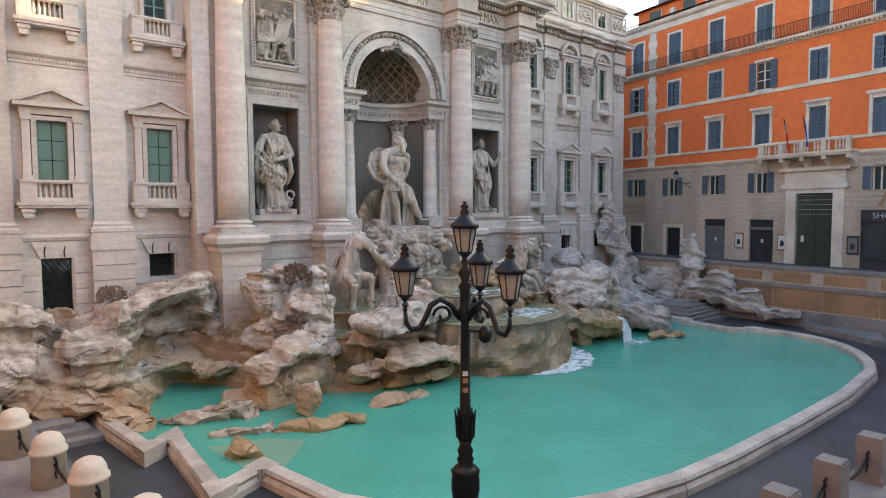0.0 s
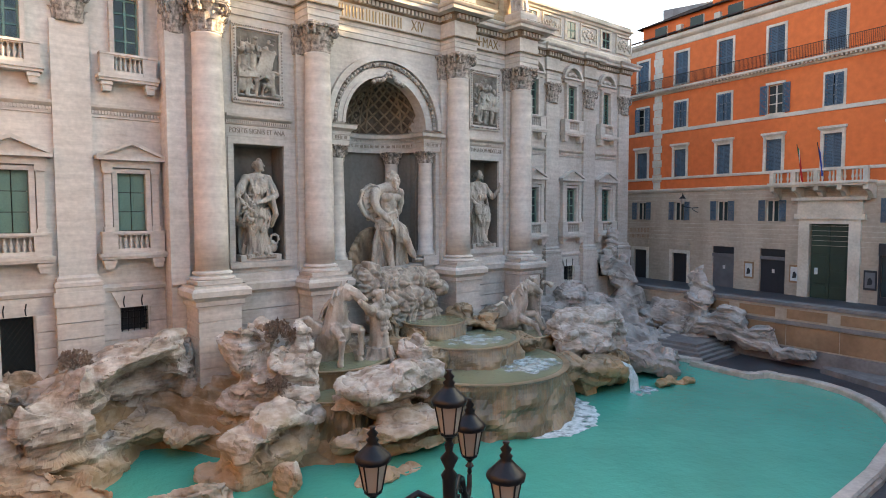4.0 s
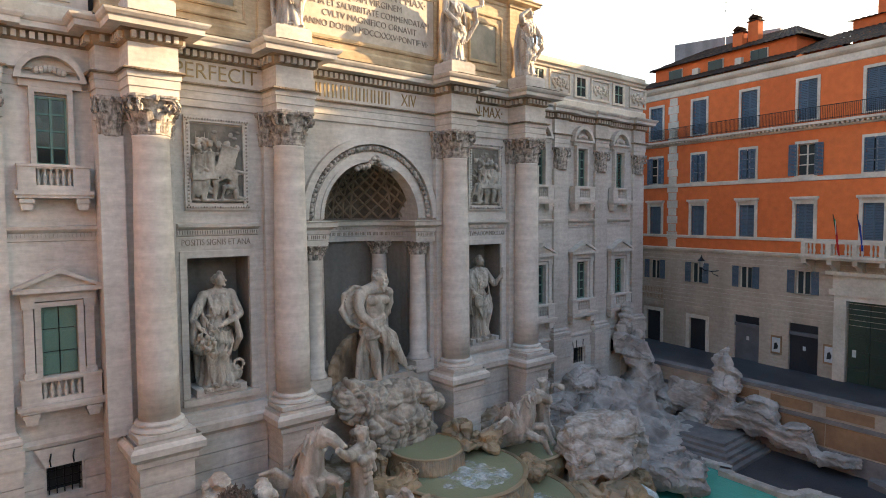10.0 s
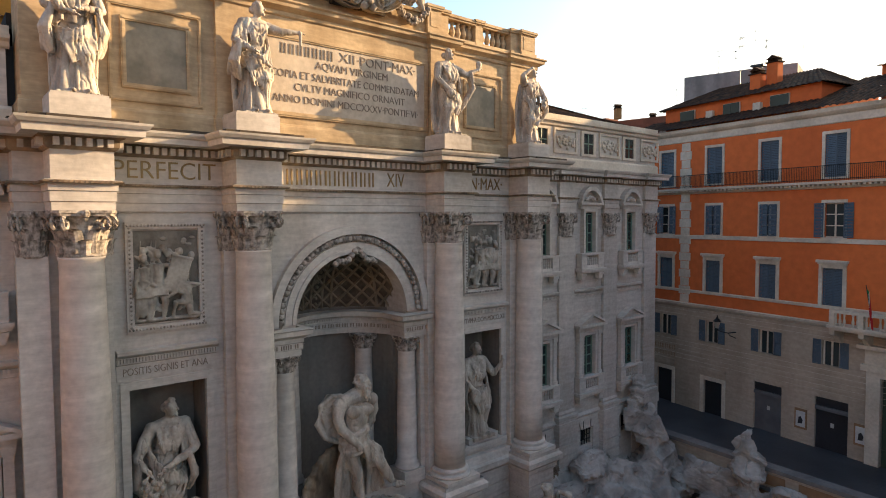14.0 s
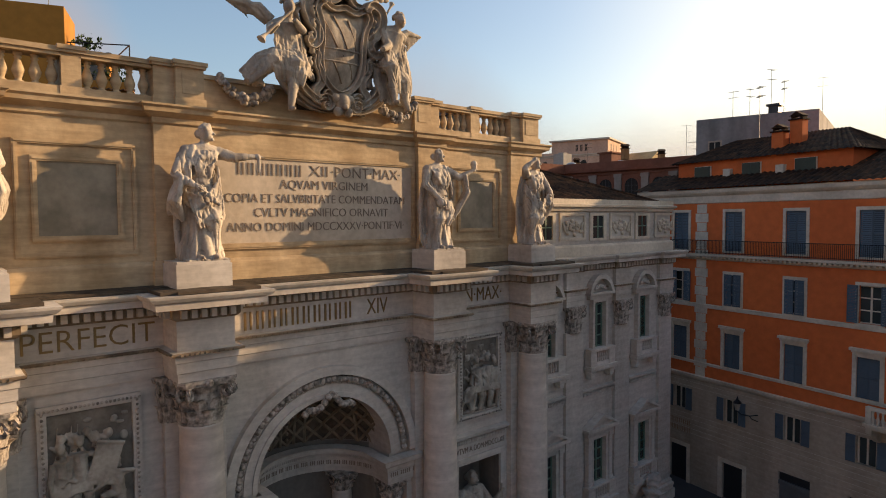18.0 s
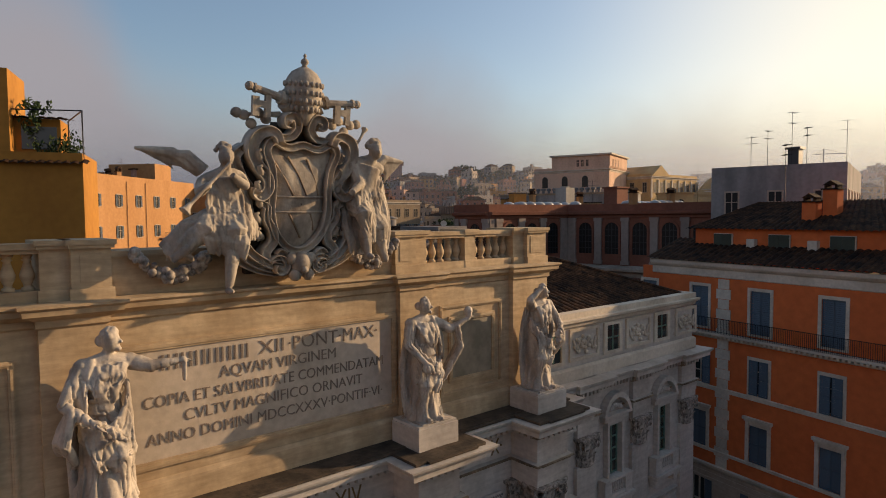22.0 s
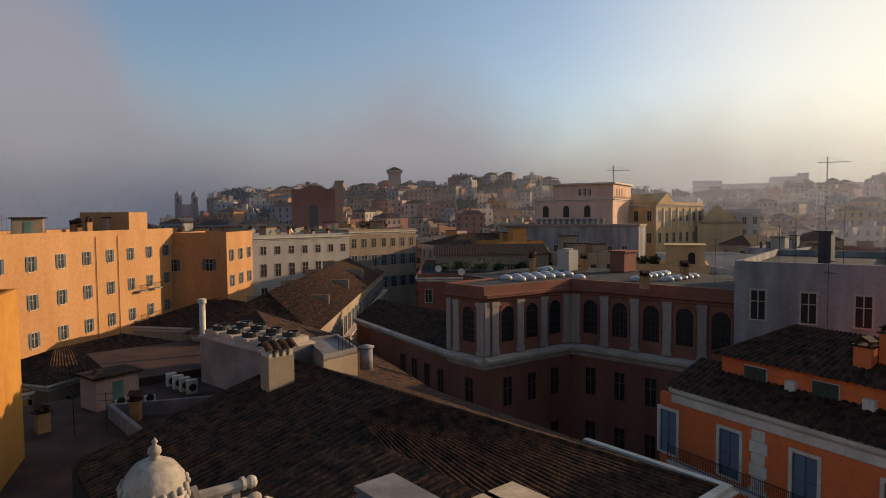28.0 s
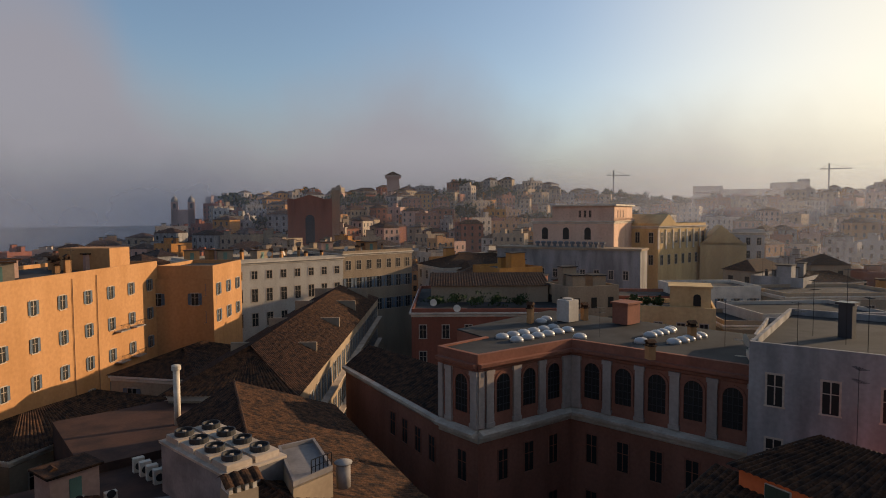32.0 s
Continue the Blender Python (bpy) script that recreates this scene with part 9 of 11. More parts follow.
# ---- square: walks, walls, steps, bollards, lamp ----
# retaining wall of the street behind the basin
RW0, RW1 = Vector((25.9, -1.0, 0)), Vector((24.0, -19.5, 0))
RU = (RW1 - RW0).normalized()
RM = Matrix(((RU.x, -RU.y, 0, RW0.x), (RU.y, RU.x, 0, RW0.y), (0, 0, 1, 0), (0, 0, 0, 1)))
rw = thing("retaining_wall", "stone retaining wall with brown stucco panels below the street", "wall", kind="structure", at=RM)
part("wall_body", Shape().box(-2, 26, 0, 0.6, -0.5, 3.7), GREYSTONE, rw)
part("coping", Shape().box(-2, 26, -0.12, 0.75, 3.7, 3.95), PAVING, rw)
part("plinth", Shape().box(-2, 26, -0.2, 0, -0.3, 0.9), PAVING, rw)
part("ledge", Shape().box(-2, 26, -0.1, 0, 2.45, 2.7), PAVING, rw)
for i in range(6):
    x = 4.6 + 3.4 * i
    part("stucco_panel", Shape().box(x, x + 2.6, -0.03, 0, 2.85, 3.5), BROWN, rw)
    part("stucco_panel", Shape().box(x, x + 3.35, -0.03, 0, 1.0, 2.4), BROWN, rw)
structure("street_edge", Shape().slab([(25.4, -33), (27.5, -33), (27.5, 8), (26.4, 8), (25.8, -2), (24.0, -20)], -0.3, 3.58), GREYSTONE, "stone edge of the raised street", "pavement")
for k in range(5):
    single("stone_step", Shape().box(18.9 + 0.5 * k, 24.5, -9.3 + 0.35 * k, -4.0, -0.2 + 0.2 * k, 0.0 + 0.2 * k), PAVING, "worn grey stone step between the rocks", "step", "steps by the basin")
single("stone_step", Shape().slab([(20.6, -20.4), (24.0, -19.2), (24.0, -15.0), (23.3, -15.0)], -0.2, 0.16), PAVING, "low pale stone step along the wall", "step", "steps by the basin")
# left platform and its steps
for k, (x1, y0) in enumerate(((-17.6, -6.4), (-17.9, -5.9), (-18.3, -5.4))):
    single("stone_step", Shape().slab([(-30, y0 - 0.3), (x1, y0), (x1, 1.0), (-30, 1.0)], -0.2 + 0.2 * k, 0.0 + 0.2 * k), PAVING, "worn grey stone step below the palace", "step", "steps below the palace")
# upper terrace round the square with the steps down
TZ = 2.75
ter = [(-30, -33.2), (-2, -33.2), (26, -33.2), (26, -27.6), (-9.0, -27.0), (-15.2, -26.6), (-18.6, -24.2), (-20.2, -20.5), (-20.5, -15.0), (-20.6, -11.0), (-30, -11.0)]
structure("terrace", Shape().slab(ter, -0.3, TZ), PAVING, "pale stone terrace edged by bollards above the basin", "pavement")
edge = list(reversed(ter[3:10]))
for k in range(5):
    o = 0.38 * (k + 1)
    pts = edge
    single("stair_tread", Shape().sweep([(0.0, -0.2), (-o, -0.2), (-o, TZ - 0.52 * (k + 1)), (0.0, TZ - 0.52 * (k + 1))], pts), PAVING, "long worn travertine stair round the basin", "step", "stairs round the basin")

# bollards with chains
bol = thing("bollard", "round-topped weathered travertine bollard", "bollard", "bollards with chains")
part("post", Shape().lathe([(0.30, 0), (0.30, 0.62), (0.33, 0.64), (0.33, 0.70), (0.29, 0.72), (0.28, 0.84), (0.22, 0.96), (0.11, 1.02), (0.02, 1.03)], 0, 0, seg=24), CREAM, bol, "stained round bollard", smooth=True)
part("iron_hook", Shape().tube([(0.3, 0, 0.6), (0.4, 0, 0.55), (0.42, 0, 0.42), (0.34, 0, 0.32), (0.4, 0, 0.22)], 0.025, 6), IRON, bol)
sq = thing("bollard", "square rough travertine bollard", "bollard", "bollards with chains")
part("post", Shape().box(-0.22, 0.22, -0.22, 0.22, 0, 0.86).box(-0.25, 0.25, -0.25, 0.25, 0.0, 0.12).box(-0.2, 0.2, -0.2, 0.2, 0.86, 0.9), PAVING, sq, "square stone post with worn top")
part("iron_hook", Shape().tube([(-0.22, 0, 0.62), (-0.32, 0, 0.58), (-0.34, 0, 0.45), (-0.27, 0, 0.36), (-0.33, 0, 0.26)], 0.025, 6), IRON, sq)
LB = [(-20.95, -14.9), (-20.6, -17.1), (-20.25, -19.0), (-19.9, -21.2)]
RB = [(-14.0, -27.1), (-12.2, -27.2), (-10.3, -27.3), (-8.4, -27.4)]
bol.matrix_basis = pose(*LB[0], TZ, 0, 0, -80)
for x, y in LB[1:]:
    copy_thing(bol, pose(x, y, TZ, 0, 0, -80))
sq.matrix_basis = pose(*RB[0], TZ, 0, 0, 0)
for x, y in RB[1:]:
    copy_thing(sq, pose(x, y, TZ))
for row, zc in ((LB, 0.6), (RB, 0.6)):
    for (xa, ya), (xb, yb) in zip(row, row[1:]):
        pts = [(xa + (xb - xa) * t, ya + (yb - ya) * t, TZ + zc - 0.3 * math.sin(math.pi * t)) for t in [q / 12 for q in range(13)]]
        single("chain", Shape().tube(pts, 0.03, 6), IRON, "black iron chain slung between bollards", "chain", "chains")
bk = thing("waste_bin", "grey wire waste bin with a clear bag", "bin")
part("hoop", Shape().tube([(-21.35 + 0.28 * math.cos(a), -13.9 + 0.28 * math.sin(a), TZ + 1.0) for a in [6.2832 * q / 16 for q in range(17)]], 0.04, 6), IRON, bk)
part("bag", Shape().lathe([(0.18, 0.15), (0.26, 0.4), (0.27, 0.8), (0.27, 0.98)], -21.35, -13.9, TZ, 16, flute=lambda a, z: 0.06 * math.sin(6 * a)), LAMP_GLASS, bk, smooth=True)

# cast-iron lamp with four lanterns
LX, LY = -15.24, -23.22
lamp = thing("street_lamp", "black cast-iron lamp post with four lanterns", "street lamp", at=pose(LX, LY, 0.18, 0, 0, -40) @ Matrix.Scale(0.955, 4))
part("pedestal", Shape().lathe([(0.5, -0.4), (0.5, 0.3), (0.42, 0.4), (0.42, 2.4), (0.3, 2.5), (0.24, 2.6), (0.24, 3.05), (0.26, 3.1), (0.26, 3.35), (0.24, 3.42), (0.27, 3.48), (0.2, 3.56), (0.13, 3.62), (0.16, 3.7), (0.12, 3.76), (0.15, 3.86), (0.1, 3.95), (0.13, 4.05)], 0, 0, seg=20), IRON, lamp, smooth=True)
part("post", Shape().lathe([(0.13, 4.05), (0.15, 4.12), (0.14, 4.3), (0.13, 4.6), (0.1, 4.65), (0.085, 5.6), (0.075, 6.2), (0.12, 6.28), (0.12, 6.42), (0.09, 6.5), (0.1, 6.8), (0.12, 6.86), (0.06, 6.95), (0.13, 7.1), (0.05, 7.2), (0.07, 7.3), (0.04, 7.35), (0.08, 7.42), (0.04, 7.5)], 0, 0, seg=16), IRON, lamp, smooth=True)
lv = Shape()
for k in range(8):
    a = k * 0.785
    lv.tube([(0.13 * math.cos(a), 0.13 * math.sin(a), 4.1), (0.15 * math.cos(a), 0.15 * math.sin(a), 4.4), (0.19 * math.cos(a), 0.19 * math.sin(a), 4.62)], [0.04, 0.035, 0.01], 5)
part("leaf_collar", lv, IRON, lamp)
for z in (4.95, 5.12, 5.25):
    part("sticker", Shape().lathe([(0.1, z), (0.1, z + 0.09)], 0, 0, 0, 8, 240, 300), PAPER if z > 5.2 else BROWN, lamp)
part("loudspeaker", Shape().ball((0.36, 0.0, 5.98), (0.13, 0.13, 0.16), 12, 8).tube([(0.08, 0, 6.05), (0.28, 0, 6.05)], 0.03, 6), IRON, lamp, smooth=True)


def lantern(x, y, z, parent):
    l = part("lantern", Shape().lathe([(0.02, -0.3), (0.04, -0.26), (0.03, -0.2), (0.07, -0.16), (0.03, -0.1), (0.1, -0.02), (0.13, 0.0), (0.13, 0.03)], x, y, z, 12), IRON, parent)
    part("glass", Shape().lathe([(0.12, 0.03), (0.2, 0.46)], x, y, z, 6), LAMP_GLASS, l, "frosted lantern glass")
    fr = Shape()
    for k in range(6):
        a = k * 1.0472
        fr.tube([(x + 0.125 * math.cos(a), y + 0.125 * math.sin(a), z + 0.03), (x + 0.205 * math.cos(a), y + 0.205 * math.sin(a), z + 0.46)], 0.014, 4)
    part("glazing_bar", fr, IRON, l)
    part("cap", Shape().lathe([(0.25, 0.44), (0.26, 0.5), (0.22, 0.54), (0.2, 0.56), (0.1, 0.66), (0.07, 0.7), (0.09, 0.74), (0.05, 0.78), (0.08, 0.83), (0.03, 0.88), (0.05, 0.92)], x, y, z, 12), IRON, l, smooth=True)


lantern(0, 0, 7.45, lamp)
for a in (188, 308, 68):
    c, s_ = math.cos(radians(a + 4)), math.sin(radians(a + 4))
    pts = [(0.1, 6.35), (0.25, 6.6), (0.45, 6.72), (0.62, 6.62), (0.72, 6.4), (0.82, 6.22), (0.98, 6.2), (1.06, 6.32), (1.08, 6.5)]
    arm = part("arm", Shape().tube([(r * c, r * s_, z - 0.08) for r, z in pts], [0.05, 0.05, 0.05, 0.055, 0.05, 0.06, 0.05, 0.045, 0.04], 8), IRON, lamp, smooth=True)
    part("curl", Shape().tube([((0.4 + 0.18 * math.cos(t) * (1 - t / 9)) * c, (0.4 + 0.18 * math.cos(t) * (1 - t / 9)) * s_, 6.35 + 0.18 * math.sin(t) * (1 - t / 9)) for t in [0.5 * q for q in range(14)]], 0.03, 6), IRON, arm)
    lantern(1.08 * c, 1.08 * s_, 6.72, lamp)

# ---- roofs of the palace ----
GREYP = material("grey_cement", (0.30, 0.285, 0.27), (0.17, 0.16, 0.152), grain=3, stain=0.5, bump=0.3, streak=True)
ROOFTAR = material("grey_flat_roof", (0.047, 0.045, 0.042), (0.026, 0.024, 0.022), grain=4, stain=0.3, bump=0.3)
ROOFTAR.node_tree.nodes["Principled BSDF"].inputs["Specular IOR Level"].default_value = 0.2
TANP = material("tan_plaster", (0.331, 0.252, 0.166), (0.259, 0.194, 0.130), grain=3, stain=0.3, bump=0.15, streak=True)
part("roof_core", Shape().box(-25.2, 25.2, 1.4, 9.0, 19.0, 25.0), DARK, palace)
tile_roof("roof", ((11.9, 1.3, 25.25), (25.2, 1.3, 25.25), (15.4, 11.2, 29.2), (11.9, 11.2, 29.2)), palace, label="brown weathered tile roof of the wing")
tile_roof("roof", ((25.2, 1.3, 25.25), (25.6, 22.5, 25.25), (14.7, 23.3, 29.1), (15.4, 11.2, 29.2)), palace, label="brown weathered tile roof along the side street")
tile_roof("roof", ((25.6, 22.5, 25.25), (31.0, 43.0, 25.25), (21.5, 44.0, 29.1), (14.7, 23.3, 29.1)), palace)
tile_roof("roof", ((-25.2, 1.3, 25.25), (-11.9, 1.3, 25.25), (-11.9, 11.2, 29.2), (-15.4, 11.2, 29.2)), palace)
part("flat_roof", Shape().box(-11.9, 2.6, 1.6, 13.0, 25.6, 26.1), ROOFTAR, palace, "dark flat roof behind the attic")
tile_roof("roof", ((2.6, 11.2, 26.2), (2.6, 1.9, 26.2), (11.9, 1.9, 28.4), (11.9, 11.2, 28.4)), palace)
tile_roof("roof", ((2.6, 22.0, 26.2), (2.6, 11.2, 26.2), (15.4, 11.2, 29.2), (14.7, 23.3, 29.1)), palace, label="broad dark tile roof behind the attic")
part("roof_core", Shape().box(2.6, 14.0, 1.9, 21.5, 18.0, 26.1), DARK, palace)
tile_roof("roof", ((16.6, 44.0, 26.8), (11.4, 23.4, 26.8), (14.7, 23.4, 29.1), (21.5, 44.0, 29.1)), palace)
part("verge", Shape().add([(x, y, z) for x in (11.85, 11.97) for y, z in ((1.9, 25.3), (9.3, 28.4), (1.9, 28.42))], [(0, 1, 2), (5, 4, 3), (0, 3, 4, 1), (1, 4, 5, 2), (2, 5, 3, 0)]), TILE, palace)
part("ridge_cap", Shape().tube([(15.4, 11.2, 29.25), (25.2, 1.3, 25.35)], 0.13, 8).tube([(15.4, 11.2, 29.25), (14.7, 23.3, 29.15), (21.5, 44.0, 29.15)], 0.13, 8), TILE, palace)
part("side_wall", Shape().slab([(24.6, 1.3), (25.2, 1.3), (25.4, 22.5), (30.8, 43.0), (30.2, 43.0), (24.8, 22.5)], 3, 25.2), GREYSTONE, palace)
structure("terrace_wall", Shape().sweep([(0.0, 22.0), (0.0, 24.8), (0.3, 24.8), (0.3, 22.0)], [(18.1, 31.5), (7.5, 36.2), (7.8, 27.5)]), PAVING, "pale parapet wall round a low roof terrace", "wall")
# glazed roof lantern behind the balustrade
lt = thing("roof_lantern", "small glazed roof lantern behind the balustrade", "skylight")
part("cheek", Shape().prism([(5.6, 27.6), (8.0, 27.6), (8.0, 29.4)], 2.2, 4.4), PAVING, lt)
part("glazing", Shape().box(8.0, 9.0, 2.25, 4.2, 27.6, 29.3), PANE, lt)
fr = Shape()
for x in (8.0, 8.5, 9.0):
    fr.box(x - 0.04, x + 0.04, 2.2, 2.28, 27.6, 29.35)
for z in (27.7, 28.5, 29.3):
    fr.box(7.96, 9.04, 2.2, 2.28, z - 0.04, z + 0.04)
part("glazing_bar", fr, SHUTTER_GREEN, lt)
part("lantern_roof", Shape().box(7.7, 9.2, 2.0, 4.5, 29.35, 29.5), PAVING, lt)
# rooftop machines, terraces and flues
REDROOF = material("rusty_flat_roof", (0.085, 0.045, 0.032), (0.045, 0.028, 0.022), grain=4, stain=0.4, bump=0.4)
REDROOF.node_tree.nodes["Principled BSDF"].inputs["Specular IOR Level"].default_value = 0.15
for x0, x1, y0, y1, z1 in ((-2.0, 16.0, 23.5, 44.0, 23.8), (-2.0, 2.5, 14.0, 23.5, 23.8), (9.6, 26.0, 44.0, 58.0, 24.5)):
    structure("flat_roof", Shape().box(x0, x1, y0, y1, 18.0, z1), REDROOF, "rusty flat roof terrace behind the palace", "roof")
ac = thing("rooftop_cooler", "grey rooftop cooling unit with round fans", "cooling unit", at=pose(12.6, 22.4, 0, 0, 0, 8))
part("casing", Shape().box(0, 3.6, 0, 7.6, 27.0, 30.0), PAVING, ac, "pale plastered casing")
part("deck", Shape().box(-0.1, 3.7, -0.1, 7.7, 30.0, 30.15), GREYSTONE, ac)
for i in range(2):
    for j in range(4):
        fx, fy = 0.95 + 1.7 * i, 1.0 + 1.85 * j
        part("fan_box", Shape().box(fx - 0.75, fx + 0.75, fy - 0.8, fy + 0.8, 30.15, 30.5), GREYSTONE, ac)
        fan = part("fan", Shape().lathe([(0.55, 30.5), (0.55, 30.8), (0.48, 30.8), (0.46, 30.6)], fx, fy, seg=16), DARK, ac)
        part("grille", Shape().lathe([(0.46, 30.62), (0.02, 30.64)], fx, fy, seg=16), DARK, fan)
        part("fan_hub", Shape().lathe([(0.14, 30.64), (0.12, 30.74)], fx, fy, seg=10), GREYSTONE, fan)
PARAPET = [(15.1, 19.7), (17.7, 20.2), (19.0, 24.7), (16.7, 24.9)]
tray = thing("roof_tray", "low pale flat roof tray beside the cooling fans", "roof")
part("tray_wall", Shape().slab(PARAPET, 27.0, 29.7), TANP, tray)
part("tray_deck", Shape().slab([(15.3, 19.9), (17.55, 20.35), (18.8, 24.55), (16.8, 24.7)], 29.7, 29.76), PAVING, tray)
part("parapet", Shape().sweep([(0.0, 29.6), (0.0, 29.98), (-0.16, 29.98), (-0.16, 29.6)], PARAPET, True), PAVING, tray)
rail = Shape()
for k in range(6):
    u_ = k / 5
    rail.tube([(17.7 - 1.4 * u_, 20.3 - 0.3 * u_, 29.9), (17.7 - 1.4 * u_, 20.3 - 0.3 * u_, 30.7)], 0.03, 5)
rail.tube([(17.7, 20.3, 30.7), (16.3, 20.0, 30.7)], 0.03, 5).tube([(17.7, 20.3, 30.3), (16.3, 20.0, 30.3)], 0.025, 5)
part("railing", rail, IRON, tray)
vent = thing("roof_vent_pipe", "round grey vent pot with a flat cap", "vent")
part("pot", Shape().lathe([(0.4, 28.4), (0.4, 29.7)], 18.6, 20.6, seg=14), PAVING, vent, smooth=True)
part("cap", Shape().lathe([(0.5, 29.75), (0.52, 29.82), (0.1, 29.95)], 18.6, 20.6, seg=14), GREYP, vent, smooth=True)
for k, (x, y) in enumerate(((13.2, 42.4), (13.4, 41.3), (13.6, 40.2), (13.8, 39.1), (8.5, 38.9), (10.4, 38.4))):
    a_ = thing("air_conditioner", "white air conditioning box on a flat roof", "air conditioner", "rooftop air conditioners")
    part("case", Shape().box(x - 0.4, x + 0.4, y - 0.25, y + 0.25, 23.8, 24.9 if k < 4 else 24.4), CREAM, a_)
    part("fan_grille", Shape().lathe([(0.3, 0), (0.02, 0.02)], 0, 0, 0, 12).mesh("fan_grille", DARK), DARK, a_).matrix_basis = pose(x, y - 0.26, 24.3, 90)
flue = thing("flue", "tall pale metal flue pipe", "flue")
part("pipe", Shape().lathe([(0.3, 24.0), (0.3, 29.6)], 18.3, 49.5, seg=12), CREAM, flue, smooth=True)
part("cowl", Shape().lathe([(0.42, 29.6), (0.42, 30.0), (0.2, 30.1)], 18.3, 49.5, seg=12), CREAM, flue)
ch = thing("chimney_stack", "pale plastered chimney stack with a tiled cap", "chimney")
part("chimney_body", Shape().box(11.7, 13.2, 19.6, 20.7, 25.0, 30.3), TANP, ch)
for k in range(4):
    part("pier", Shape().box(11.75 + 0.4 * k, 11.95 + 0.4 * k, 19.65, 20.65, 30.3, 30.7), CREAM, ch)
tile_roof("cap", ((11.5, 19.4, 30.7), (13.4, 19.4, 30.7), (13.4, 20.15, 31.1), (11.5, 20.15, 31.1)), ch)
tile_roof("cap", ((13.4, 20.9, 30.7), (11.5, 20.9, 30.7), (11.5, 20.15, 31.1), (13.4, 20.15, 31.1)), ch)

# ---- neighbouring houses ----
PINK = material("pink_stucco", (0.262, 0.108, 0.069), (0.197, 0.079, 0.049), grain=3, stain=0.3, bump=0.15, streak=True)
PALEPIL = material("dull_pale_pilaster", (0.36, 0.29, 0.24), (0.26, 0.205, 0.17), grain=3, stain=0.4, bump=0.15, streak=True)
OCHRE = material("ochre_plaster", (0.44, 0.205, 0.04), (0.34, 0.15, 0.03), grain=2, stain=0.25, bump=0.15, streak=True)
PEACH = material("peach_plaster", (0.46, 0.245, 0.105), (0.39, 0.20, 0.08), grain=2, stain=0.25, bump=0.15, streak=True)
WHITEP = material("off_white_plaster", (0.452, 0.413, 0.359), (0.359, 0.328, 0.281), grain=3, stain=0.3, bump=0.15, streak=True)
REDP = material("brick_red_plaster", (0.270, 0.098, 0.060), (0.210, 0.075, 0.045), grain=3, stain=0.3, bump=0.15, streak=True)
ROSE = material("rose_plaster", (0.468, 0.302, 0.231), (0.390, 0.245, 0.190), grain=3, stain=0.3, bump=0.15, streak=True)


def facing(p, q):
    """Axes of a wall that runs from p to q with its face to the right-hand side of someone who looks from p to q's left: x along, -y outwards."""
    p, q = Vector((*p, 0)), Vector((*q, 0))
    u = (q - p).normalized()
    return Matrix(((u.x, -u.y, 0, p.x), (u.y, u.x, 0, p.y), (0, 0, 1, 0), (0, 0, 0, 1))), (q - p).length


win_me = {}


def plain_window(parent, m, w, h, shut, frame_mat=None):
    """A framed window; shut: 0 bare, 1 open shutters, 2 closed ones."""
    frame_mat = frame_mat or GREYSTONE
    key = (round(w, 2), round(h, 2), frame_mat.name)
    if key not in win_me:
        fr = Shape().box(-w / 2 - 0.14, -w / 2, -0.06, 0, -0.1, h + 0.14).box(w / 2, w / 2 + 0.14, -0.06, 0, -0.1, h + 0.14).box(-w / 2, w / 2, -0.06, 0, h, h + 0.14).box(-w / 2 - 0.2, w / 2 + 0.2, -0.12, 0, -0.2, -0.1)
        win_me[key] = (fr.mesh("window", frame_mat), Shape().box(-w / 2, w / 2, -0.02, 0.0, -0.1, h).mesh("pane", DUSTY), Shape().box(-0.04, 0.04, -0.05, 0, 0, h).box(-w / 2, w / 2, -0.05, 0, h * 0.6, h * 0.6 + 0.06).mesh("window_frame", frame_mat))
    wm, pm, gm = win_me[key]
    o = shared("window", wm, parent, m)
    shared("pane", pm, o)
    shared("window_frame", gm, o)
    if shut:
        off = w * 0.75 + 0.02 if shut == 1 else w * 0.25
        for s in (-1, 1):
            shared("shutter", lou_me, o, pose(s * off, -0.1, 0) @ Matrix.Diagonal((w / 1.24, 1, h, 1)))
    return o


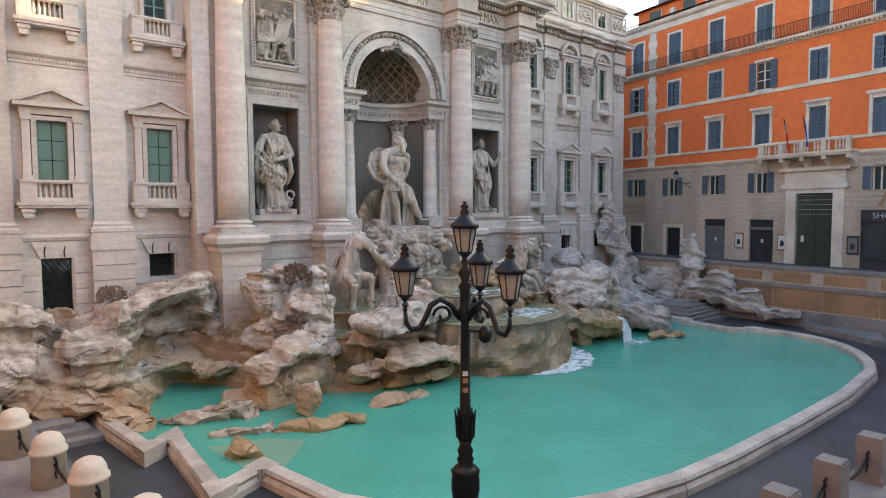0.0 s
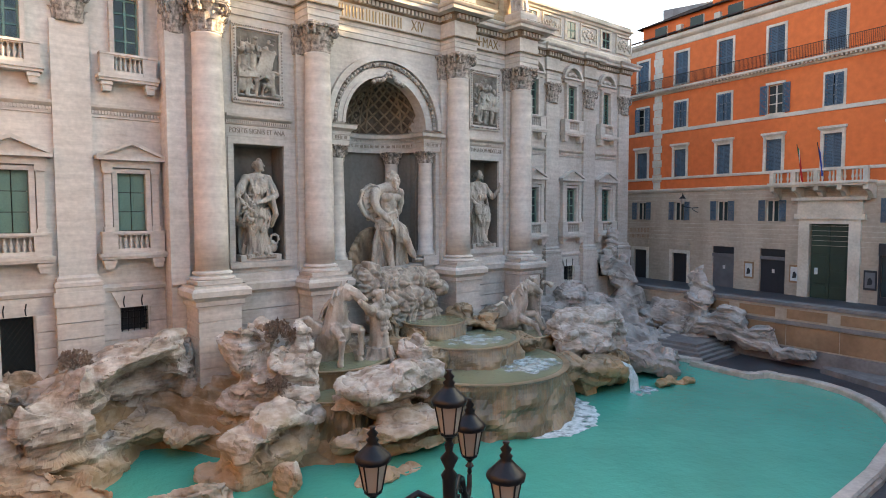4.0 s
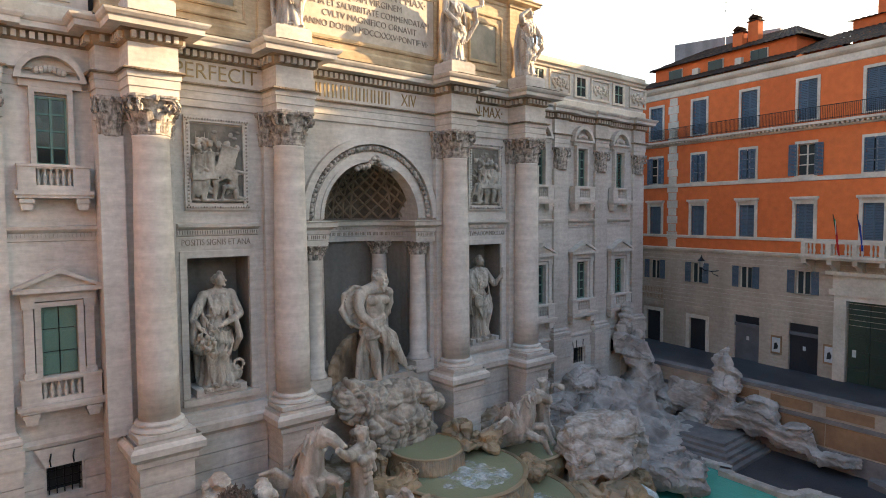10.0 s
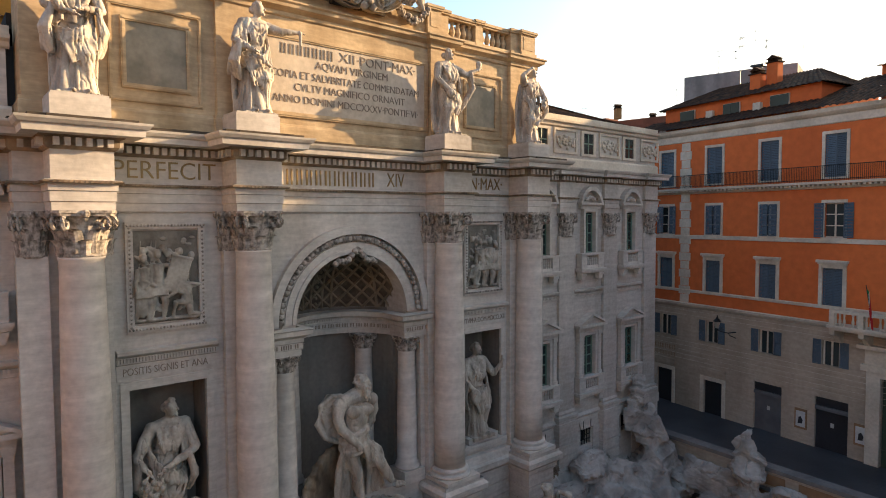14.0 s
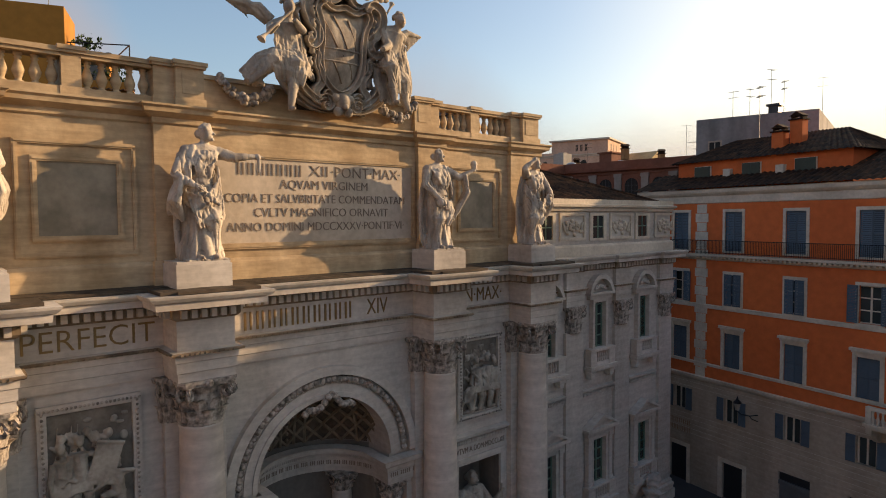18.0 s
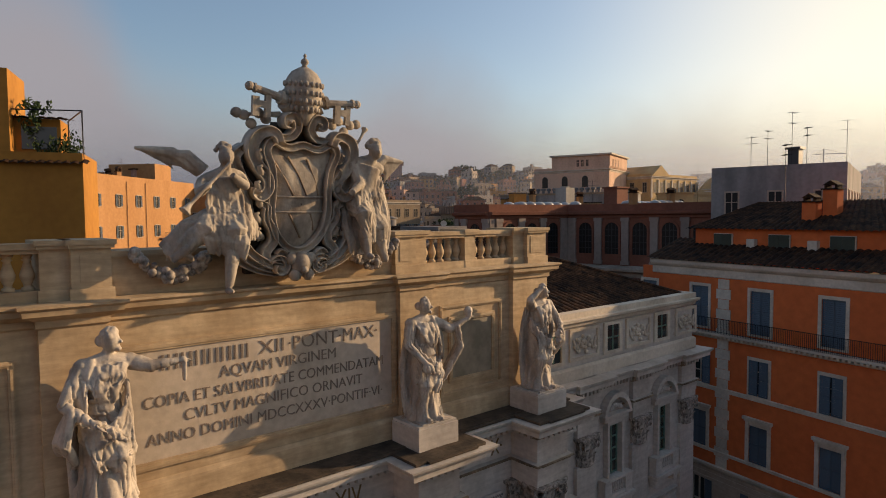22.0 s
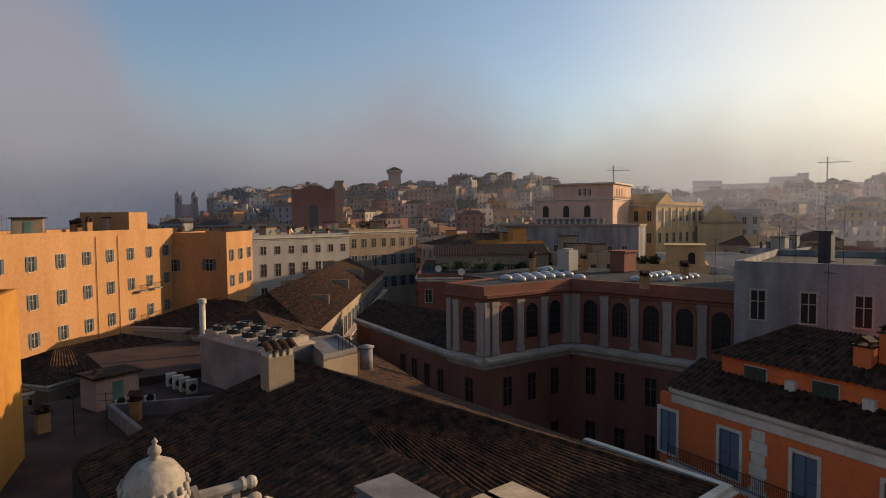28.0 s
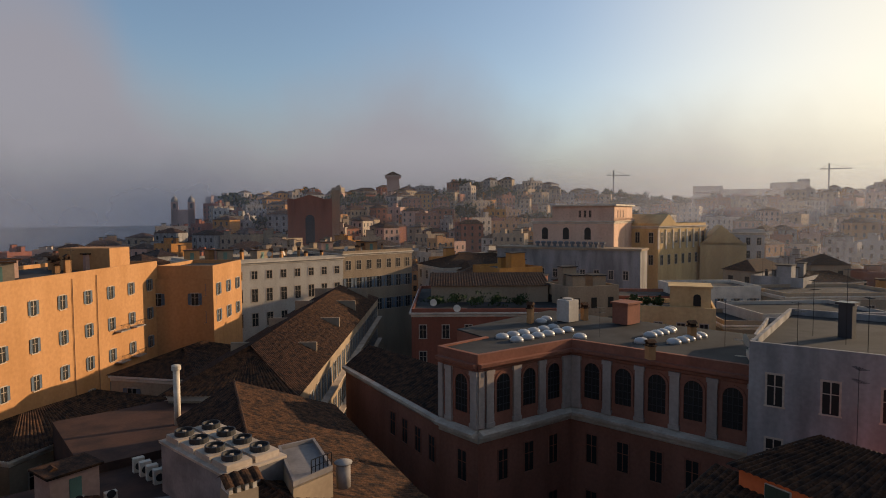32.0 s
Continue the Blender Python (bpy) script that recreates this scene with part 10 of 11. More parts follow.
def house_box(name, label, p, q, depth, z0, z1, mat, rows=(), flat=True, roofmat=None, rise=2.5, seed=0, eave=0.4, cornice=True):
    """A house whose front runs from p to q. rows: (sill height, window width, height, count, kind of shutter)."""
    m, L = facing(p, q)
    h = thing(name, label, "building", at=m)
    part("wall", Shape().box(0, L, 0, depth, z0, z1), mat, h)
    if cornice:
        part("cornice", Shape().sweep([(0, z1 - 0.7), (0.1, z1 - 0.6), (0.12, z1 - 0.35), (0.4, z1 - 0.2), (0.42, z1 + 0.04), (-0.1, z1 + 0.06)], [(0, depth), (0, 0), (L, 0), (L, depth)]), CREAM, h)
    if flat:
        part("roof", Shape().box(0.3, L - 0.3, 0.3, depth - 0.3, z1, z1 + 0.1), roofmat or ROOFTAR, h)
        part("parapet", Shape().sweep([(0.0, z1), (0.0, z1 + 0.7), (-0.3, z1 + 0.7), (-0.3, z1)], [(0, 0), (L, 0), (L, depth), (0, depth)], True), mat, h)
    else:
        d2 = depth / 2
        e = eave
        if L > depth:
            tile_roof("roof", ((-e, -e, z1), (L + e, -e, z1), (L - d2, d2, z1 + rise), (d2, d2, z1 + rise)), h, 2.0)
            tile_roof("roof", ((L + e, depth + e, z1), (-e, depth + e, z1), (d2, d2, z1 + rise), (L - d2, d2, z1 + rise)), h, 2.0)
            tile_roof("roof", ((-e, depth + e, z1), (-e, -e, z1), (d2, d2, z1 + rise), (d2, d2 + 0.05, z1 + rise)), h, 2.0)
            tile_roof("roof", ((L + e, -e, z1), (L + e, depth + e, z1), (L - d2, d2 + 0.05, z1 + rise), (L - d2, d2, z1 + rise)), h, 2.0)
        else:
            tile_roof("roof", ((-e, depth + e, z1), (-e, -e, z1), (L / 2, L / 2, z1 + rise), (L / 2, depth - L / 2, z1 + rise)), h, 2.0)
            tile_roof("roof", ((L + e, -e, z1), (L + e, depth + e, z1), (L / 2, depth - L / 2, z1 + rise), (L / 2, L / 2, z1 + rise)), h, 2.0)
            tile_roof("roof", ((-e, -e, z1), (L + e, -e, z1), (L / 2, L / 2, z1 + rise), (L / 2 - 0.05, L / 2, z1 + rise)), h, 2.0)
    for z, w, hh, n, sh_ in rows:
        for i in range(n):
            plain_window(h, pose(L * (i + 0.5) / n, 0, z), w, hh, sh_)
        k = max(1, int(n * depth / L))
        for i in range(k):
            plain_window(h, pose(L, depth * (i + 0.5) / k, z, 0, 0, 90), w, hh, sh_)
            plain_window(h, pose(0, depth * (i + 0.5) / k, z, 0, 0, -90), w, hh, sh_)
    return h, L


# pink palace round the corner, with pilasters and arched windows
pink = thing("pink_palace", "pink stucco palace with pale pilasters and tall arched windows", "building")


def arched_front(p, q, n, x0, x1, depth):
    m, L = facing(p, q)
    body = part("wall", Shape().box(0, L, 0, depth, 3, 31.0), PINK, pink)
    body.matrix_basis = m
    for k in range(n + 1):
        x = x0 + (x1 - x0) * k / n
        part("pilaster", Shape().box(x - 0.42, x + 0.42, -0.22, 0, 24.4, 29.6).box(x - 0.5, x + 0.5, -0.28, 0, 29.2, 29.6).box(x - 0.5, x + 0.5, -0.28, 0, 24.4, 24.8), PALEPIL, body)
    for x in (0.3, L - 0.5):
        part("pilaster", Shape().box(x - 0.3, x + 0.35, -0.16, 0, 24.4, 29.6), PALEPIL, body)
    for k in range(n):
        x = x0 + (x1 - x0) * (k + 0.5) / n
        w = 0.82
        head = arc(x, 28.25, w, 0, 180, 12)
        ap = part("window", Shape().prism([(x - w, 25.55), (x + w, 25.55)] + head, -0.03, 0.02), DUSTY, body, "tall dark arched window")
        ring = Shape()
        o2 = arc(x, 28.25, w + 0.22, 0, 180, 12)
        for j in range(12):
            ring.prism([head[j], o2[j], o2[j + 1], head[j + 1]], -0.1, 0.0)
        ring.box(x - w - 0.22, x - w, -0.1, 0, 25.55, 28.25).box(x + w, x + w + 0.22, -0.1, 0, 25.55, 28.25)
        part("window_frame", ring, PINK, ap)
        gb = Shape().box(x - 0.04, x + 0.04, -0.07, -0.03, 25.55, 29.0)
        for dx in (-0.43, 0.43):
            gb.box(x + dx - 0.025, x + dx + 0.025, -0.06, -0.03, 25.55, 28.85)
        for z in (26.2, 26.9, 27.6, 28.25):
            gb.box(x - w, x + w, -0.06, -0.03, z - 0.03, z + 0.03)
        part("glazing_bar", gb, BLACKP, ap)
        plain_window(body, pose(x, 0, 19.2), 1.1, 2.7, 0, PINK)
        plain_window(body, pose(x, 0, 13.5), 1.1, 2.7, 0, PINK)
    part("cornice", Shape().sweep([(0, 29.5), (0.1, 29.6), (0.14, 29.85), (0.5, 30.0), (0.55, 30.3), (0, 30.34)], [(0, 0.0), (L, 0.0)]), PINK, body)
    part("ledge", Shape().sweep([(0, 23.0), (0.1, 23.1), (0.12, 23.5), (0.7, 23.7), (0.75, 24.0), (0, 24.3)], [(0, 0.0), (L, 0.0)]), GREYSTONE, body)
    return body


part("core", Shape().slab([(38.8, 31.1), (50.7, 30.1), (53.8, 8.4), (68, 10), (64, 44), (46, 42), (45, 35.9), (38.7, 35.7)], 3, 30.85), PINK, pink)
arched_front((38.5, 30.7), (50.4, 29.7), 3, 1.3, 11.1, 0.35)
arched_front((50.4, 29.7), (53.4, 8.0), 6, 0.75, 20.35, 0.35)
arched_front((38.4, 36.0), (38.5, 30.7), 1, 1.5, 4.9, 0.35)
part("roof_edge", Shape().sweep([(0.1, 30.3), (0.12, 31.15), (-0.3, 31.15), (-0.3, 30.9)], [(45.0, 36.3), (38.4, 36.0), (38.5, 30.7), (50.4, 29.7), (53.4, 8.0)]), PINK, pink)
part("roof", Shape().slab([(38.7, 30.9), (50.6, 29.9), (53.6, 8.2), (68, 10), (64, 44), (46, 42), (45, 36.0), (38.6, 35.8)], 30.85, 31.0), ROOFTAR, pink, "flat grey roof crowded with vents")
part("lower_wing", Shape().slab([(40.3, 47.6), (38.4, 36.0), (46, 36.2), (46, 60), (42.5, 60)], 3, 24.2), PINK, pink)
part("wing_ledge", Shape().sweep([(0, 23.3), (0.1, 23.4), (0.5, 23.8), (0.5, 24.1), (0, 24.2)], [(42.5, 60), (40.3, 47.6), (38.4, 36.0)]), GREYSTONE, pink)
for k in range(4):
    m, L = facing((40.3, 47.6), (38.4, 36.0))
    w = plain_window(pink, m @ pose(1.6 + 2.9 * k, 0, 19.5), 1.1, 2.4, 0, PINK)
tile_roof("wing_roof", ((42.4, 60, 24.2), (38.5, 36.2, 24.2), (45.5, 36.2, 26.4), (46, 60, 26.4)), pink, 2.0)
DOMEP = material("milky_skylight", (0.42, 0.41, 0.39), (0.32, 0.31, 0.30), rough=0.3, bump=0.0)
rr = random.Random(3)
for k in range(26):
    x, y = rr.uniform(46, 63), rr.uniform(14, 41)
    if k < 12:
        x, y = 46 + 1.6 * (k % 6), 33 + 2.0 * (k // 6)
    elif k < 20:
        x, y = 58 + 1.2 * (k % 4), 22 + 3.5 * (k // 4 - 3)
    single("roof_vent", Shape().lathe([(0.7, 31.0), (0.7, 31.25), (0.55, 31.42), (0.3, 31.52), (0.02, 31.56)], x, y, seg=12), DOMEP, "milky domed roof vent on a flat roof", "vent", "roof vents", smooth=True)
single("water_tank", Shape().box(58.0, 59.8, 36, 37.8, 31.1, 33.6).lathe([(0.6, 0), (0.6, 0.2)], 58.9, 36.9, 33.6, 12), WHITEP, "white plant box on a flat roof", "tank")
single("roof_shed", Shape().box(61.5, 64, 30.5, 32.5, 31.1, 33.4).box(61.3, 64.2, 30.3, 32.7, 33.4, 33.6), PINK, "small pink roof shed", "shed")

# grey house beside it
gh, L = house_box("grey_house", "grey cement house with a flat roof", (48.0, 11.2), (50.4, 1.0), 20, 3, 33.4, GREYP, ((29.6, 1.0, 2.2, 3, 0), (25.0, 1.0, 2.0, 3, 0)), cornice=False)
single("roof_chimney", Shape().box(58, 59, 7.5, 8.5, 33.4, 36.2).box(57.8, 59.2, 7.3, 8.7, 36.2, 36.4), BLACKP, "dark chimney on the grey house", "chimney")
for i, (x, y) in enumerate(((51, 9), (53, 5), (57, 10), (60, 4), (55, 7))):
    aerial(x, y, 33.4, 3.6 + i * 0.6, 50 + i)

# ochre house close by on the other side
oh, L = house_box("ochre_house", "tall ochre house with a roof terrace", (-27.0, 35.0), (-0.1, 26.2), 6, 3, 33.2, OCHRE, (), cornice=False)
part("upper_storey", Shape().box(6.0, L - 4.0, 1.5, 5.6, 33.2, 39.0), OCHRE, oh)
part("terrace_room", Shape().box(L - 4.0, L - 1.5, 2.5, 5.6, 33.2, 36.2), OCHRE, oh)
part("terrace_window", Shape().box(L - 3.6, L - 1.7, 2.4, 2.5, 34.3, 35.7), PANE, oh)
tile_roof("terrace_roof", ((L - 4.2, 2.0, 36.2), (L - 1.2, 2.0, 36.2), (L - 1.2, 5.8, 36.6), (L - 4.2, 5.8, 36.6)), oh)
tile_roof("eave", ((0, -0.4, 33.2), (L + 0.3, -0.4, 33.2), (L + 0.3, 0.4, 33.5), (0, 0.4, 33.5)), oh)
part("pergola", Shape().tube([(L - 1.4, 4.6, 33.6), (L - 1.4, 4.6, 36.4), (L + 0.0, 0.4, 36.5), (L + 0.0, 0.4, 33.4)], 0.05, 6).tube([(L - 3.8, 1.0, 36.5), (L, 0.4, 36.5)], 0.04, 6), IRON, oh)


def leafy(name, x, y, z, rx, ry, rz, n, label, seed, mat, leaf_size=0.14, trunk=0.0):
    rr = random.Random(seed)
    t = thing(name, label, "tree" if trunk else "plant", "roof plants" if not trunk else "pine trees")
    g = Shape()
    cl = [(rr.gauss(0, 0.42), rr.gauss(0, 0.42), rr.gauss(0.05, 0.4)) for _ in range(max(5, n // 14))]
    for k in range(n):
        c = cl[k % len(cl)]
        p = Vector((x + rx * (c[0] + rr.gauss(0, 0.16)), y + ry * (c[1] + rr.gauss(0, 0.16)), z + rz * (c[2] + rr.gauss(0, 0.16))))
        m = Euler((rr.uniform(0, 3), rr.uniform(0, 3), rr.uniform(0, 6))).to_matrix()
        w = leaf_size * rr.uniform(0.6, 1.4)
        g.add([p + m @ Vector(q) for q in ((-w, 0, 0), (0, w * 0.5, 0.01), (w, 0, 0), (0, -w * 0.5, 0.01))], [(0, 1, 2, 3)])
    part("crown" if trunk else "leaves", g, mat, t)
    if trunk:
        tb = Shape().tube([(x, y, z - trunk), (x + 0.2, y, z - trunk * 0.5), (x, y, z)], [0.5, 0.35, 0.25], 7)
        for k in range(5):
            a = k * 1.26
            tb.tube([(x, y, z - 0.3 * rz), (x + 0.5 * rx * math.cos(a), y + 0.5 * ry * math.sin(a), z + 0.1 * rz)], [0.2, 0.08], 5)
        part("trunk", tb, BROWN, t)
    return t


LEAF = material("dark_foliage", (0.05, 0.075, 0.025), (0.025, 0.04, 0.015), grain=6, bump=0.1, vary=0.2)
PINE = material("pine_foliage", (0.035, 0.055, 0.03), (0.02, 0.032, 0.018), grain=3, bump=0.1, vary=0.2)
leafy("terrace_plant", -0.7, 27.7, 34.2, 1.3, 0.9, 1.0, 420, "green potted bush on a roof terrace", 1, LEAF)
leafy("terrace_plant", -2.0, 29.0, 36.6, 0.7, 0.7, 1.4, 300, "creeper hanging from a roof terrace", 2, LEAF)
aerial(-4.0, 31.0, 39.0, 5.5, 71)

# long peach house with lit front
ph, L = house_box("peach_house", "long sunlit peach house with many shuttered windows", (2.0, 71.0), (30.5, 99.5), 16, 3, 35.6, PEACH, ((31.8, 0.85, 1.7, 8, 1), (27.2, 0.85, 1.7, 8, 1), (22.6, 0.85, 1.7, 8, 1), (18.0, 0.85, 1.7, 8, 1)), cornice=False)
part("stair_tower", Shape().box(L - 11, L - 6, 1, 9, 35.6, 39.0), PEACH, ph)
for x in (19.5, 24.5):
    part("drainpipe", Shape().tube([(x, -0.12, 4), (x, -0.12, 35.5)], 0.06, 6), BROWN, ph)
for z in (27.0, 22.4):
    for x in (29.5, 33.5):
        b_ = part("balcony", Shape().box(x - 1.2, x + 1.2, -1.1, 0, z - 0.35, z - 0.2), GREYP, ph)
        rl = Shape().tube([(x - 1.2, -1.05, z + 0.7), (x + 1.2, -1.05, z + 0.7)], 0.03, 5)
        for k in range(13):
            rl.box(x - 1.2 + 0.2 * k - 0.012, x - 1.2 + 0.2 * k + 0.012, -1.06, -1.04, z - 0.2, z + 0.7)
        part("balcony_railing", rl, IRON, b_)
p2, L2 = house_box("peach_house", "peach house wing joining the long row", (30.5, 99.5), (37.5, 93.5), 14, 3, 34.8, PEACH, ((30.5, 1.1, 1.9, 2, 1), (26.0, 1.1, 1.9, 2, 1)), cornice=False)
p3, L3 = house_box("peach_house", "low peach house with a plain side wall", (37.5, 93.5), (46.0, 105.0), 12, 3, 32.6, PEACH, ((29.0, 1.1, 1.9, 3, 1),), cornice=False)
house_box("tan_house", "low tan house among dark roofs", (25.5, 66.0), (38.5, 76.0), 12, 3, 24.0, TANP, ((20.5, 1.2, 2.0, 4, 1),), flat=False, rise=2.4)
house_box("low_house", "low house with a dark tiled roof", (6.0, 56.0), (22.0, 66.0), 10, 3, 22.4, TANP, ((19.0, 1.1, 1.8, 4, 0),), flat=False, rise=2.0)
house_box("low_house", "low house with a dark tiled roof", (-14.0, 46.0), (4.0, 52.0), 12, 3, 23.0, OCHRE, ((19.5, 1.1, 1.8, 4, 0),), flat=False, rise=2.0)

# long tiled range along the street
lr, L = house_box("long_range", "long palace range with a tiled roof along a narrow street", (29.5, 48.5), (77.0, 104.5), 13, 3, 25.4, TANP, (), flat=False, rise=3.6, eave=0.7)
part("wall", Shape().box(0, L, 0, 13, 3, 3.2), TANP, lr)
hh = thing("street_front", "ochre street front with tall shuttered windows and balconies", "building", at=facing((29.9, 48.2), (77.4, 104.2))[0])
part("wall", Shape().box(0, L, 0, 0.3, 3, 25.3), TANP, hh)
for z in (21.6, 16.8, 12.0):
    for i in range(20):
        plain_window(hh, pose(1.8 + 3.6 * i, 0, z), 1.2, 2.4, 1)
    part("balcony_slab", Shape().box(0, L, -0.9, 0, z - 0.4, z - 0.2), GREYSTONE, hh)
for k in range(4):
    single("parapet_wall", Shape().box(-0.2, 0.2, 0, 11, 24.5, 27.5 + 0.3 * k), TANP, "lit party wall rising over the tiles", "wall", "party walls").matrix_basis = facing((29.5, 48.5), (77.0, 104.5))[0] @ pose(16 + 17 * k, 1.0, 0)

# white and tan palaces across the far street
house_box("white_palace", "long off-white palace with dark windows", (46.0, 126.0), (81.5, 125.6), 20, 3, 33.2, WHITEP, ((29.4, 1.3, 1.7, 10, 0), (24.2, 1.4, 2.8, 10, 0), (18.6, 1.4, 2.8, 10, 0)), flat=True)
house_box("tan_palace", "tan palace with shuttered windows and deep cornice", (81.5, 125.6), (103.5, 126.0), 20, 3, 34.0, TANP, ((30.0, 1.4, 2.2, 7, 0), (25.0, 1.4, 2.8, 7, 1), (19.0, 1.4, 2.8, 7, 1)), flat=True)
house_box("pale_house", "pale grey house with a hipped tile roof", (103.0, 112.0), (130.0, 104.0), 18, 3, 30.0, WHITEP, ((26.5, 1.3, 2.0, 7, 0), (22.0, 1.3, 2.4, 7, 0), (17.0, 1.3, 2.4, 7, 0)), flat=False, rise=3)
rh, L = house_box("red_house", "brick-red house with a planted roof terrace", (63.5, 73.5), (84.0, 56.0), 34, 3, 27.2, REDP, ((23.0, 1.1, 2.1, 7, 0), (18.5, 1.1, 2.1, 7, 0)), cornice=True)
part("upper_storey", Shape().box(3, L - 2, 12, 30, 27.2, 30.4), TANP, rh)
tile_roof("upper_roof", ((2.6, 11.5, 30.4), (L - 1.6, 11.5, 30.4), (L - 1.6, 21, 32.0), (2.6, 21, 32.0)), rh, 2.0)
for k in range(5):
    p = rh.matrix_basis @ Vector((4 + 3.6 * k, 5 + (k % 2) * 2, 28.6))
    leafy("terrace_plant", p.x, p.y, p.z, 1.8, 1.5, 1.0, 420, "dense green shrubs on a roof terrace", 20 + k, LEAF, 0.2)

# big villa with a tower storey
VILLA = material("pale_apricot_plaster", (0.66, 0.44, 0.31), (0.56, 0.36, 0.25), grain=2, stain=0.3, bump=0.15, streak=True)
vi, L = house_box("villa", "pale apricot villa with a tower storey and arched windows", (122.5, 98.7), (129.4, 79.0), 20, 3, 42.0, VILLA, (), flat=True)
part("tower_storey", Shape().box(5, L, 0.4, 18, 42.0, 46.0), VILLA, vi)
part("tower_cornice", Shape().box(4.5, L + 0.6, -0.2, 18.5, 45.7, 46.1), CREAM, vi)
for k in range(3):
    xw = 3.2 + 5.6 * k
    part("arched_window", Shape().prism([(xw - 0.8, 37.4), (xw + 0.8, 37.4)] + arc(xw, 39.6, 0.8, 0, 180, 10), -0.1, 0.1), DUSTY, vi)
    plain_window(vi, pose(L - 8.6 + 1.3 * k, 0.4, 43.0), 0.6, 1.6, 0, VILLA)
    plain_window(vi, pose(L, 3.4 + 2.6 * k, 43.0, 0, 0, 90), 0.7, 1.6, 0, VILLA)
part("base_range", Shape().box(-7, L + 8, -7, 0, 3, 35.6), GREYP, vi)
part("base_cornice", Shape().box(-7.3, L + 8.3, -7.3, 0, 35.2, 35.7), TANP, vi)
for k in range(10):
    plain_window(vi, pose(-5.0 + 3.4 * k, -7, 28.6), 1.1, 1.9, 0)
for k in range(12):
    single("roof_cowl", Shape().lathe([(0.35, 35.7), (0.35, 36.4), (0.62, 36.5), (0.62, 36.95), (0.3, 37.1)], 0, 0, seg=10), METAL, "round grey vent cowl on a terrace", "vent", "vent cowls").matrix_basis = vi.matrix_basis @ pose(3.0 + 1.5 * k, -4.5, 0)
GOLD = material("honey_plaster", (0.60, 0.42, 0.20), (0.46, 0.31, 0.14), grain=2, stain=0.3, bump=0.15, streak=True)
ch_, L = house_box("classical_house", "honey-coloured classical house with a pediment and pilasters", (146.0, 77.0), (171.0, 77.0), 16, 3, 40.5, GOLD, ((36.2, 1.2, 2.6, 7, 0), (30.5, 1.2, 2.4, 7, 0)))
part("pediment", Shape().prism([(-0.3, 40.6), (9.0, 40.6), (4.3, 43.6)], -0.5, 14), GOLD, ch_)
for k in range(8):
    part("pilaster", Shape().box(k * L / 7 - 0.3, k * L / 7 + 0.3, -0.25, 0, 34.5, 39.6), CREAM, ch_)
yg, L = house_box("yellow_house", "yellow gabled house with a blank side wall", (166.0, 76.0), (172.0, 66.0), 14, 3, 35.0, GOLD, (), cornice=False)
part("gable", Shape().prism([(0, 35.0), (L, 35.0), (L * 0.45, 40.5)], 0, 14), GOLD, yg)
house_box("white_house", "tall narrow white house with rows of dark windows", (172.0, 70.0), (176.0, 63.0), 10, 3, 38.5, WHITEP, ((35.2, 1.0, 1.8, 3, 0), (31.6, 1.0, 1.8, 3, 0), (28.0, 1.0, 1.8, 3, 0), (24.4, 1.0, 1.8, 3, 0)))
house_box("orange_low_house", "low orange house with a tiled roof", (140.5, 40.5), (152.0, 33.0), 9, 3, 29.2, PEACH, ((26.0, 1.0, 1.6, 4, 1),), flat=False, rise=2.0)
tm, L = house_box("terrace_house", "cream house with a planted roof terrace", (78.6, 42.0), (84.6, 31.6), 9, 3, 29.8, GOLD, ((26.4, 1.0, 1.8, 4, 0),), cornice=False)
part("terrace_room", Shape().box(L * 0.5, L * 0.95, 1.0, 6, 29.8, 33.2).box(L * 0.48, L * 0.97, 0.8, 6.2, 33.2, 33.4), GOLD, tm)
part("arched_window", Shape().prism([(L * 0.8 - 0.5, 30.6), (L * 0.8 + 0.5, 30.6)] + arc(L * 0.8, 31.8, 0.5, 0, 180, 8), 0.9, 1.1), DUSTY, tm)
for k in range(3):
    p = tm.matrix_basis @ Vector((1.0 + 1.7 * k, 1.6, 30.9))
    leafy("terrace_plant", p.x, p.y, p.z, 1.2, 1.0, 0.8, 300, "clipped green shrubs on a roof terrace", 40 + k, LEAF, 0.2)
for k, (p, q, d, z, m_) in enumerate((((98, 62), (110, 50), 12, 27.5, REDP), ((112, 52), (124, 42), 12, 29.0, CREAM), ((92, 34), (104, 22), 12, 27.0, TANP), ((96, 30), (112, 18), 14, 28.0, WHITEP), ((120, 36), (138, 22), 14, 28.5, TANP), ((74, 22), (80, 2), 14, 29.0, GREYP), ((100, 8), (106, -10), 14, 30, WHITEP), ((128, 12), (136, -6), 16, 31, CREAM))):
    house_box("town_house", "town house with a flat cluttered roof", p, q, d, 3, z, m_, ((z - 3.6, 1.1, 1.9, 5, k % 2), (z - 7.8, 1.1, 1.9, 5, k % 2)), cornice=k % 2 == 0)

# ---- the far city ----
def hill(x, y):
    d = math.hypot(x - 1, y + 9)
    t = min(1.0, max(0.0, (d - 190) / 430))
    left = min(1.0, max(0.0, (math.atan2(x, y) - 0.15) / 0.16))
    return 46 * t * t * (3 - 2 * t) * left * (0.86 + 0.14 * math.sin(math.atan2(y, x) * 7 + 1.0)) + 15 * math.exp(-((x - 415) ** 2 + (y - 365) ** 2) / 6000)


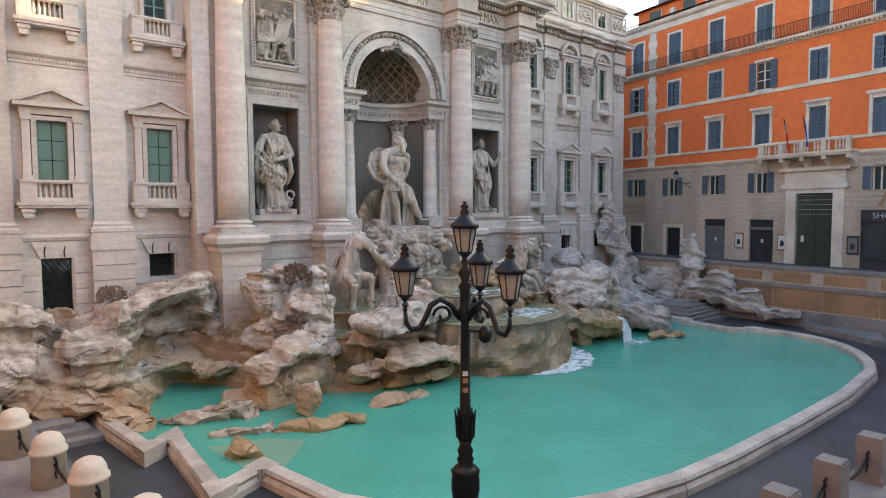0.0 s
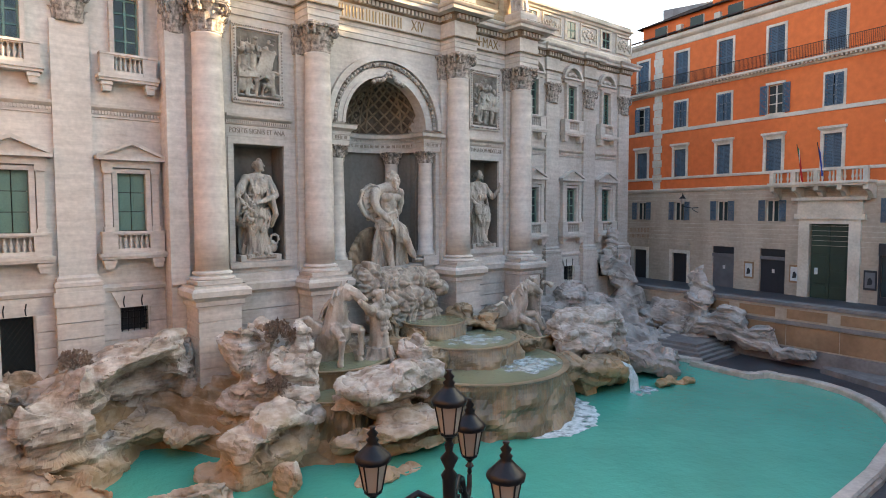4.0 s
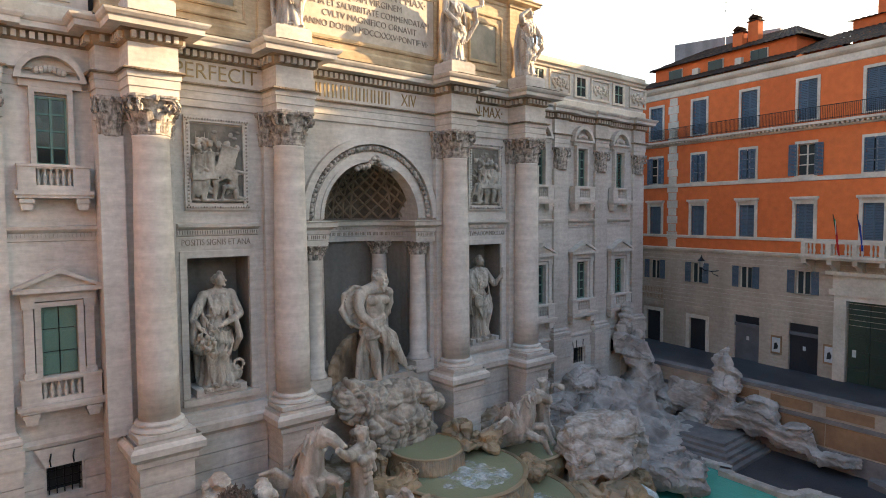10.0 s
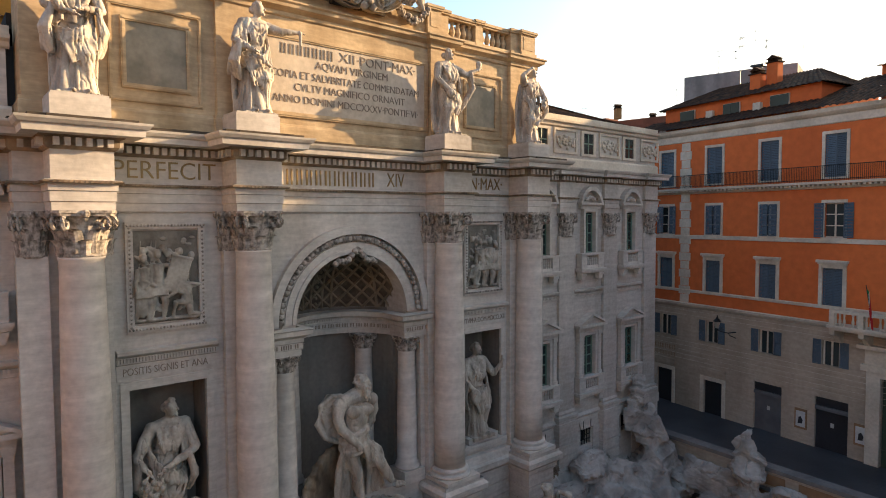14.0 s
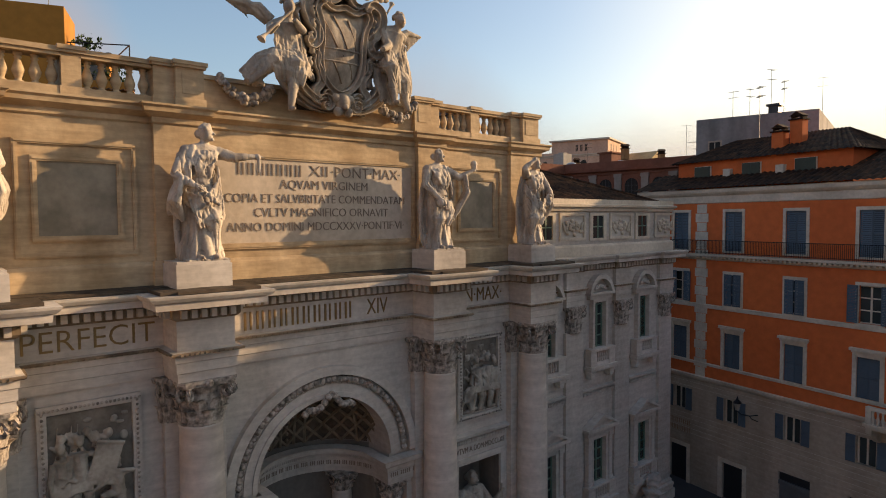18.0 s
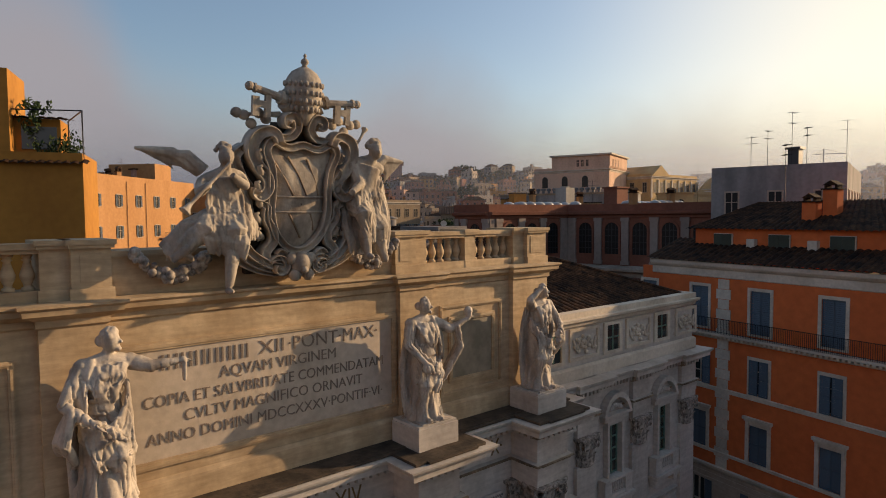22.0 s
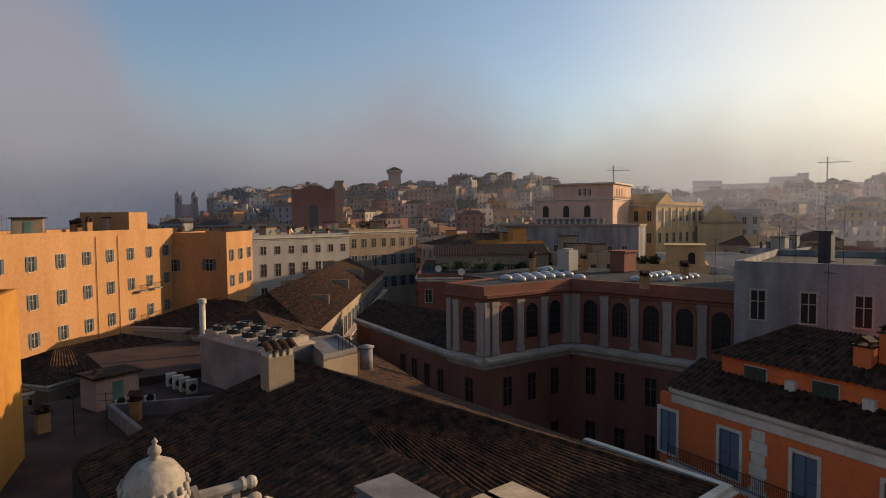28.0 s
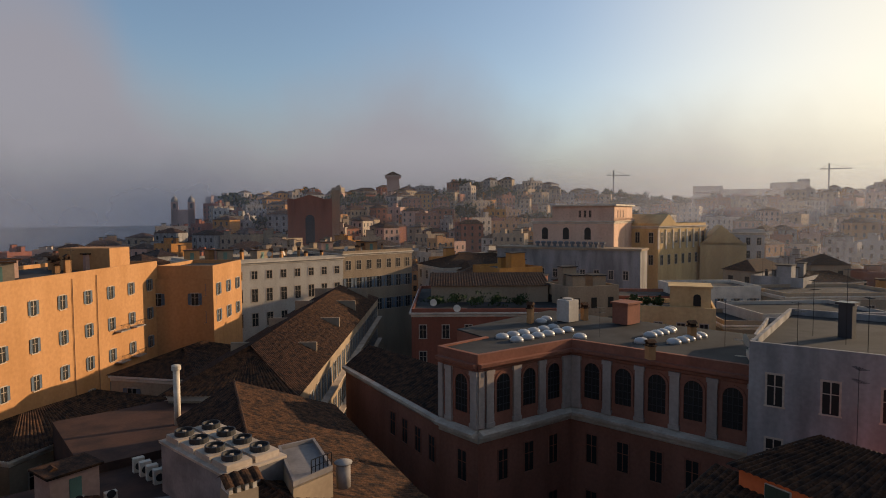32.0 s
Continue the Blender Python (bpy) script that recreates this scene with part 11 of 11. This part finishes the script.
hl = Shape()
NA, NR = 70, 34
for j in range(NR):
    for i in range(NA):
        a = radians(-35 + 150 * i / (NA - 1))
        d = 170 + 620 * j / (NR - 1)
        x, y = 1 + d * math.cos(a), -9 + d * math.sin(a)
        hl.v.append((x, y, 3.5 + hill(x, y) * (1 if j < NR - 3 else 0.6) + (0 if j < NR - 1 else -60)))
hl.f += [(j * NA + i, j * NA + i + 1, (j + 1) * NA + i + 1, (j + 1) * NA + i) for j in range(NR - 1) for i in range(NA - 1)]
structure("hillside", hl, TANP, "hazy hillside under the far city", "ground")
rr = random.Random(11)
FAR = [TANP, WHITEP, ROSE, TANP, GREYP, TANP, PEACH, REDP, PINK, GREYP, OCHRE, GREYSTONE]
taken = []
keep_out = [(58, 96, 40), (127, 84, 26), (90, 130, 30), (40, 110, 34), (20, 90, 26), (65, 130, 28), (65, 25, 40), (150, 75, 22), (110, 30, 30), (45, 60, 40)]
plots = []
for tries in range(6500):
    if len(plots) >= 950:
        break
    a = rr.uniform(-4, 100) if tries % 3 else rr.uniform(64, 98)
    d = 85 + 600 * rr.random() ** 0.9
    x, y = 1 + d * math.cos(radians(a)), -9 + d * math.sin(radians(a))
    if any((x - u) ** 2 + (y - v) ** 2 < r * r for u, v, r in keep_out) or (a > 70 and d > 400):
        continue
    w = rr.uniform(7, 17)
    if any((x - u) ** 2 + (y - v) ** 2 < (0.5 * (w + r)) ** 2 for u, v, r in taken):
        continue
    taken.append((x, y, w))
    plots.append((d, x, y, w))
plots.sort()


def town_house(x, y, w, d):
    """Walls, roof and glazing of one far house, as shapes with their materials."""
    dp = rr.uniform(7, 13)
    g = 3 + hill(x, y)
    top = g + rr.uniform(15, 25) + (4 if d < 200 else 0) - (3 if d > 380 else 0)
    mt = rr.choice(FAR)
    wall = Shape().box(-w / 2, w / 2, 0, dp, g - 4, top)
    if rr.random() < 0.5:
        e = 0.4
        rf = Shape().add([(-w / 2 - e, -e, top), (w / 2 + e, -e, top), (w / 2 + e, dp + e, top), (-w / 2 - e, dp + e, top), (-w / 2 + dp * 0.4, dp / 2, top + 2.4), (w / 2 - dp * 0.4, dp / 2, top + 2.4)], [(0, 1, 5, 4), (1, 2, 5), (2, 3, 4, 5), (3, 0, 4), (3, 2, 1, 0)])
        roof = (rf, TILE)
    else:
        rf = Shape().box(-w / 2 + 0.2, w / 2 - 0.2, 0.2, dp - 0.2, top, top + 0.2)
        wall.sweep([(0.0, top), (0.0, top + 0.8), (-0.25, top + 0.8), (-0.25, top)], [(-w / 2, 0), (w / 2, 0), (w / 2, dp), (-w / 2, dp)], True)
        for k in range(rr.randint(1, 4)):
            bx, by = rr.uniform(-w / 2 + 0.5, w / 2 - 3), rr.uniform(1, dp - 4)
            bw, bd, bh = rr.uniform(1.2, 3.5), rr.uniform(1.2, 3), rr.uniform(1.2, 4.0)
            wall.box(bx, bx + bw, by, by + bd, top, top + bh)
            rf.box(bx - 0.2, bx + bw + 0.2, by - 0.2, by + bd + 0.2, top + bh, top + bh + 0.2)
        for k in range(rr.randint(0, 4)):
            bx, by = rr.uniform(-w / 2 + 1, w / 2 - 1), rr.uniform(1, dp - 1)
            rf.box(bx, bx + 0.5, by, by + 0.5, top, top + rr.uniform(1.0, 2.4))
            rf.box(bx + 0.2, bx + 0.26, by + 1, by + 1.06, top, top + rr.uniform(2.5, 5))
        roof = (rf, rr.choice([ROOFTAR, ROOFTAR, TILE, REDROOF]))
    n = max(2, int(w / 3.2))
    gl = Shape()
    for fl in range(4):
        z = top - 3.2 - 3.6 * fl
        for i in range(n):
            xx = -w / 2 + w * (i + 0.5) / n
            gl.box(xx - 0.55, xx + 0.55, -0.08, 0.05, z, z + 1.9)
        for i in range(max(1, int(dp / 3.4))):
            yy = dp * (i + 0.5) / max(1, int(dp / 3.4))
            gl.box(-w / 2 - 0.08, -w / 2 + 0.05, yy - 0.55, yy + 0.55, z, z + 1.9)
    return pose(x, y, 0, 0, 0, rr.uniform(-75, 25)), (wall, mt), roof, (gl, DUSTY)


joined = {}
for k, (d, x, y, w) in enumerate(plots):
    m, wall, roof, gl = town_house(x, y, w, d)
    if k < 280:
        h = thing("city_house", "distant plastered house with small dark windows", "building", "houses of the far city", at=m)
        part("wall", *wall, h)
        part("roof", *roof, h)
        part("glazing", *gl, h)["kind"] = "stuff"
    else:
        for sh, mt in (wall, roof, gl):
            joined.setdefault(mt.name, (Shape(), mt))[0].add([m @ Vector(v) for v in sh.v], sh.f)
far, slots, index = Shape(), [], []
for sh, mt in joined.values():
    far.add(sh.v, sh.f)
    index += [len(slots)] * len(sh.f)
    slots.append(mt)
me = far.mesh("far_city", slots[0])
for mt in slots[1:]:
    me.materials.append(mt)
me.polygons.foreach_set("material_index", index)
tagged(new("far_city", me), "hazy crowd of plastered houses on the far hills", "building", "", "stuff")


def haze_sheet_material(name, cover, top, north=False):
    """A see-through sheet standing in for distance haze: lit by the sun and the sky from either side, dense at its foot
    and fading upwards.
    """
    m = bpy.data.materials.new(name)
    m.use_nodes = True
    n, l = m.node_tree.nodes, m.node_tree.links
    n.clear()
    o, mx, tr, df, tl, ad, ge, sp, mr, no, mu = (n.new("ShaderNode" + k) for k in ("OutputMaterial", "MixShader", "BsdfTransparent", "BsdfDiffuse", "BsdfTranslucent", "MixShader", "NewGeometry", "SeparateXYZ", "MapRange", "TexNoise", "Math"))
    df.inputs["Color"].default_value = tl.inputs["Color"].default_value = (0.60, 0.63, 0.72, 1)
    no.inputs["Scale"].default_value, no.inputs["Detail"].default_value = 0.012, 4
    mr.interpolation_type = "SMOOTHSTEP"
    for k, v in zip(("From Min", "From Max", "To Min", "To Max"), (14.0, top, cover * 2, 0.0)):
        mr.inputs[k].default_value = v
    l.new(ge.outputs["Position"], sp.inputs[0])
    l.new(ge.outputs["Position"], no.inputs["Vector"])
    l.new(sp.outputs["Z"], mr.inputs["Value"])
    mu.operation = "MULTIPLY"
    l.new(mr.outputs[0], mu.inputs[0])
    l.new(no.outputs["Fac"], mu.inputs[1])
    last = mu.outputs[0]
    if not north:                         # denser to the east, in place of the haze's glow near the sun
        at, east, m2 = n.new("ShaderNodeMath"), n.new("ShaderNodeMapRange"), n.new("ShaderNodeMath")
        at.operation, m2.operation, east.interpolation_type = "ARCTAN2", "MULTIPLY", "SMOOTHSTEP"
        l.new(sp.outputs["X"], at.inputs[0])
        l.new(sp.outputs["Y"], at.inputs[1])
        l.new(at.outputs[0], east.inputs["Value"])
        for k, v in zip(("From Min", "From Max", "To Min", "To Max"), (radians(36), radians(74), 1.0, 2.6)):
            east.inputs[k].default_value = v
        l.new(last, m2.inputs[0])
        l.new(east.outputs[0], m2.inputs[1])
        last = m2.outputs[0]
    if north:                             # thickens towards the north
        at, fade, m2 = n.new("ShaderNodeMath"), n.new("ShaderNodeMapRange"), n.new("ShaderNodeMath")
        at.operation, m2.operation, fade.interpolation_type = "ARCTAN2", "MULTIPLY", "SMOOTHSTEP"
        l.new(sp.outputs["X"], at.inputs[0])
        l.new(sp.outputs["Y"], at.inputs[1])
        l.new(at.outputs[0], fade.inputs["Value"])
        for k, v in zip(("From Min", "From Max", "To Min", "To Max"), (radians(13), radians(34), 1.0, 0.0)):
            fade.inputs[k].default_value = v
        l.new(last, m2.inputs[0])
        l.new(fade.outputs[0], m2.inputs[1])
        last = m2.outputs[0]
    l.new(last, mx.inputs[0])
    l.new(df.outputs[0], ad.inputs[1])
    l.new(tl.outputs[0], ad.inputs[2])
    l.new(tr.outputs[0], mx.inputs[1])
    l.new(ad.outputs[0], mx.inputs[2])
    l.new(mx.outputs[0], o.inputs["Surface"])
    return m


# curved sheets set among the far houses stand in for aerial haze
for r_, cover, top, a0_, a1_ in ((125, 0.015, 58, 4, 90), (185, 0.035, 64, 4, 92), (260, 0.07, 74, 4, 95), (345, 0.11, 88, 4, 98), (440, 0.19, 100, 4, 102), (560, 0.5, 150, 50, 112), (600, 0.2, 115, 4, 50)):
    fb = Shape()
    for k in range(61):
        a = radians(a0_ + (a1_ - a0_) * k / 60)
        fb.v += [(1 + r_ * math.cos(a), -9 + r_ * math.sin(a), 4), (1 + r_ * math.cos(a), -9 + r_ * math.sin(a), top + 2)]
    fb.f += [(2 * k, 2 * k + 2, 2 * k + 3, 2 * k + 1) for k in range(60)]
    structure("backdrop", fb, haze_sheet_material("haze_sheet", cover, top, r_ == 560), "thin grey sheet standing in for misty haze over the far roofs", "backdrop", smooth=True)
# landmarks on the skyline
church = thing("brick_church", "dark brick church front with a round window", "church", at=pose(146, 264, 0, 0, 0, -30))
part("nave", Shape().box(-10, 10, 0, 30, 3, 51), REDP, church)
part("gable", Shape().prism([(-10, 51), (10, 51), (0, 54)], 0, 30), REDP, church)
part("pier", Shape().box(-10.6, -7.6, -0.8, 0, 3, 52), REDP, church)
part("pier", Shape().box(7.6, 10.6, -0.8, 0, 3, 52), REDP, church)
part("tall_window", Shape().prism([(-2.2, 30), (2.2, 30)] + arc(0, 42, 2.2, 0, 180, 10), -0.2, 0.1), DARK, church)
part("bell_tower", Shape().box(10.6, 14.6, 4, 9, 3, 56).box(10.4, 15.0, 3.6, 9.4, 55.6, 56.4), TANP, church)
tw = thing("twin_tower_church", "pale hilltop church with two bell towers", "church", at=pose(155.2, 485.5, -7, 0, 0, -20))
part("front", Shape().box(-8, 8, 0, 22, 20, 56), ROSE, tw)
for s in (-1, 1):
    t_ = part("bell_tower", Shape().box(s * 6 - 2.6, s * 6 + 2.6, 0, 5.2, 40, 62), ROSE, tw)
    part("cupola", Shape().lathe([(2.6, 62), (2.5, 63.5), (1.8, 65), (0.6, 66), (0.2, 67.5)], s * 6, 2.6, seg=12), GREYP, t_)
    part("bell_opening", Shape().prism([(s * 6 - 0.9, 57), (s * 6 + 0.9, 57)] + arc(s * 6, 60, 0.9, 0, 180, 8), -0.15, 0.1), DARK, t_)
bt = thing("belvedere", "square hilltop belvedere tower above trees", "tower", at=pose(325, 445, 9, 0, 0, -35))
part("tower", Shape().box(-5.5, 5.5, -5.5, 5.5, 20, 70).box(-7, 7, -7, 7, 68, 70), ROSE, bt)
tile_roof("roof", ((-7.4, -7.4, 70), (7.4, -7.4, 70), (0.1, 0, 74), (-0.1, 0, 74)), bt, 1.0)
tile_roof("roof", ((7.4, -7.4, 70), (7.4, 7.4, 70), (0, 0.1, 74), (0, -0.1, 74)), bt, 1.0)
tile_roof("roof", ((-7.4, 7.4, 70), (-7.4, -7.4, 70), (0, -0.1, 74), (0, 0.1, 74)), bt, 1.0)
long_b = thing("hilltop_palace", "long hazy palace on the hilltop", "building", at=pose(631, 266, -6, 0, 0, -62))
part("wall", Shape().box(-52, -24, 0, 20, 30, 78).box(-24, 20, -3, 20, 30, 74).box(20, 44, 0, 20, 30, 80).box(44, 52, -2, 18, 30, 83), WHITEP, long_b)
part("window_band", Shape().box(-50, -26, -0.2, 0.1, 70, 72).box(-22, 18, -3.2, -2.9, 66, 68).box(22, 42, -0.2, 0.1, 71, 73), PANE, long_b)
for k in range(34):
    x, y = 415 + rr.gauss(0, 42), 365 + rr.gauss(0, 32)
    z = 3 + hill(x, y) + 9
    leafy("pine_tree", x, y, z, rr.uniform(6, 10), rr.uniform(6, 10), rr.uniform(5, 9), 420, "dark tree of the wooded hilltop", 500 + k, PINE, 1.5, trunk=8)
for k in range(26):
    a = radians(rr.uniform(28, 72))
    d = rr.uniform(380, 600)
    x, y = 1 + d * math.cos(a), -9 + d * math.sin(a)
    z = 3 + hill(x, y) + 15
    leafy("pine_tree", x, y, z + 4, rr.uniform(6, 11), rr.uniform(6, 10), rr.uniform(3, 5), 520, "dark umbrella pine on the far hill", 300 + k, PINE, 1.3, trunk=12)
for x, y, z, turn in ((526, 352, 82, -30), (607, 188, 82, -60)):
    cr = thing("tower_crane", "thin tower crane on the skyline", "crane", "cranes", at=pose(x, y, 0, 0, 0, turn))
    part("mast", Shape().box(-0.5, 0.5, -0.5, 0.5, 20, z + 5), GREYP, cr)
    part("jib", Shape().box(-7, 17, -0.3, 0.3, z, z + 0.7).tube([(0, 0, z + 5), (14, 0, z + 0.7)], 0.12, 4).tube([(0, 0, z + 5), (-6, 0, z + 0.7)], 0.12, 4), GREYP, cr)
# roof plants and dishes scattered on near roofs
for k in range(16):
    x, y, z = rr.choice(((64 + rr.uniform(0, 18), 62 + rr.uniform(0, 18), 27.6), (50 + rr.uniform(0, 10), 12 + rr.uniform(0, 4), 31.4), (52 + rr.uniform(0, 40), 127 + rr.uniform(0, 10), 33.8), (105 + rr.uniform(0, 30), 40 + rr.uniform(0, 10), 30)))
    d_ = single("satellite_dish", Shape().lathe([(0.02, 0), (0.3, 0.05), (0.6, 0.22), (0.62, 0.22)], 0, 0, seg=14).tube([(0, 0, 0), (0, 0.3, -0.8)], 0.04, 5).mesh("satellite_dish", CREAM), CREAM, "white satellite dish on a roof", "dish", "satellite dishes")
    d_.matrix_basis = pose(x, y, z + 0.9, 70, 0, rr.uniform(-60, 60))
# houses that close the square behind the camera
for p, q, d, z, m_ in (((-34, 6), (-27, 2), 12, 24, TANP), ((-31, -10), (-34, 6), 14, 23, OCHRE), ((-30, -46), (-31, -12), 14, 22, PEACH), ((20, -48), (-30, -50), 14, 22, CREAM)):
    house_box("square_house", "plain town house facing the fountain", p, q, d, 3, z, m_, ((z - 4, 1.1, 1.9, 4, 1), (z - 9, 1.1, 1.9, 4, 1)), cornice=True)

# chimneys, sheds and aerials that crowd the roofs
ch_body = Shape().box(-0.4, 0.4, -0.3, 0.3, 0, 1.5).mesh("chimney_body", PEACH)
ch_cap = Shape().box(-0.5, 0.5, -0.4, 0.4, 1.5, 1.6).box(-0.35, -0.22, -0.28, 0.28, 1.6, 1.9).box(0.22, 0.35, -0.28, 0.28, 1.6, 1.9).prism([(-0.5, 1.9), (0.5, 1.9), (0, 2.2)], -0.4, 0.4).mesh("chimney_cap", TILE)
shed_wall = [Shape().box(-1.6, 1.6, -1.2, 1.2, 0, 2.4).mesh("shed_wall", mt) for mt in (ROSE, TANP, PEACH, WHITEP)]
shed_roof = Shape().box(-1.85, 1.85, -1.45, 1.45, 2.4, 2.58).mesh("shed_roof", TILE)
shed_door = Shape().box(-0.4, 0.4, -1.24, -1.2, 0, 2.0).mesh("shed_door", SHUTTER_GREEN)
rr = random.Random(91)
ROOFS = [(lambda: (rr.uniform(48, 62), rr.uniform(16, 40)), 31.0, 4, 0, 2), (lambda: (rr.uniform(48, 80), rr.uniform(129, 142)), 33.3, 10, 5, 6),
         (lambda: (rr.uniform(84, 102), rr.uniform(129, 142)), 34.1, 6, 3, 4), (lambda: tuple((ph.matrix_basis @ Vector((rr.uniform(2, 36), rr.uniform(3, 14), 0)))[:2]), 35.7, 10, 3, 6),
         (lambda: (rr.uniform(1, 9), rr.uniform(27, 42)), 23.8, 3, 1, 2)]
for spot, z, chimneys, sheds, masts in ROOFS:
    for k in range(chimneys):
        x, y = spot()
        c = thing("roof_chimney", "small plastered chimney with a tiled cap", "chimney", "roof chimneys", at=pose(x, y, z - 0.02, 0, 0, rr.uniform(0, 90)) @ Matrix.Diagonal((1, 1, rr.uniform(0.7, 1.3), 1)))
        shared("chimney_body", ch_body, c)
        shared("chimney_cap", ch_cap, c)
    for k in range(sheds):
        x, y = spot()
        c = thing("roof_shed", "small roof shed with a door", "shed", "roof sheds", at=pose(x, y, z - 0.02, 0, 0, rr.uniform(-40, 20)))
        shared("shed_wall", rr.choice(shed_wall), c)
        shared("shed_roof", shed_roof, c)
        shared("shed_door", shed_door, c)
    for k in range(masts):
        x, y = spot()
        aerial(x, y, z - 0.02, rr.uniform(2.5, 4.5), 700 + int(z) + k)
